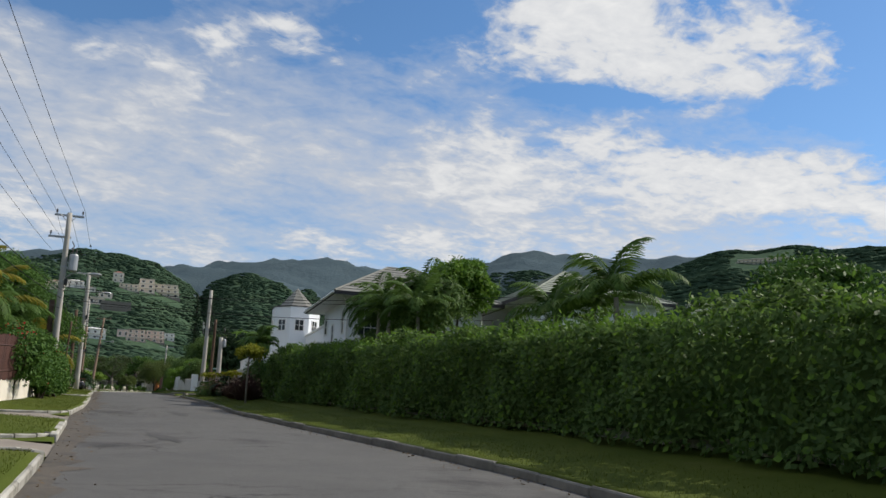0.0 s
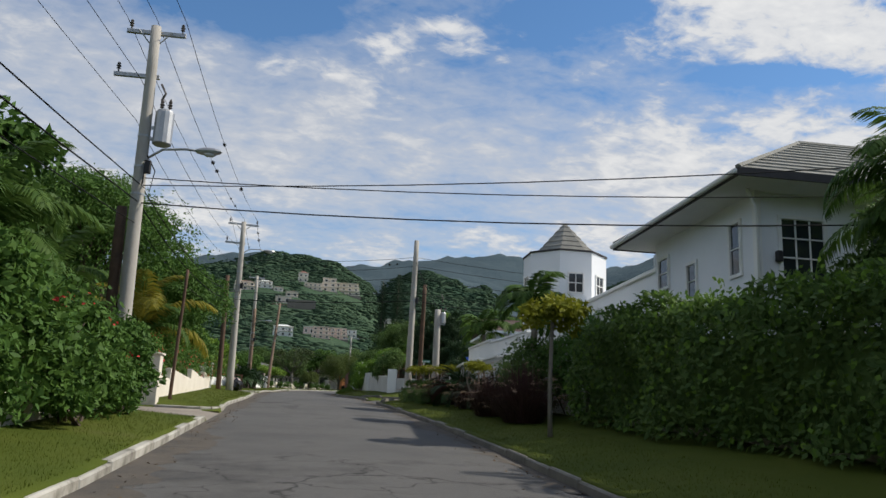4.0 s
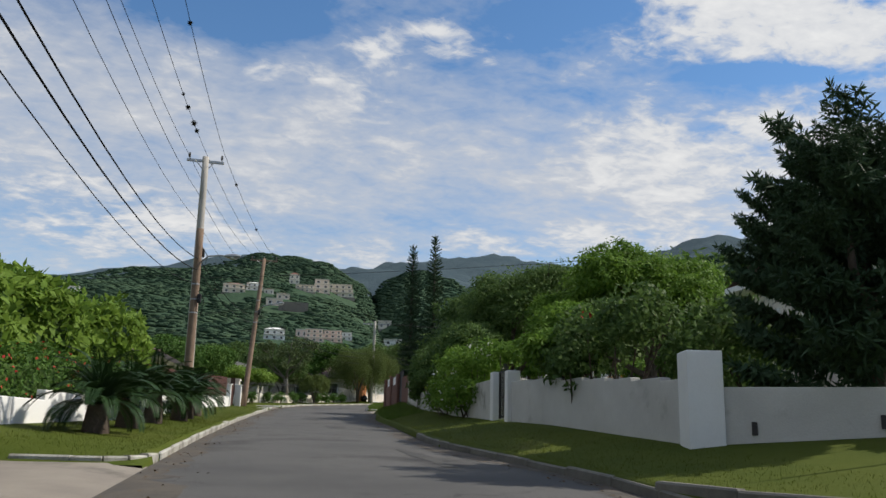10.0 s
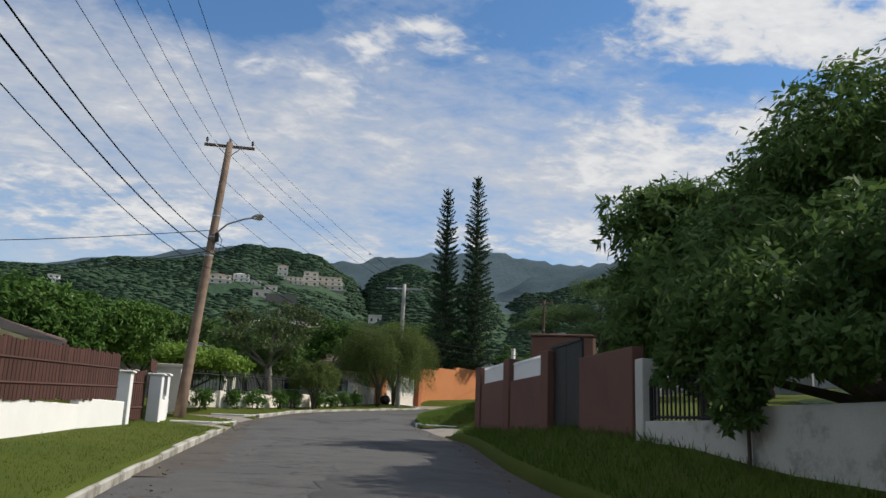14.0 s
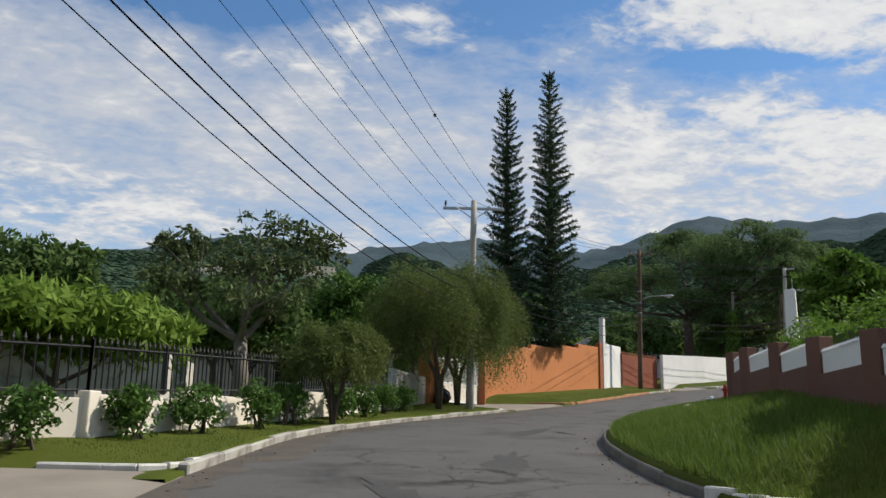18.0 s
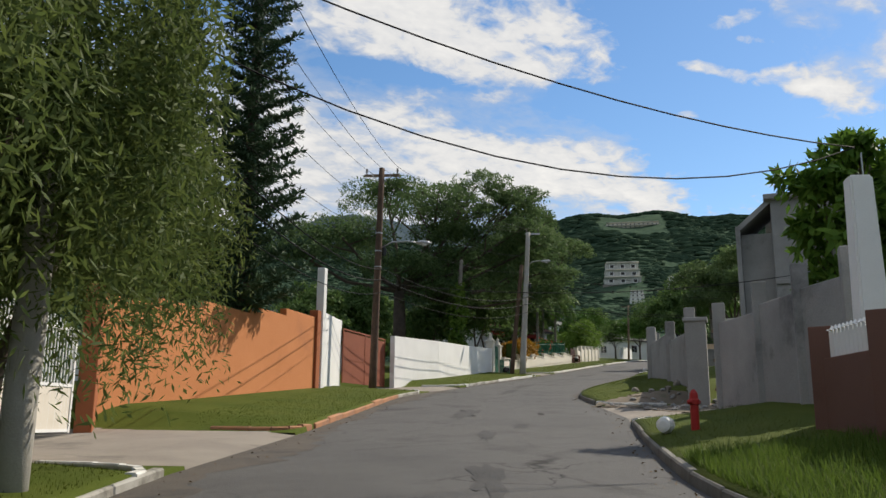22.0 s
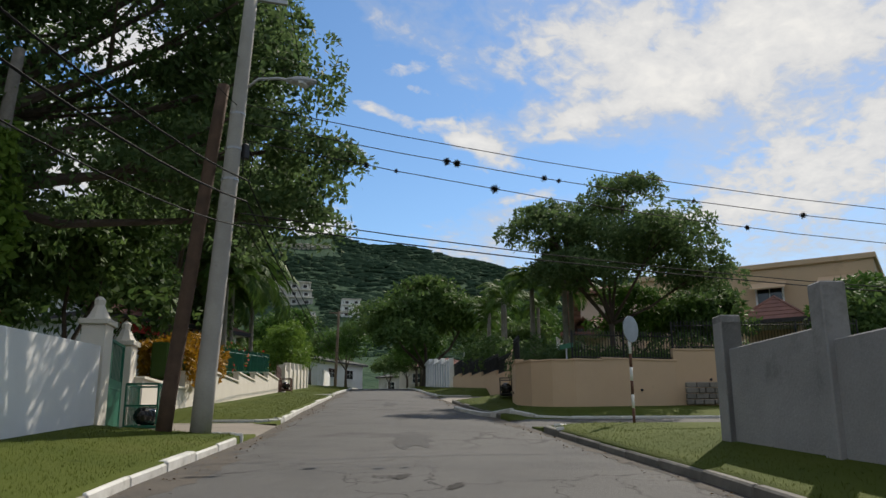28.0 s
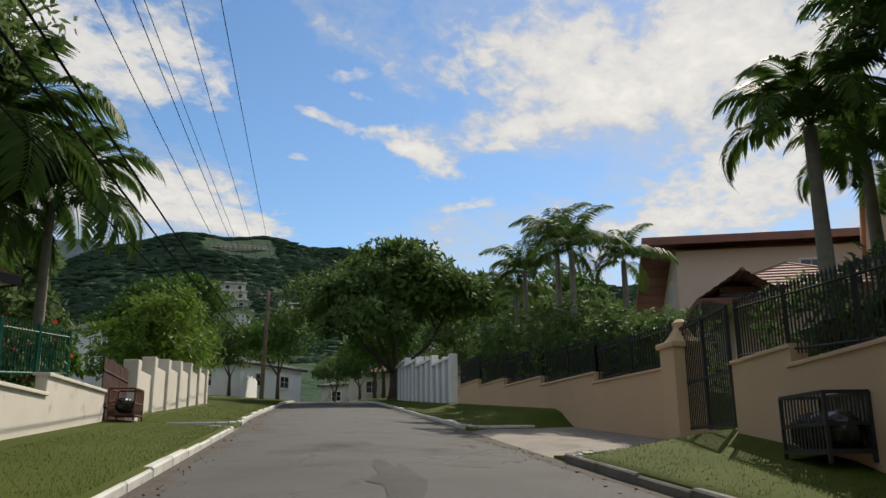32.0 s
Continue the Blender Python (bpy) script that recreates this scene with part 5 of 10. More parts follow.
wall("white_wall", [(23.71, 180.88), (28.55, 184.14), (33.59, 188.10), (37.68, 190.87)], 0, 0.24, M_WHITE, "long high white wall along the bend with stepped top", 5.2, tops=(13.45, 14.25), slope=True)
pillar("gate_pillar", 38.05, 191.34, 0.5, 2.2, M_CREAMW, "cream gate pillar with moulded cap", 0.12, 35, "dome")
pillar("gate_pillar", 40.46, 193.55, 0.5, 2.0, M_CREAMW, "cream gate pillar with moulded cap", 0.12, 35, "dome")
gate("green_gate", (38.05, 191.34), (40.09, 193.08), 1.9, M_GREENM, "green painted iron double gate", (1.0, M_GREENM))
wall("garden_wall", [(40.80, 193.36), (51.0, 200.3), (61.4, 207.7)], 0.85, 0.22, M_CREAMW, "low cream wall stepping uphill below a green fence", 4.4, 0.07)
for _k in range(4):
    _a = (47.2 + 3.1 * _k, 198.05 + 2.15 * _k)
    _b = (_a[0] + 3.05, _a[1] + 2.11)
    rail_fence("green_fence", _a, _b, gz(*_a) + 1.0, gz(*_b) + 1.0, 0.95, M_GREENM, "green iron fence on the low wall", 0.15, 0.014)
wall("cream_wall", [(64.6, 210.2), (70.2, 214.1), (75.9, 218.1)], 1.35, 0.25, M_CREAMW, "cream pillared boundary wall", 2.3, pillar=(0.42, 0.25))
board_fence("board_gate", (61.7, 208.0), (64.2, 209.9), 1.5, 0.05, M_FENCE, "dark brown slatted pedestrian gate", 0.13)
wall("far_white_wall", [(97.4, 234.4), (112, 245)], 1.8, 0.2, M_WHITE, "white wall far up the street", 5)

# right side of the street
wall("hedge_wall", [(11.5, -24.98), (10.2, 7.26), (9.75, 20.95), (8.95, 32.58), (8.3, 48.10)], 1.0, 0.25, M_OLDW, "stained old wall swallowed by the hedge", 6)
wall("retaining_wall", [(8.33, 51.80), (7.51, 63.42), (7.33, 66.64)], 0, 0.3, M_GREYW, "tall sloping grey-white retaining wall", 3.2, 0.1, M_WHITE, tops=(5.95, 6.35))
wall("upper_wall", [(9.33, 48.90), (7.96, 63.35), (7.75, 67.77)], 0, 0.25, M_WHITE, "white terrace parapet above the retaining wall", 5.2, 0.08, tops=(6.75, 7.25))
wall("retaining_wall", [(7.33, 66.64), (7.54, 71.23), (14.34, 70.05)], 0, 0.3, M_GREYW, "grey-white retaining wall at the street corner", 3.2, 0.1, M_WHITE, tops=(6.35, 6.3))
wall("corner_wall", [(12.8, 82.82), (8.85, 83.15)], 0.84, 0.22, M_CORNERW, "stained low white wall by the side street", 4.4)
_w = wall("corner_wall", [(8.85, 83.15), (5.3, 85.4)], 0.84, 0.22, M_CORNERW, "stained low white wall at the corner", 4.4)
# no slots are cut: dark boxes on the face stand for their shade
for _u in (0.33, 0.79):
    _x, _y = 8.85 - 3.55 * _u, 83.15 + 2.25 * _u
    part("weep_slot_shade", box(bmesh.new(), _x - 0.06 - 8.85, _y - 0.094 - 83.15, gz(_x, _y) + 0.22 - gz(8.85, 83.15), 0.09, 0.05, 0.22, math.degrees(math.atan2(2.25, -3.55))), M_FASCIA, _w, "narrow weep slot, its shade put on as a dark box")
wall("corner_wall", [(5.3, 85.33), (4.3, 94.85)], 1.12, 0.22, M_CORNERW, "stained low white wall along the verge", 1.2)
pillar("wall_pier", 8.85, 83.2, 0.62, 1.5, M_WHITE, "square white wall pier", 0.0, -30)
pillar("wall_pier", 5.3, 85.35, 0.62, 1.6, M_WHITE, "square white wall pier", 0.0, -10)
pillar("gate_pillar", 4.28, 95.1, 0.38, 1.42, M_WHITE, "white gate pillar beside a wrought-iron gate", 0.0)
pillar("gate_pillar", 4.15, 96.5, 0.38, 1.42, M_WHITE, "white gate pillar beside a wrought-iron gate", 0.0)
gate("iron_gate", (4.25, 95.35), (4.17, 96.25), 1.35, M_BLACK, "small black wrought-iron garden gate", None, 0.1, 0.25, False)
wall("verge_wall", [(4.12, 96.8), (3.95, 105.5), (3.62, 110.5)], 0, 0.22, M_OLDW, "long stained white wall behind bougainvillea", 5, tops=(7.42, 7.75))
wall("verge_wall", [(3.62, 110.5), (3.45, 113.4)], 0, 0.22, M_OLDW, "low white wall below a black grille", 4, tops=(7.5, 7.55))
rail_fence("iron_grille", (3.62, 110.5), (3.45, 113.4), 7.5, 7.55, 0.6, M_BLACK, "black iron grille on a white wall", 0.13)
pillar("gate_pillar", 3.45, 113.55, 0.3, 1.2, M_OLDW, "stained white end pier", 0.0)

# ---- the right side beyond the verge wall ----


def picket_panel(parent, a, b, z, h=0.42):
    """White pickets between two pillars, each its own piece."""
    d = Vector((b[0] - a[0], b[1] - a[1], 0))
    rz = math.degrees(math.atan2(d.y, d.x))
    n = max(3, int(d.length / 0.13))
    bm = box(bmesh.new(), 0, 0, h / 2, 0.1, 0.03, h, 0, 0.006)
    bmesh.ops.create_cone(bm, cap_ends=True, segments=4, radius1=0.06, radius2=0.004, depth=0.07, matrix=Matrix.Translation((0, 0, h + 0.034)) @ Matrix.Rotation(radians(45), 4, "Z"))
    me = bpy.data.meshes.new("picket")
    bm.to_mesh(me)
    bm.free()
    me.materials.append(M_WHITE)
    o = parent.matrix_basis.translation
    for k in range(n):
        p = Vector((a[0], a[1], z)) + d * ((k + 0.5) / n) - o
        share("picket", me, pose(p.x, p.y, p.z, 0, 0, rz), parent)
    c = Vector((a[0], a[1], z)) + d / 2 - o
    part("backing", box(bmesh.new(), c.x, c.y, c.z + h * 0.45, d.length, 0.02, h * 0.8, rz), M_WHITE, parent)


def brown_wall(pts, body_top, label):
    """Rendered brown wall in bays, each with a pillar and a band of white pickets on top."""
    x0, y0 = pts[0]
    z0 = gz(x0, y0)
    ob = thing("brown_wall", x0, y0, z0, 0, label, "wall", "brown picket walls")
    n = len(pts)
    for k, (a, b) in enumerate(zip(pts, pts[1:])):
        top = body_top[0] + (body_top[1] - body_top[0]) * k / max(1, n - 2)
        low = min(gz(*a), gz(*b)) - 0.4
        d = math.dist(a, b)
        rz = math.degrees(math.atan2(b[1] - a[1], b[0] - a[0]))
        mx, my = (a[0] + b[0]) / 2 - x0, (a[1] + b[1]) / 2 - y0
        part("wall_body", box(bmesh.new(), mx, my, (low + top) / 2 - z0, d, 0.2, top - low, rz, 0.01), M_BROWNW, ob)
        picket_panel(ob, (a[0] + (b[0] - a[0]) * 0.06, a[1] + (b[1] - a[1]) * 0.06), (b[0] - (b[0] - a[0]) * 0.06, b[1] - (b[1] - a[1]) * 0.06), top, 0.42)
    for k, p in enumerate(pts):
        top = body_top[0] + (body_top[1] - body_top[0]) * min(k, n - 2) / max(1, n - 2) + 0.5
        g = gz(*p) - 0.4
        part("pillar", box(bmesh.new(), p[0] - x0, p[1] - y0, (g + top) / 2 - z0, 0.36, 0.36, top - g, 10, 0.012), M_BROWNW, ob)
    return ob


wall("brown_boundary_wall", [(3.42, 113.85), (3.36, 116.35)], 0, 0.22, M_BROWNW, "plain dark brown rendered wall beside the black gate", 3, tops=(8.75, 8.8))
_g = thing("black_gate", 3.36, 116.4, gz(3.36, 117.4), 0, "tall solid black metal gate in the brown wall", "gate")
for _k in (0, 1):
    part("gate_leaf", box(bmesh.new(), -0.01, 0.5 + 1.0 * _k, 0.85, 0.05, 0.98, 1.7, 0, 0.008), M_BLACK, _g)
    part("gate_frame", box(bmesh.new(), -0.03, 0.5 + 1.0 * _k, 1.72, 0.07, 0.99, 0.06), M_BLACK, _g)
brown_wall([(3.32, 118.45), (3.26, 121.7), (3.2, 124.9)], (8.6, 8.68), "dark brown rendered wall with white pickets between pillars")
brown_wall([(3.2, 124.9), (5.4, 125.3)], (8.68, 8.68), "short brown return wall with white pickets beside the driveway")
brown_wall([(5.2, 132.6), (6.4, 135.86), (7.6, 139.05), (8.85, 142.4), (10.15, 146.0), (11.9, 149.9), (13.9, 152.6), (15.2, 154.2)], (9.1, 10.5), "curving dark brown wall with white pickets between pillars")
_bw = brown_wall([(5.2, 132.6), (7.3, 131.6)], (8.98, 8.98), "brown wall front beside the driveway with white pickets")
_s = thing("yellow_sign", 6.45, 131.84, 9.2, 0, "small yellow notice fixed to the white pickets", "sign")
part("board", box(bmesh.new(), 0, -0.03, 0.0, 0.38, 0.015, 0.32, -25, 0.004), M_YELLOW, _s)
_s = thing("number_plate", 6.6, 131.76, 8.78, 0, "small pale number tiles on the brown wall", "sign")
for _k in (0, 1):
    part("tile", box(bmesh.new(), 0.1 * _k, -0.05 * _k - 0.03, 0, 0.09, 0.012, 0.2, -25), M_WHITE, _s)
    part("mark", box(bmesh.new(), 0.1 * _k - 0.005, -0.05 * _k - 0.042, 0, 0.03, 0.006, 0.13, -25), M_BLACK, _s)
_g = thing("black_gate", 7.4, 131.5, gz(7.4, 131.0), -62, "black solid metal gate standing open at the driveway", "gate")
part("gate_leaf", box(bmesh.new(), 1.2, 0, 0.95, 2.4, 0.05, 1.8, 0, 0.008), M_BLACK, _g)
part("gate_frame", box(bmesh.new(), 1.2, 0, 1.88, 2.46, 0.08, 0.06), M_BLACK, _g)
pillar("gate_pillar", 7.35, 131.45, 0.4, 1.75, M_BROWNW, "brown gate pillar", 0.06, -25)


def window(parent, x, y, z, w, h, rz, frame_mat, bars=(1, 1), depth=0.06, glass=None, trim=0.09, sill=True):
    """A framed window with its panes, glazing bars and sill, facing the turn rz."""
    m = pose(x, y, z, 0, 0, rz)
    def at(bm):
        bmesh.ops.transform(bm, matrix=m, verts=bm.verts[:])
        return bm
    bm = bmesh.new()
    for sx, sz, cx, cz in ((w + 2 * trim, trim, 0, h / 2 + trim / 2), (w + 2 * trim, trim, 0, -h / 2 - trim / 2), (trim, h, w / 2 + trim / 2, 0), (trim, h, -w / 2 - trim / 2, 0)):
        box(bm, cx, -depth / 2, cz, sx, depth, sz)
    nx, nz = bars
    win = part("window", at(bm), frame_mat, parent)
    for i in range(nx):
        for j in range(nz):
            bm = bmesh.new()
            box(bm, -w / 2 + w * (i + 0.5) / nx, 0.0, -h / 2 + h * (j + 0.5) / nz, w / nx - 0.03, 0.02, h / nz - 0.03)
            part("pane", at(bm), glass or M_GLASS, win)
    bm = bmesh.new()
    for i in range(1, nx):
        box(bm, -w / 2 + w * i / nx, -0.02, 0, 0.035, 0.04, h)
    for j in range(1, nz):
        box(bm, 0, -0.02, -h / 2 + h * j / nz, w, 0.04, 0.035)
    if nx + nz > 2:
        part("glazing_bar", at(bm), frame_mat, win)
    else:
        bm.free()
    if sill:
        bm = box(bmesh.new(), 0, -depth - 0.03, -h / 2 - trim - 0.03, w + 2 * trim + 0.1, 0.14, 0.06)
        part("sill", at(bm), frame_mat, win)
    return win


# gatehouse behind the brown wall
_h = thing("gatehouse", 9.35, 136.15, gz(9.35, 136.15) - 0.35, -20, "small flat-roofed brown gatehouse with a white-framed window", "house")
part("wall", box(bmesh.new(), 0, 0, 1.35, 2.8, 2.6, 3.9, 0, 0.12), M_BROWNW, _h)
part("parapet", box(bmesh.new(), 0, 0, 3.32, 2.86, 2.66, 0.1, 0, 0.03), M_BROWNW, _h)
window(_h, -0.35, -1.3, 1.75, 0.62, 1.0, 0, M_WHITE, (1, 1), 0.08, trim=0.13, sill=False)

# white pylon
_p = thing("white_pylon", 17.1, 154.4, 9.8, -40, "tall tapering white concrete pylon", "pylon")
bm = bmesh.new()
_lo = [bm.verts.new((sx * 0.27, sy * 0.24, -0.3)) for sx, sy in ((-1, -1), (1, -1), (1, 1), (-1, 1))]
_hi = [bm.verts.new((sx * 0.2, sy * 0.17, 4.05)) for sx, sy in ((-1, -1), (1, -1), (1, 1), (-1, 1))]
for _k in range(4):
    bm.faces.new((_lo[_k], _lo[(_k + 1) % 4], _hi[(_k + 1) % 4], _hi[_k]))
bm.faces.new(_hi)
bmesh.ops.bevel(bm, geom=bm.edges[:], offset=0.04, segments=2, affect="EDGES")
part("shaft", bm, M_WHITE, _p)
part("aerial", tube(bmesh.new(), [(0.1, 0, 4.0), (0.1, 0, 4.5)], 0.015, 5), M_GALV, _p)

# hydrant, drum and bollard in the long grass
_h = thing("fire_hydrant", 15.4, 156.9, 9.28, 0, "red cast-iron fire hydrant post in the grass", "hydrant")
part("barrel", lathe(bmesh.new(), [(0.075, -0.1), (0.075, 0.55), (0.1, 0.56), (0.1, 0.64), (0.08, 0.66), (0.07, 0.76), (0.04, 0.81), (0.015, 0.83)], 14), M_RED, _h)
for _a in (0, 180):
    bm = tube(bmesh.new(), [(0, 0, 0.6), (0.15 * math.cos(radians(_a)), 0.15 * math.sin(radians(_a)), 0.6)], 0.042, 10)
    part("outlet", bm, M_RED, _h)
_d = thing("white_drum", 14.95, 157.2, gz(14.95, 157.2) + 0.16, 20, "small white plastic drum lying on the verge", "drum")
bm = lathe(bmesh.new(), [(0.07, -0.15), (0.13, -0.13), (0.145, 0.0), (0.13, 0.13), (0.07, 0.15)], 14)
bmesh.ops.rotate(bm, matrix=Matrix.Rotation(radians(90), 3, "Y"), verts=bm.verts[:])
part("drum_body", bm, M_WHITE, _d)
part("ring", tube(bmesh.new(), [(0.0, 0.145 * math.cos(a * 0.5236), 0.145 * math.sin(a * 0.5236)) for a in range(13)], 0.012, 5), M_WHITE, _d)
for _x, _y, _r in ((8.0, 145.5, 0.16), (9.6, 148.6, 0.12)):
    _st = thing("verge_stone", _x, _y, gz(_x, _y), 0, "pale stone lying in the long grass", "stone")
    bm = bmesh.new()
    bmesh.ops.create_icosphere(bm, subdivisions=2, radius=_r)
    for v in bm.verts:
        v.co *= 1 + 0.25 * math.sin(v.co.x * 31) * math.cos(v.co.y * 27)
    part("stone_body", bm, M_KERBW, _st)


def grey_wall(pts, tops, label, extra=0.55):
    """Bare concrete wall in bays with taller unfinished pillars."""
    x0, y0 = pts[0]
    z0 = gz(x0, y0)
    ob = thing("unfinished_wall", x0, y0, z0, 0, label, "wall", "unfinished grey walls")
    for k, (a, b) in enumerate(zip(pts, pts[1:])):
        top = tops[k]
        low = min(gz(*a), gz(*b)) - 0.4
        d = math.dist(a, b)
        rz = math.degrees(math.atan2(b[1] - a[1], b[0] - a[0]))
        part("wall_body", box(bmesh.new(), (a[0] + b[0]) / 2 - x0, (a[1] + b[1]) / 2 - y0, (low + top) / 2 - z0, d, 0.16, top - low, rz, 0.02), M_RAW, ob)
    for k, p in enumerate(pts):
        top = tops[min(k, len(tops) - 1)] + extra
        g = gz(*p) - 0.4
        part("pillar", box(bmesh.new(), p[0] - x0, p[1] - y0, (g + top) / 2 - z0, 0.34, 0.34, top - g, 35, 0.02), M_RAW, ob)
    return ob


grey_wall([(30.65, 170.9), (33.2, 173.0), (36.1, 175.4), (38.6, 177.3), (40.8, 179.05)], [12.9, 13.2, 13.5, 13.7], "bare grey concrete wall with unfinished pillars along the verge")
grey_wall([(40.8, 179.05), (43.5, 176.2), (48, 171.0), (54, 164)], [13.6, 13.7, 13.8], "bare grey concrete wall turning into the side street")
grey_wall([(30.6, 170.8), (27.3, 167.1), (24.75, 164.2)], [12.75, 12.4], "bare grey wall curving in to the site entrance", 0.75)
grey_wall([(21.9, 161.0), (20.5, 158.8), (19.3, 157.0), (18.4, 155.4)], [12.15, 12.3, 12.35], "bare grey concrete wall beside the pylon")
pillar("unfinished_gate_pillar", 24.23, 163.58, 0.62, 2.55, M_RAW, "raw concrete gate pillar with a flat cap", 0.12, 35)
_w = thing("hoarding_panel", 24.6, 162.9, gz(24.6, 162.9), -62, "weathered white hoarding sheets across the site entrance", "hoarding")
for _k, (_x, _s, _h, _z) in enumerate(((0.0, 1.0, 1.25, 2.05), (0.05, 1.0, 0.95, 0.85), (1.05, 1.0, 1.3, 1.95), (1.1, 1.0, 1.0, 0.7))):
    part("sheet", box(bmesh.new(), _x + 0.3, 0.02 * (_k % 2), _z, _s, 0.03, _h, 0, 0, (0, 1.5 * (_k - 1.5), 0)), M_OLDW, _w)
for _z in (0.5, 1.4, 2.3):
    part("batten", box(bmesh.new(), 0.8, 0.05, _z, 2.2, 0.05, 0.09), M_WOODP2, _w)
for _k in range(9):
    _r = random.Random(_k)
    _x, _y = 25.2 + _r.uniform(-1.5, 1.8), 165.0 + _r.uniform(-1.8, 1.5)
    _st = thing("rubble_stone", _x, _y, gz(_x, _y) + 0.03, _r.uniform(0, 90), "broken grey rubble at the site entrance", "rubble", "rubble at the site entrance")
    bm = bmesh.new()
    bmesh.ops.create_icosphere(bm, subdivisions=1, radius=_r.uniform(0.06, 0.17))
    for v in bm.verts:
        v.co *= _r.uniform(0.7, 1.2)
    part("stone_body", bm, M_STONE, _st)


def grey_building():
    ob = thing("unfinished_building", 37.65, 169.2, 10.5, 0, "bare grey concrete shell of an unfinished three-storey house", "house")
    # local: u along the street front, from the near corner away from the camera side
    d = Vector((1.35, -2.1, 0)).normalized()
    e = Vector((d.y * -1, d.x, 0))
    rz = math.degrees(math.atan2(d.y, d.x))
    def blk(name, u, v, z, su, sv, sz, mat_=None, bev=0.02):
        c = d * u + e * v
        return part(name, box(bmesh.new(), c.x, c.y, z, su, sv, sz, rz, bev), mat_ or M_RAW, ob)
    # front block and deeper wing
    blk("wall", 1.3, 4.2, 4.6, 2.6, 8.0, 9.9)
    blk("roof_slab", 1.2, 4.1, 9.65, 3.0, 8.4, 0.26)
    blk("wall", 6.9, 4.2, 4.95, 8.6, 8.0, 10.7)
    blk("roof_slab", 7.0, 3.2, 10.4, 8.8, 9.6, 0.26)
    for k in range(9):
        blk("fin", 2.9 + 0.95 * k, -0.45, 7.3, 0.16, 1.0, 6.2)
    bm = bmesh.new()
    c0 = d * 0.1
    slab(bm, [tuple(c0 + e * 0.2 + Vector((0, 0, 9.8))), tuple(c0 + e * 4.2 + Vector((0, 0, 9.8))), tuple(c0 + e * 4.2 - d * 1.7 + Vector((0, 0, 8.3))), tuple(c0 + e * 0.2 - d * 1.7 + Vector((0, 0, 8.3)))], 0.3)
    part("canopy", bm, M_RAW, ob, "slanting raw concrete overhang")
    blk("canopy_wall", -1.55, 2.2, 4.0, 0.22, 4.0, 8.7)
    blk("wall", -0.7, 4.5, 3.9, 1.48, 7.2, 8.3)
    for z in (2.0, 5.5):
        blk("floor_band", 1.3, 0.14, z, 2.6, 0.12, 0.22)


grey_building()
grey_wall([(28.6, 162.0), (31.5, 159.6), (35, 156.5)], [12.6, 12.6], "bare grey wall inside the building site")


# ---- peach wall and the upper junction ----
PEACH = [(60.8, 178.6), (58.4, 182.3), (56.9, 184.4), (54.6, 186.3), (53.7, 187.0), (53.3, 187.6), (53.3, 188.3), (54.0, 189.2), (56.5, 190.6), (60.0, 192.3), (61.9, 193.3)]


def peach_wall(name, pts, tops, label, holes=True):
    x0, y0 = pts[0]
    z0 = gz(x0, y0)
    ob = thing(name, x0, y0, z0, 0, label, "wall")
    total = sum(math.dist(a, b) for a, b in zip(pts, pts[1:]))
    done, bm, cm = 0.0, bmesh.new(), bmesh.new()
    for a, b in zip(pts, pts[1:]):
        d = math.dist(a, b)
        top = tops[pts.index(a)]
        low = min(gz(*a), gz(*b)) - 0.5
        rz = math.degrees(math.atan2(b[1] - a[1], b[0] - a[0]))
        box(bm, (a[0] + b[0]) / 2 - x0, (a[1] + b[1]) / 2 - y0, (low + top) / 2 - z0, d + 0.1, 0.25, top - low, rz)
        box(cm, (a[0] + b[0]) / 2 - x0, (a[1] + b[1]) / 2 - y0, top + 0.03 - z0, d + 0.14, 0.32, 0.06, rz, 0.01)
        nrm = Vector((b[1] - a[1], a[0] - b[0], 0)).normalized()
        # solid dark plugs on the face, the holes' shade put into their colour
        for k in range(int(d / 2.3) if holes else 0):
            u = (k + 0.5) / max(1, int(d / 2.3))
            for sgn in (-1, 1):
                q = Vector((a[0] + (b[0] - a[0]) * u - x0, a[1] + (b[1] - a[1]) * u - y0, top - z0 - 1.05)) + nrm * 0.13 * sgn
                part("weep_hole_shade", tube(bmesh.new(), [q, q + nrm * 0.05 * sgn], 0.05, 8), M_FASCIA, ob)
        done += d
    part("wall_body", bm, M_PEACH, ob)
    part("coping", cm, M_PEACH, ob)
    return ob


peach_wall("peach_wall", PEACH, [15.65, 15.55, 15.15, 15.08, 15.05, 15.05, 15.08, 15.2, 15.45, 15.72], "smooth peach retaining wall curving round the corner")
STEPS = [(66.0, 195.2), (69.0, 197.8), (72.0, 200.4), (74.8, 202.8), (77.4, 205.0), (79.8, 207.0)]
for _k, (_a, _b) in enumerate(zip(STEPS, STEPS[1:])):
    peach_wall("peach_wall", [_a, _b], [16.1 + 0.26 * _k], "peach wall bay stepping up the hill", False)
    rail_fence("black_fence", _a, _b, 16.16 + 0.26 * _k, 16.16 + 0.26 * _k, 0.9, M_BLACK, "black iron fence on the peach wall", 0.13, 0.016)
for _a, _b, _f, _h in ((PEACH[0], PEACH[2], 15.7, 15.6), (PEACH[2], PEACH[4], 15.2, 15.12), (PEACH[7], PEACH[8], 15.12, 15.32), (PEACH[8], PEACH[10], 15.35, 15.8)):
    rail_fence("black_fence", _a, _b, _f, _h, 0.95, M_BLACK, "black iron fence on the peach wall", 0.12, 0.016)


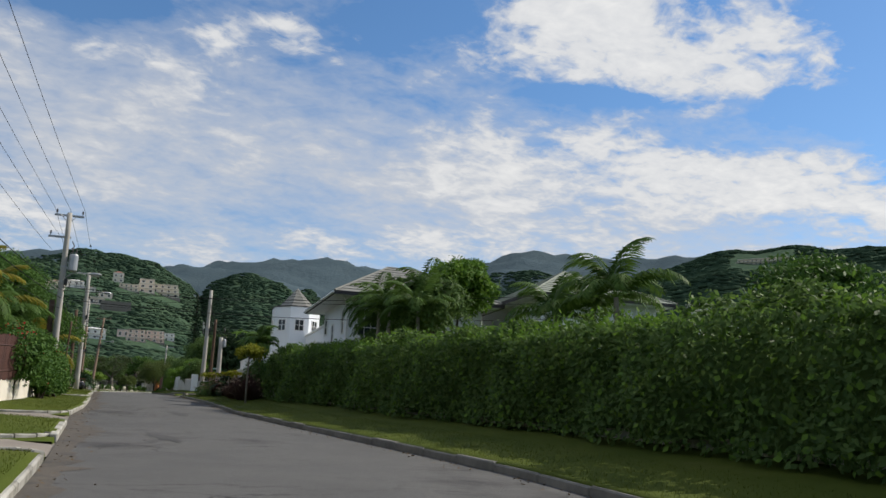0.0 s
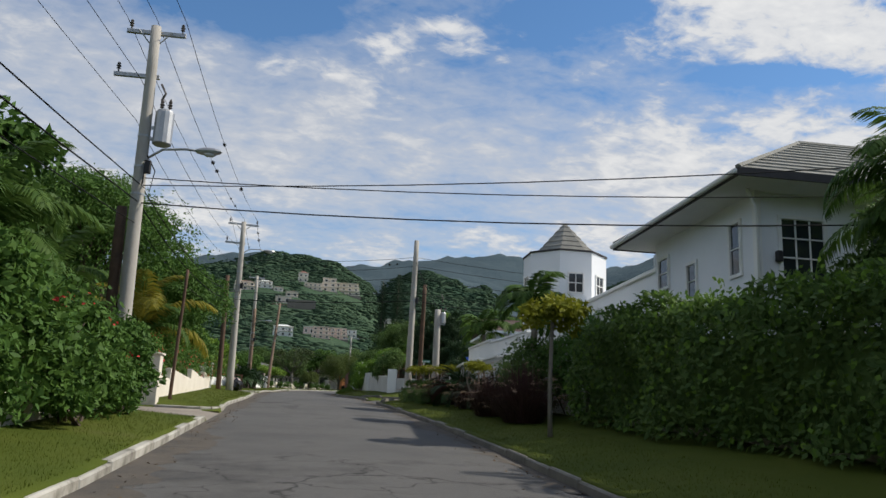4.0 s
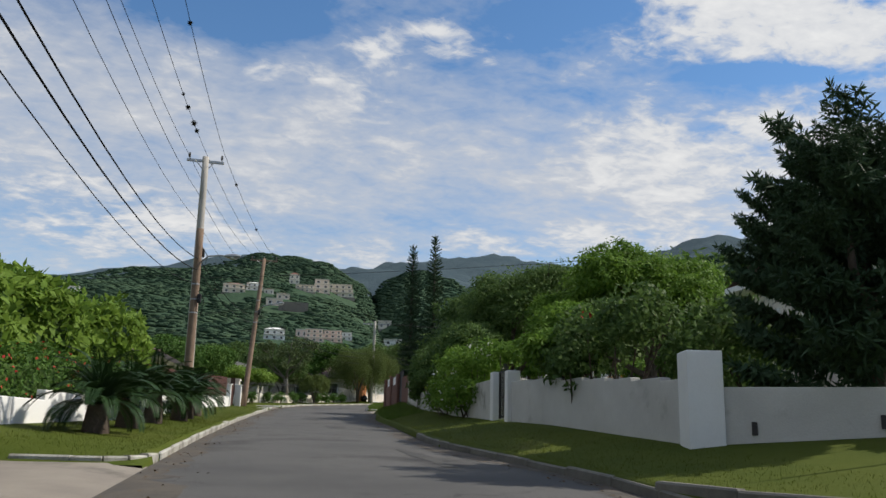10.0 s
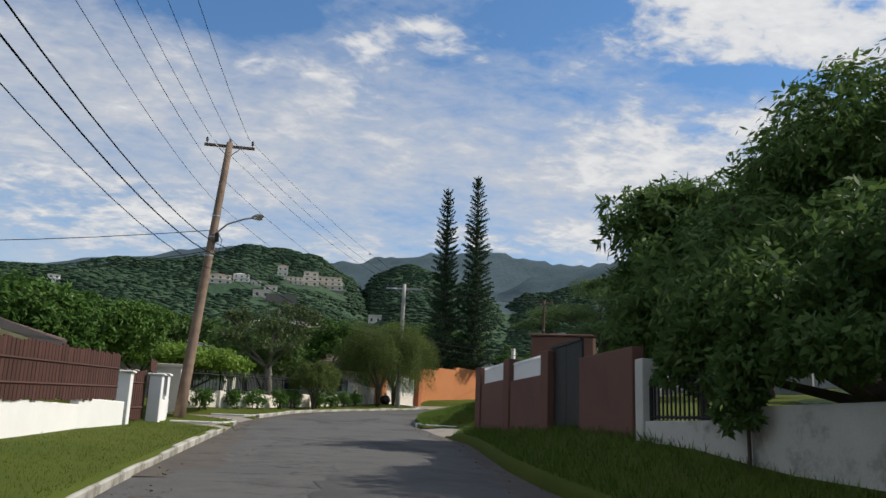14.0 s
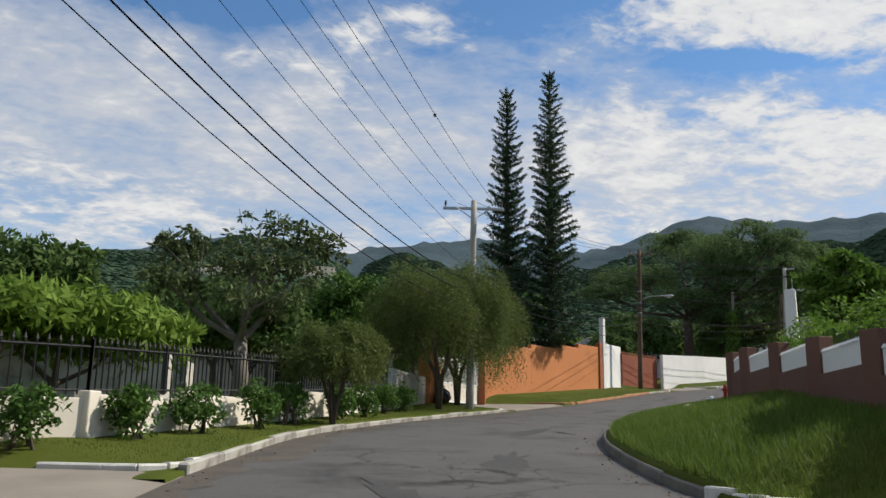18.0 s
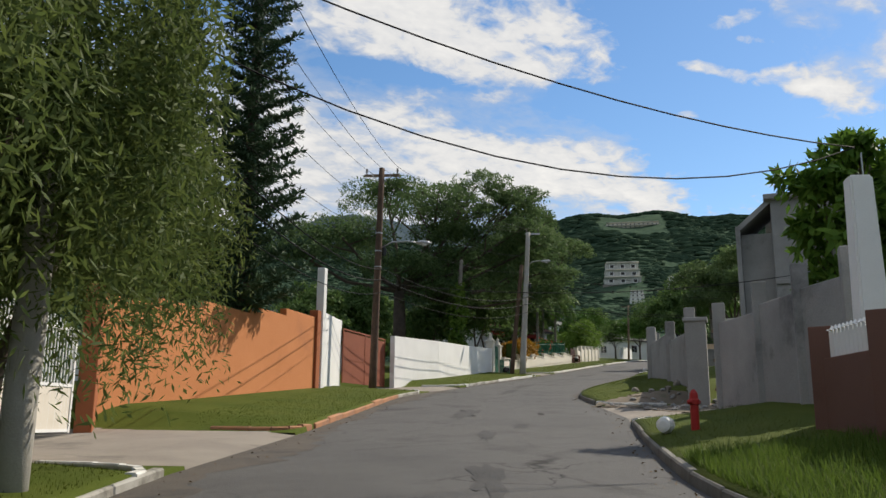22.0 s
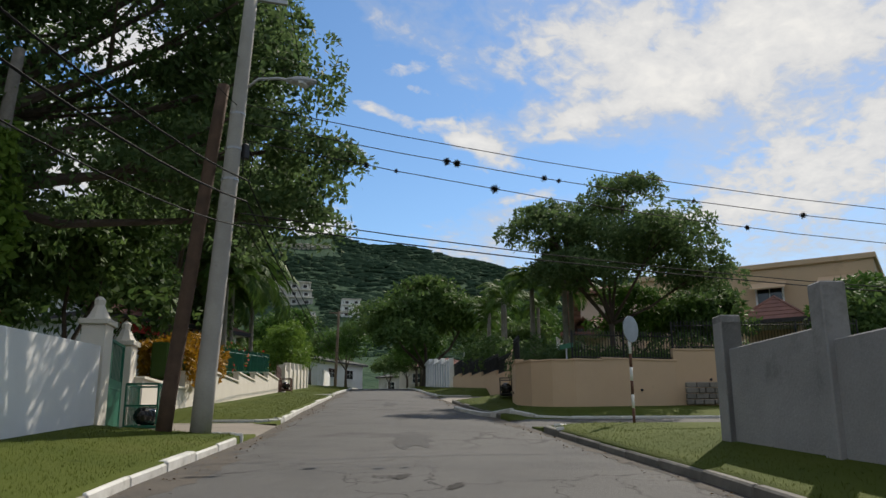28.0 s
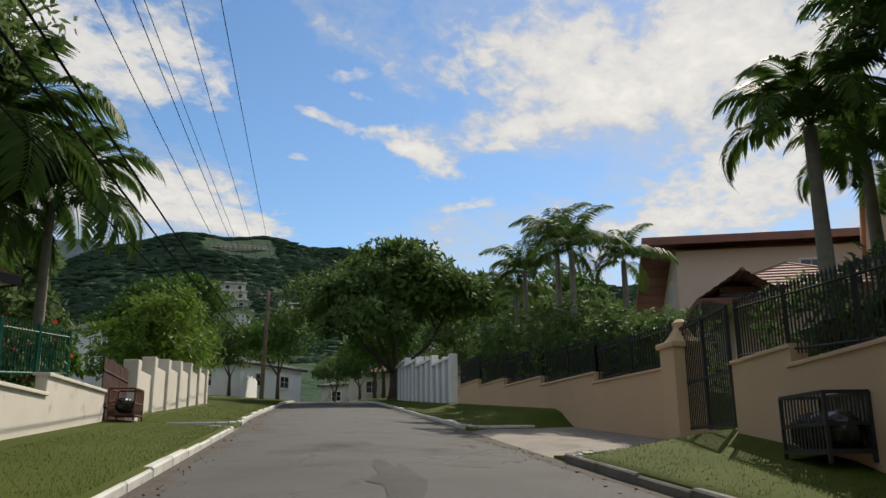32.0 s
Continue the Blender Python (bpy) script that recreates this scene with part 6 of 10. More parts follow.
def stone_strip():
    ob = thing("stone_facing", 56.75, 184.15, gz(56.75, 184.15), 0, "rough stone facing strip along the foot of the peach wall", "stone facing")
    d = (Vector((60.8, 178.6, 0)) - Vector((56.9, 184.4, 0))).normalized()
    n = Vector((-d.y, d.x, 0)) * (1 if d.x < 0 else -1)
    n = Vector((-0.83, -0.55, 0))
    rz = math.degrees(math.atan2(d.y, d.x))
    rnd = random.Random(3)
    for row in range(4):
        u = 0.1
        while u < 6.4:
            w = rnd.uniform(0.22, 0.5)
            c = d * (u + w / 2) + n * 0.16 + Vector((0, 0, 0.12 + 0.2 * row))
            part("stone", box(bmesh.new(), c.x, c.y, c.z, w - 0.03, 0.12 + rnd.uniform(0, 0.05), 0.18, rz, 0.02), M_STONE, ob)
            u += w


stone_strip()
pillar("dome_gate_pillar", 65.0, 194.8, 0.7, 1.95, M_PEACH, "peach gate pillar with a bell-shaped finial", 0.12, 35, "dome")
gate("black_gate", (62.4, 193.5), (64.9, 194.8), 2.05, M_BLACK, "tall black iron driveway gate", None, 0.11, 0.3)


M_PALEBAG = mat("pale plastic bag", (0.5, 0.4, 0.36), (0.4, 0.32, 0.29), 4.0, 0.5, 0.6, 9.0)


def cage_bin(x, y, rz, w, d, h, material, label, bag=None, barred=True):
    ob = thing("rubbish_cage", x, y, gz(x, y), rz, label, "rubbish cage")
    bm = bmesh.new()
    for sx in (-1, 1):
        for sy in (-1, 1):
            box(bm, sx * w / 2, sy * d / 2, h / 2, 0.04, 0.04, h)
    for z in (0.12, h * 0.55, h):
        for sx in (-1, 1):
            box(bm, sx * w / 2, 0, z, 0.035, d, 0.04)
            box(bm, 0, sx * d / 2, z, w, 0.035, 0.04)
    part("frame", bm, material, ob)
    for sy in (-1, 1) if barred else ():
        n = int(w / 0.09)
        bm = bmesh.new()
        for k in range(n):
            box(bm, -w / 2 + w * (k + 0.5) / n, sy * d / 2, h / 2 + 0.06, 0.035, 0.012, h - 0.12)
        part("mesh_side", bm, material, ob)
    part("floor", box(bmesh.new(), 0, 0, 0.14, w, d, 0.03), material, ob)
    for k in range(3 if barred else 1):
        bm = bmesh.new()
        if barred:
            bmesh.ops.create_icosphere(bm, subdivisions=2, radius=min(0.24, w * 0.22), matrix=Matrix.Translation((-w / 3 + k * w / 3, 0, 0.36)))
        else:
            bmesh.ops.create_icosphere(bm, subdivisions=3, radius=0.36, matrix=Matrix.Translation((-0.06, 0, 0.5)) @ Matrix.Diagonal((1.05, 0.75, 0.95, 1)))
            for v in bm.verts:
                v.co += v.normal * 0.03 * math.sin(v.co.x * 19 + v.co.z * 13) * math.cos(v.co.y * 17)
        part("rubbish_bag", bm, bag or M_BAG, ob)
    return ob


cage_bin(58.45, 192.0, 27, 1.2, 0.5, 0.78, M_BLACK, "dark rusty metal rubbish cage against the peach wall")
cage_bin(39.7, 191.6, 35, 0.95, 0.7, 1.05, M_GREENM, "green wire rubbish cage by the gate")
cage_bin(62.3, 207.8, 35, 0.9, 0.6, 0.75, M_RUST, "dark metal rubbish cage on the verge")
cage_bin(-4.7, 78.2, 12, 0.72, 0.5, 0.95, M_RUST, "rusty angle-iron rubbish frame holding a pale sack", M_PALEBAG, False)


def road_sign(x, y, h, rz, kind, label):
    ob = thing("road_sign", x, y, gz(x, y), rz, label, "road sign")
    if kind == "disc":
        n = 7
        for k in range(n):
            part("post_band", tube(bmesh.new(), [(0, 0, -0.2 if k == 0 else h * k / n), (0, 0, h * (k + 1) / n)], 0.035, 10), (M_RUST, M_WHITE)[k % 2], ob)
        bm = bmesh.new()
        bmesh.ops.create_cone(bm, cap_ends=True, segments=24, radius1=0.32, radius2=0.32, depth=0.02, matrix=pose(0, -0.05, h - 0.05, 90, 0, 0))
        part("disc", bm, M_GALV, ob, "grey back of a round metal sign")
    else:
        part("post", tube(bmesh.new(), [(0, 0, -0.2), (0, 0, h)], 0.03, 8), M_GALV, ob)
        part("name_plate", box(bmesh.new(), 0, 0, h + 0.08, 0.85, 0.02, 0.17, 0, 0.005), M_SIGNG, ob)
        for k in range(4):
            part("lettering", box(bmesh.new(), -0.3 + 0.2 * k, -0.013, h + 0.08, 0.13, 0.006, 0.07), M_WHITE, ob)
    return ob


road_sign(46.3, 182.5, 2.25, -15, "disc", "round road sign on a leaning striped post")
road_sign(53.9, 187.3, 2.0, 55, "plate", "green street name plate on a grey post")
road_sign(7.06, 81.8, 1.95, 0, "plate", "green street name plate on a grey post")


def pilaster_wall():
    pts = [(80.6, 207.8), (83.4, 210.2), (86.2, 212.6), (88.9, 214.8), (92.0, 217.2)]
    ob = thing("pilaster_wall", pts[0][0], pts[0][1], gz(*pts[0]), 0, "pale blue-grey wall with tall white pilasters", "wall")
    x0, y0 = pts[0]
    z0 = gz(*pts[0])
    for k, (a, b) in enumerate(zip(pts, pts[1:])):
        top = 18.5 + 0.35 * k
        low = min(gz(*a), gz(*b)) - 0.4
        rz = math.degrees(math.atan2(b[1] - a[1], b[0] - a[0]))
        d = math.dist(a, b)
        part("panel", box(bmesh.new(), (a[0] + b[0]) / 2 - x0, (a[1] + b[1]) / 2 - y0, (low + top) / 2 - z0, d, 0.18, top - low, rz), M_BLUEW, ob)
        for u in (0.0, 0.33, 0.66):
            p = (a[0] + (b[0] - a[0]) * u, a[1] + (b[1] - a[1]) * u)
            part("pilaster", box(bmesh.new(), p[0] - x0, p[1] - y0, (low + top) / 2 - z0 + 0.1, 0.4, 0.34, top - low + 0.2, rz, 0.02), M_WHITE, ob)
        part("coping", box(bmesh.new(), (a[0] + b[0]) / 2 - x0, (a[1] + b[1]) / 2 - y0, top - z0 + 0.05, d, 0.4, 0.12, rz, 0.01), M_WHITE, ob)


M_BLUEW = mat("pale blue wall", (0.42, 0.46, 0.5), (0.36, 0.4, 0.44), 0.8, 0.85, 0.1)
pilaster_wall()

# ---- houses ----


def hip_roof(parent, x0, x1, y0, y1, z, rise, material, ridge="x", courses=9, fascia=None, gable=False):
    """A hipped or gabled roof laid in courses that overlap like shingles, with fascia and soffit."""
    if ridge == "x":
        half, inset = (y1 - y0) / 2, 0.0 if gable else min((y1 - y0) / 2, (x1 - x0) / 2 - 0.05)
    else:
        half, inset = (x1 - x0) / 2, 0.0 if gable else min((x1 - x0) / 2, (y1 - y0) / 2 - 0.05)
    def ring(f):
        a = half * f
        g = inset * f
        if ridge == "x":
            return [(x0 + g, y0 + a), (x1 - g, y0 + a), (x1 - g, y1 - a), (x0 + g, y1 - a)]
        return [(x0 + a, y0 + g), (x1 - a, y0 + g), (x1 - a, y1 - g), (x0 + a, y1 - g)]
    for side in range(4):
        if gable and side in ((1, 3) if ridge == "x" else (0, 2)):
            continue
        bm, last = bmesh.new(), None
        for k in range(courses):
            f0, f1 = k / courses, min(0.999, (k + 1.12) / courses)
            r0, r1 = ring(f0), ring(f1)
            a, b = r0[side], r0[(side + 1) % 4]
            c, d = r1[(side + 1) % 4], r1[side]
            za, zb = z + rise * f0 + 0.06, z + rise * f1 + 0.01
            v = [bm.verts.new((*a, za)), bm.verts.new((*b, za)), bm.verts.new((*c, zb)), bm.verts.new((*d, zb))]
            w = [bm.verts.new((*a, za - 0.06)), bm.verts.new((*b, za - 0.06))]
            if math.dist(c, d) > 0.01:
                bm.faces.new(v)
            else:
                bm.faces.new(v[:3])
            bm.faces.new((w[0], w[1], v[1], v[0]))
            if last:
                bm.faces.new((last[3], last[2], w[1], w[0]))
            last = v
        part("roof_slope", bm, material, parent)
    bm = bmesh.new()
    for a, b in zip(ring(0), ring(0)[1:] + ring(0)[:1]):
        rz = math.degrees(math.atan2(b[1] - a[1], b[0] - a[0]))
        box(bm, (a[0] + b[0]) / 2, (a[1] + b[1]) / 2, z - 0.06, math.dist(a, b) + 0.04, 0.05, 0.2, rz)
    part("fascia", bm, fascia or M_FASCIA, parent)
    part("soffit", box(bmesh.new(), (x0 + x1) / 2, (y0 + y1) / 2, z - 0.1, x1 - x0 - 0.06, y1 - y0 - 0.06, 0.05), M_WHITE, parent)
    bm = bmesh.new()
    top = ring(0.999)
    ends = [((top[0][0] + top[3][0]) / 2, (top[0][1] + top[3][1]) / 2), ((top[1][0] + top[2][0]) / 2, (top[1][1] + top[2][1]) / 2)] if ridge == "x" else [((top[0][0] + top[1][0]) / 2, (top[0][1] + top[1][1]) / 2), ((top[2][0] + top[3][0]) / 2, (top[2][1] + top[3][1]) / 2)]
    tube(bm, [(*ends[0], z + rise), (*ends[1], z + rise)], 0.09, 6)
    if not gable:
        order = (0, 3, 1, 2) if ridge == "x" else (0, 1, 2, 3)
        for k, i in enumerate(order):
            e = ends[0] if k < 2 else ends[1]
            tube(bm, [(*ring(0)[i], z + 0.05), (*e, z + rise)], 0.08, 5)
    part("ridge_cap", bm, material, parent)


def white_house():
    ob = thing("white_house", 0, 0, 0, 0, "two-storey white house with a grey shingle hip roof", "house")
    part("wall", box(bmesh.new(), 15.2, 49.1, 6.2, 8.4, 6.4, 6.5, 0, 0.02), M_HOUSEW, ob)
    hip_roof(ob, 9.9, 20.4, 44.7, 53.2, 9.48, 2.55, M_ROOFG, "x", 11)
    # front facing down the street
    window(ob, 12.2, 45.9, 7.95, 1.15, 1.5, 0, M_WHITE, (3, 3))
    window(ob, 14.6, 45.9, 7.95, 1.15, 1.5, 0, M_WHITE, (3, 3))
    window(ob, 12.2, 45.9, 5.0, 1.15, 1.4, 0, M_WHITE, (3, 2))
    # side towards the road
    for y, z, w, h in ((47.0, 8.1, 0.5, 1.35), (49.6, 7.7, 0.55, 1.0), (51.6, 8.3, 0.7, 0.9)):
        window(ob, 11.0, y, z, w, h, -90, M_WHITE, (1, 2), sill=False)
    part("corner_board", box(bmesh.new(), 10.98, 45.88, 6.2, 0.16, 0.16, 6.4), M_WHITE, ob)
    part("downpipe", tube(bmesh.new(), [(10.6, 45.6, 9.3), (10.95, 45.8, 8.9), (10.95, 45.8, 3.2)], 0.05, 7), M_WHITE, ob)
    part("gutter", tube(bmesh.new(), [(9.82, 44.7, 9.42), (9.82, 53.2, 9.42)], 0.07, 6), M_WHITE, ob)
    part("wall_lamp", box(bmesh.new(), 11.5, 45.8, 7.7, 0.16, 0.16, 0.28, 0, 0.03), M_BLACK, ob)
    # link wing with an oval window
    part("wing", box(bmesh.new(), 14.6, 56.6, 5.6, 6.4, 8.4, 6.2, 0, 0.02), M_HOUSEW, ob)
    part("wing_parapet", box(bmesh.new(), 14.6, 56.6, 8.75, 6.6, 8.6, 0.14, 0, 0.02), M_WHITE, ob)
    hip_roof(ob, 12.6, 16.4, 54.0, 57.6, 8.85, 1.3, M_ROOFG, "y", 6)
    bm = bmesh.new()
    bmesh.ops.create_cone(bm, cap_ends=True, segments=28, radius1=1, radius2=1, depth=0.12, matrix=pose(11.38, 56.5, 7.1, 0, 90, 0) @ Matrix.Diagonal((0.66, 0.36, 1, 1)))
    oval = part("oval_window", bm, M_WHITE, ob)
    bm = bmesh.new()
    bmesh.ops.create_cone(bm, cap_ends=True, segments=28, radius1=1, radius2=1, depth=0.06, matrix=pose(11.31, 56.5, 7.1, 0, 90, 0) @ Matrix.Diagonal((0.56, 0.28, 1, 1)))
    part("pane", bm, M_GLASS, oval)
    bm = box(bmesh.new(), 11.27, 56.5, 7.1, 0.04, 0.03, 1.12)
    box(bm, 11.27, 56.5, 7.1, 0.04, 0.56, 0.03)
    part("glazing_bar", bm, M_WHITE, oval)
    # octagonal turret
    cx, cy, r = 10.85, 62.2, 1.84
    oct_ = [(cx + r * math.cos(radians(22.5 + 45 * k)), cy + r * math.sin(radians(22.5 + 45 * k))) for k in range(8)]
    part("turret", prism(bmesh.new(), oct_, 3.6, 10.95), M_HOUSEW, ob)
    rim = [(cx + (x - cx) * 1.03, cy + (y - cy) * 1.03) for x, y in oct_]
    part("turret_rim", prism(bmesh.new(), rim, 10.93, 11.0), M_FASCIA, ob, "dark metal edge round the turret top")
    for k in range(8):
        bm = bmesh.new()
        a0, a1 = radians(22.5 + 45 * k), radians(67.5 + 45 * k)
        for c in range(6):
            f0, f1 = c / 6, min(0.999, (c + 1.15) / 6)
            q = [(cx + 1.45 * (1 - f) * math.cos(a), cy + 1.45 * (1 - f) * math.sin(a), 11.0 + 1.6 * f + lift) for f, a, lift in ((f0, a0, 0.06), (f0, a1, 0.06), (f1, a1, 0.01), (f1, a0, 0.01))]
            v = [bm.verts.new(p) for p in q]
            bm.faces.new(v)
            w = [bm.verts.new((p[0], p[1], p[2] - 0.06)) for p in q[:2]]
            bm.faces.new((w[0], w[1], v[1], v[0]))
        part("turret_roof", bm, M_ROOFG, ob)
    for k in (4, 5, 6, 7):
        a = 45 * k - 0
        window(ob, cx + 1.7 * math.cos(radians(a)), cy + 1.7 * math.sin(radians(a)), 9.55, 0.62, 0.8, a + 90, M_WHITE, (2, 2), trim=0.05, sill=False)
        window(ob, cx + 1.7 * math.cos(radians(a)), cy + 1.7 * math.sin(radians(a)), 6.6, 0.5, 0.7, a + 90, M_WHITE, (2, 2), trim=0.05, sill=False)
    u = thing("air_conditioner", 12.0, 53.75, 8.83, 0, "grey air conditioning unit on the wing roof", "air conditioner")
    part("casing", box(bmesh.new(), 0, 0, 0.3, 0.8, 0.35, 0.6, 0, 0.02), M_GALV, u)
    part("grille", lathe(bmesh.new(), [(0.22, 0.0), (0.22, 0.02)], 16, 0, 0), M_FASCIA, u)


white_house()


def plain_house(x0, x1, y0, y1, z0, eave, rise, wall_mat, roof_mat, label, ridge="x", over=0.6, gable=False, windows=(), turn=0.0, fascia=None, courses=9):
    """windows: (side, along, height, width, tall), side s, n, w or e."""
    cx, cy = (x0 + x1) / 2, (y0 + y1) / 2
    ob = thing("house", cx, cy, 0, turn, label, "house", "houses along the street")
    hx, hy = (x1 - x0) / 2, (y1 - y0) / 2
    part("wall", box(bmesh.new(), 0, 0, (z0 - 0.5 + eave) / 2, 2 * hx, 2 * hy, eave - z0 + 0.5), wall_mat, ob)
    hip_roof(ob, -hx - over, hx + over, -hy - over, hy + over, eave, rise, roof_mat, ridge, courses, fascia, gable)
    if gable:
        for sg in (-1, 1):
            bm = bmesh.new()
            if ridge == "x":
                q = [(sg * hx, -hy, eave - 0.1), (sg * hx, hy, eave - 0.1), (sg * hx, 0, eave + rise * hy / (hy + over))]
                w = [(c[0] - sg * 0.2, c[1], c[2]) for c in q]
            else:
                q = [(-hx, sg * hy, eave - 0.1), (hx, sg * hy, eave - 0.1), (0, sg * hy, eave + rise * hx / (hx + over))]
                w = [(c[0], c[1] - sg * 0.2, c[2]) for c in q]
            a = [bm.verts.new(c) for c in q]
            b = [bm.verts.new(c) for c in w]
            bm.faces.new(a)
            bm.faces.new(b[::-1])
            for k in range(3):
                bm.faces.new((a[k], b[k], b[(k + 1) % 3], a[(k + 1) % 3]))
            bmesh.ops.recalc_face_normals(bm, faces=bm.faces[:])
            part("gable", bm, wall_mat, ob)
    for side, u, z, w, h in windows:
        px, py, rz = {"s": (u, -hy, 0), "n": (u, hy, 180), "w": (-hx, u, -90), "e": (hx, u, 90)}[side]
        window(ob, px, py, z, w, h, rz, M_WHITE, (2, 2) if w > 0.7 else (1, 2))
    return ob


M_ROOFS = mat("sage shingle", (0.27, 0.29, 0.24), (0.2, 0.22, 0.18), 2.0, 0.9, 0.4, 20.0, vary=0.2)
plain_house(21.2, 29.0, 41.5, 50.0, 3.0, 9.7, 2.5, M_HOUSEW, M_ROOFS, "white house with a pale green-grey shingle roof beyond the hedge", "x", 0.9, courses=12)
plain_house(21.5, 27.0, 52.0, 60.0, 3.0, 8.6, 2.2, M_HOUSEW, M_ROOFS, "white wing with a green-grey shingle roof", "y", 0.8, courses=12)


def tarp_house():
    ob = plain_house(13.9, 24.5, 91.3, 98.5, 6.0, 11.15, 1.45, M_CREAMW, M_ROOFB, "cream two-storey house with brown tiles and a blue tarpaulin", "x", 0.7, True,
                     (("w", 2.4, 9.4, 0.7, 1.4),), 0, M_WHITE)
    # louvred window, wide dark window and tall dark door on the front
    for x, z, w, h, bars in ((14.55, 10.4, 0.6, 0.8, (1, 9)), (16.15, 10.65, 1.25, 0.5, (2, 1)), (17.5, 10.1, 0.7, 1.5, (1, 1)), (20.6, 10.3, 1.2, 1.0, (2, 1)), (22.9, 10.3, 1.0, 1.0, (2, 1))):
        window(ob, x - 19.2, -3.6, z, w, h, 0, M_WHITE, bars, 0.05, trim=0.06, sill=False)
    cx, cy = 19.2, 94.9
    bm = bmesh.new()
    a = [Vector((12.55 - cx, 99.0 - cy, 8.75)), Vector((12.55 - cx, 94.5 - cy, 8.85)), Vector((10.4 - cx, 94.3 - cy, 7.85)), Vector((10.5 - cx, 98.8 - cy, 7.75))]
    n = 8
    g = [[a[0].lerp(a[1], i / n).lerp(a[3].lerp(a[2], i / n), j / n) - Vector((0, 0, 0.22 * math.sin(math.pi * i / n) * math.sin(math.pi * j / n) + 0.03 * math.sin(3 * i + 2 * j))) for i in range(n + 1)] for j in range(n + 1)]
    vs = [[bm.verts.new(p) for p in row] for row in g]
    for j in range(n):
        for i in range(n):
            bm.faces.new((vs[j][i], vs[j][i + 1], vs[j + 1][i + 1], vs[j + 1][i]))
    bmesh.ops.solidify(bm, geom=bm.faces[:], thickness=0.02)
    part("tarpaulin", bm, M_TARP, ob, "sagging bright blue tarpaulin awning")
    for y in (94.4, 98.8):
        part("awning_post", tube(bmesh.new(), [(10.45 - cx, y - cy, 5.6), (10.45 - cx, y - cy, 7.85)], 0.04, 6), M_GALV, ob)
    bm = bmesh.new()
    rows = [[Vector((11.4 - cx + 8.6 * i / 12, 91.0 - 2.5 * j / 4 - cy, 9.0 - 0.75 * j / 4 - 0.14 * math.sin(math.pi * ((i % 4) / 4)) * (j / 4))) for i in range(13)] for j in range(5)]
    vs = [[bm.verts.new(p) for p in row] for row in rows]
    for j in range(4):
        for i in range(12):
            bm.faces.new((vs[j][i], vs[j][i + 1], vs[j + 1][i + 1], vs[j + 1][i]))
    bmesh.ops.solidify(bm, geom=bm.faces[:], thickness=0.02)
    part("tarpaulin", bm, M_TARP, ob, "bright blue tarpaulin awning along the house")
    for x in (11.5, 15.7, 19.9):
        part("awning_post", tube(bmesh.new(), [(x - cx, 88.55 - cy, 5.6), (x - cx, 88.55 - cy, 8.25)], 0.04, 6), M_GALV, ob)
    # plain black slab behind the corner wall
    part("black_panel", box(bmesh.new(), 11.2 - cx, 86.6 - cy, 6.2, 0.1, 4.5, 1.1), M_BLACK, ob)


tarp_house()
plain_house(-19.5, -9.6, 113.0, 124.0, 6.5, 9.25, 1.6, M_CREAMW, M_ROOFB, "low house with a dark shingle roof behind the brown fence", "y", 0.9, False, (("e", 0, 8.2, 1.4, 1.1),))
_c = thing("chimney_stack", -12.2, 135.6, gz(-12.2, 135.6), 0, "white chimney stack rising over the trees", "chimney")
part("shaft", box(bmesh.new(), 0, 0, 1.8, 0.9, 0.7, 4.4, 0, 0.02), M_CREAMW, _c)
part("cap", box(bmesh.new(), 0, 0, 4.05, 1.1, 0.9, 0.16, 0, 0.02), M_CREAMW, _c)
plain_house(-9.0, 3.0, 172.0, 180.0, 9.0, 12.3, 1.9, M_CREAMW, M_ROOFB, "cream house behind the garden trees", "x", 0.7, False, (("s", 0, 11, 1.4, 1.2), ("s", 3.5, 11, 1.4, 1.2)))
plain_house(-14.0, -7.0, 154.0, 163.0, 8.6, 11.4, 1.5, M_OLDW, M_ROOFG, "grey house half hidden behind the garden trees", "y", 0.6, False, (("e", 0, 10.3, 1.4, 1.2),))
plain_house(22.0, 31.0, 196.0, 204.0, 11.5, 14.6, 2.4, M_WHITE, M_ROOFG, "white gabled house behind the white wall", "y", 0.5, True, (("s", -2, 13.4, 1.0, 1.2), ("s", 2, 13.4, 1.0, 1.2)))
plain_house(12.0, 20.0, 186.0, 194.0, 10.5, 13.6, 2.0, M_WHITE, M_ROOFG, "pale house behind the brown-red gate", "y", 0.5, True, (("s", 0, 12.6, 1.2, 1.1),))
_l = plain_house(49.5, 58.0, 207.5, 215.0, 14.5, 18.0, 1.5, M_WHITE, M_ROOFR, "white house with red window awnings behind the green fence", "x", 0.5, True, (("s", -2, 16.9, 1.3, 1.1), ("s", 2, 16.9, 1.3, 1.1)))
for _x in (-2, 2):
    bm = slab(bmesh.new(), [(_x - 0.95, -3.75, 17.75), (_x + 0.95, -3.75, 17.75), (_x + 0.95, -4.65, 17.25), (_x - 0.95, -4.65, 17.25)], 0.05)
    part("awning", bm, M_RED, _l, "red sloping window awning")


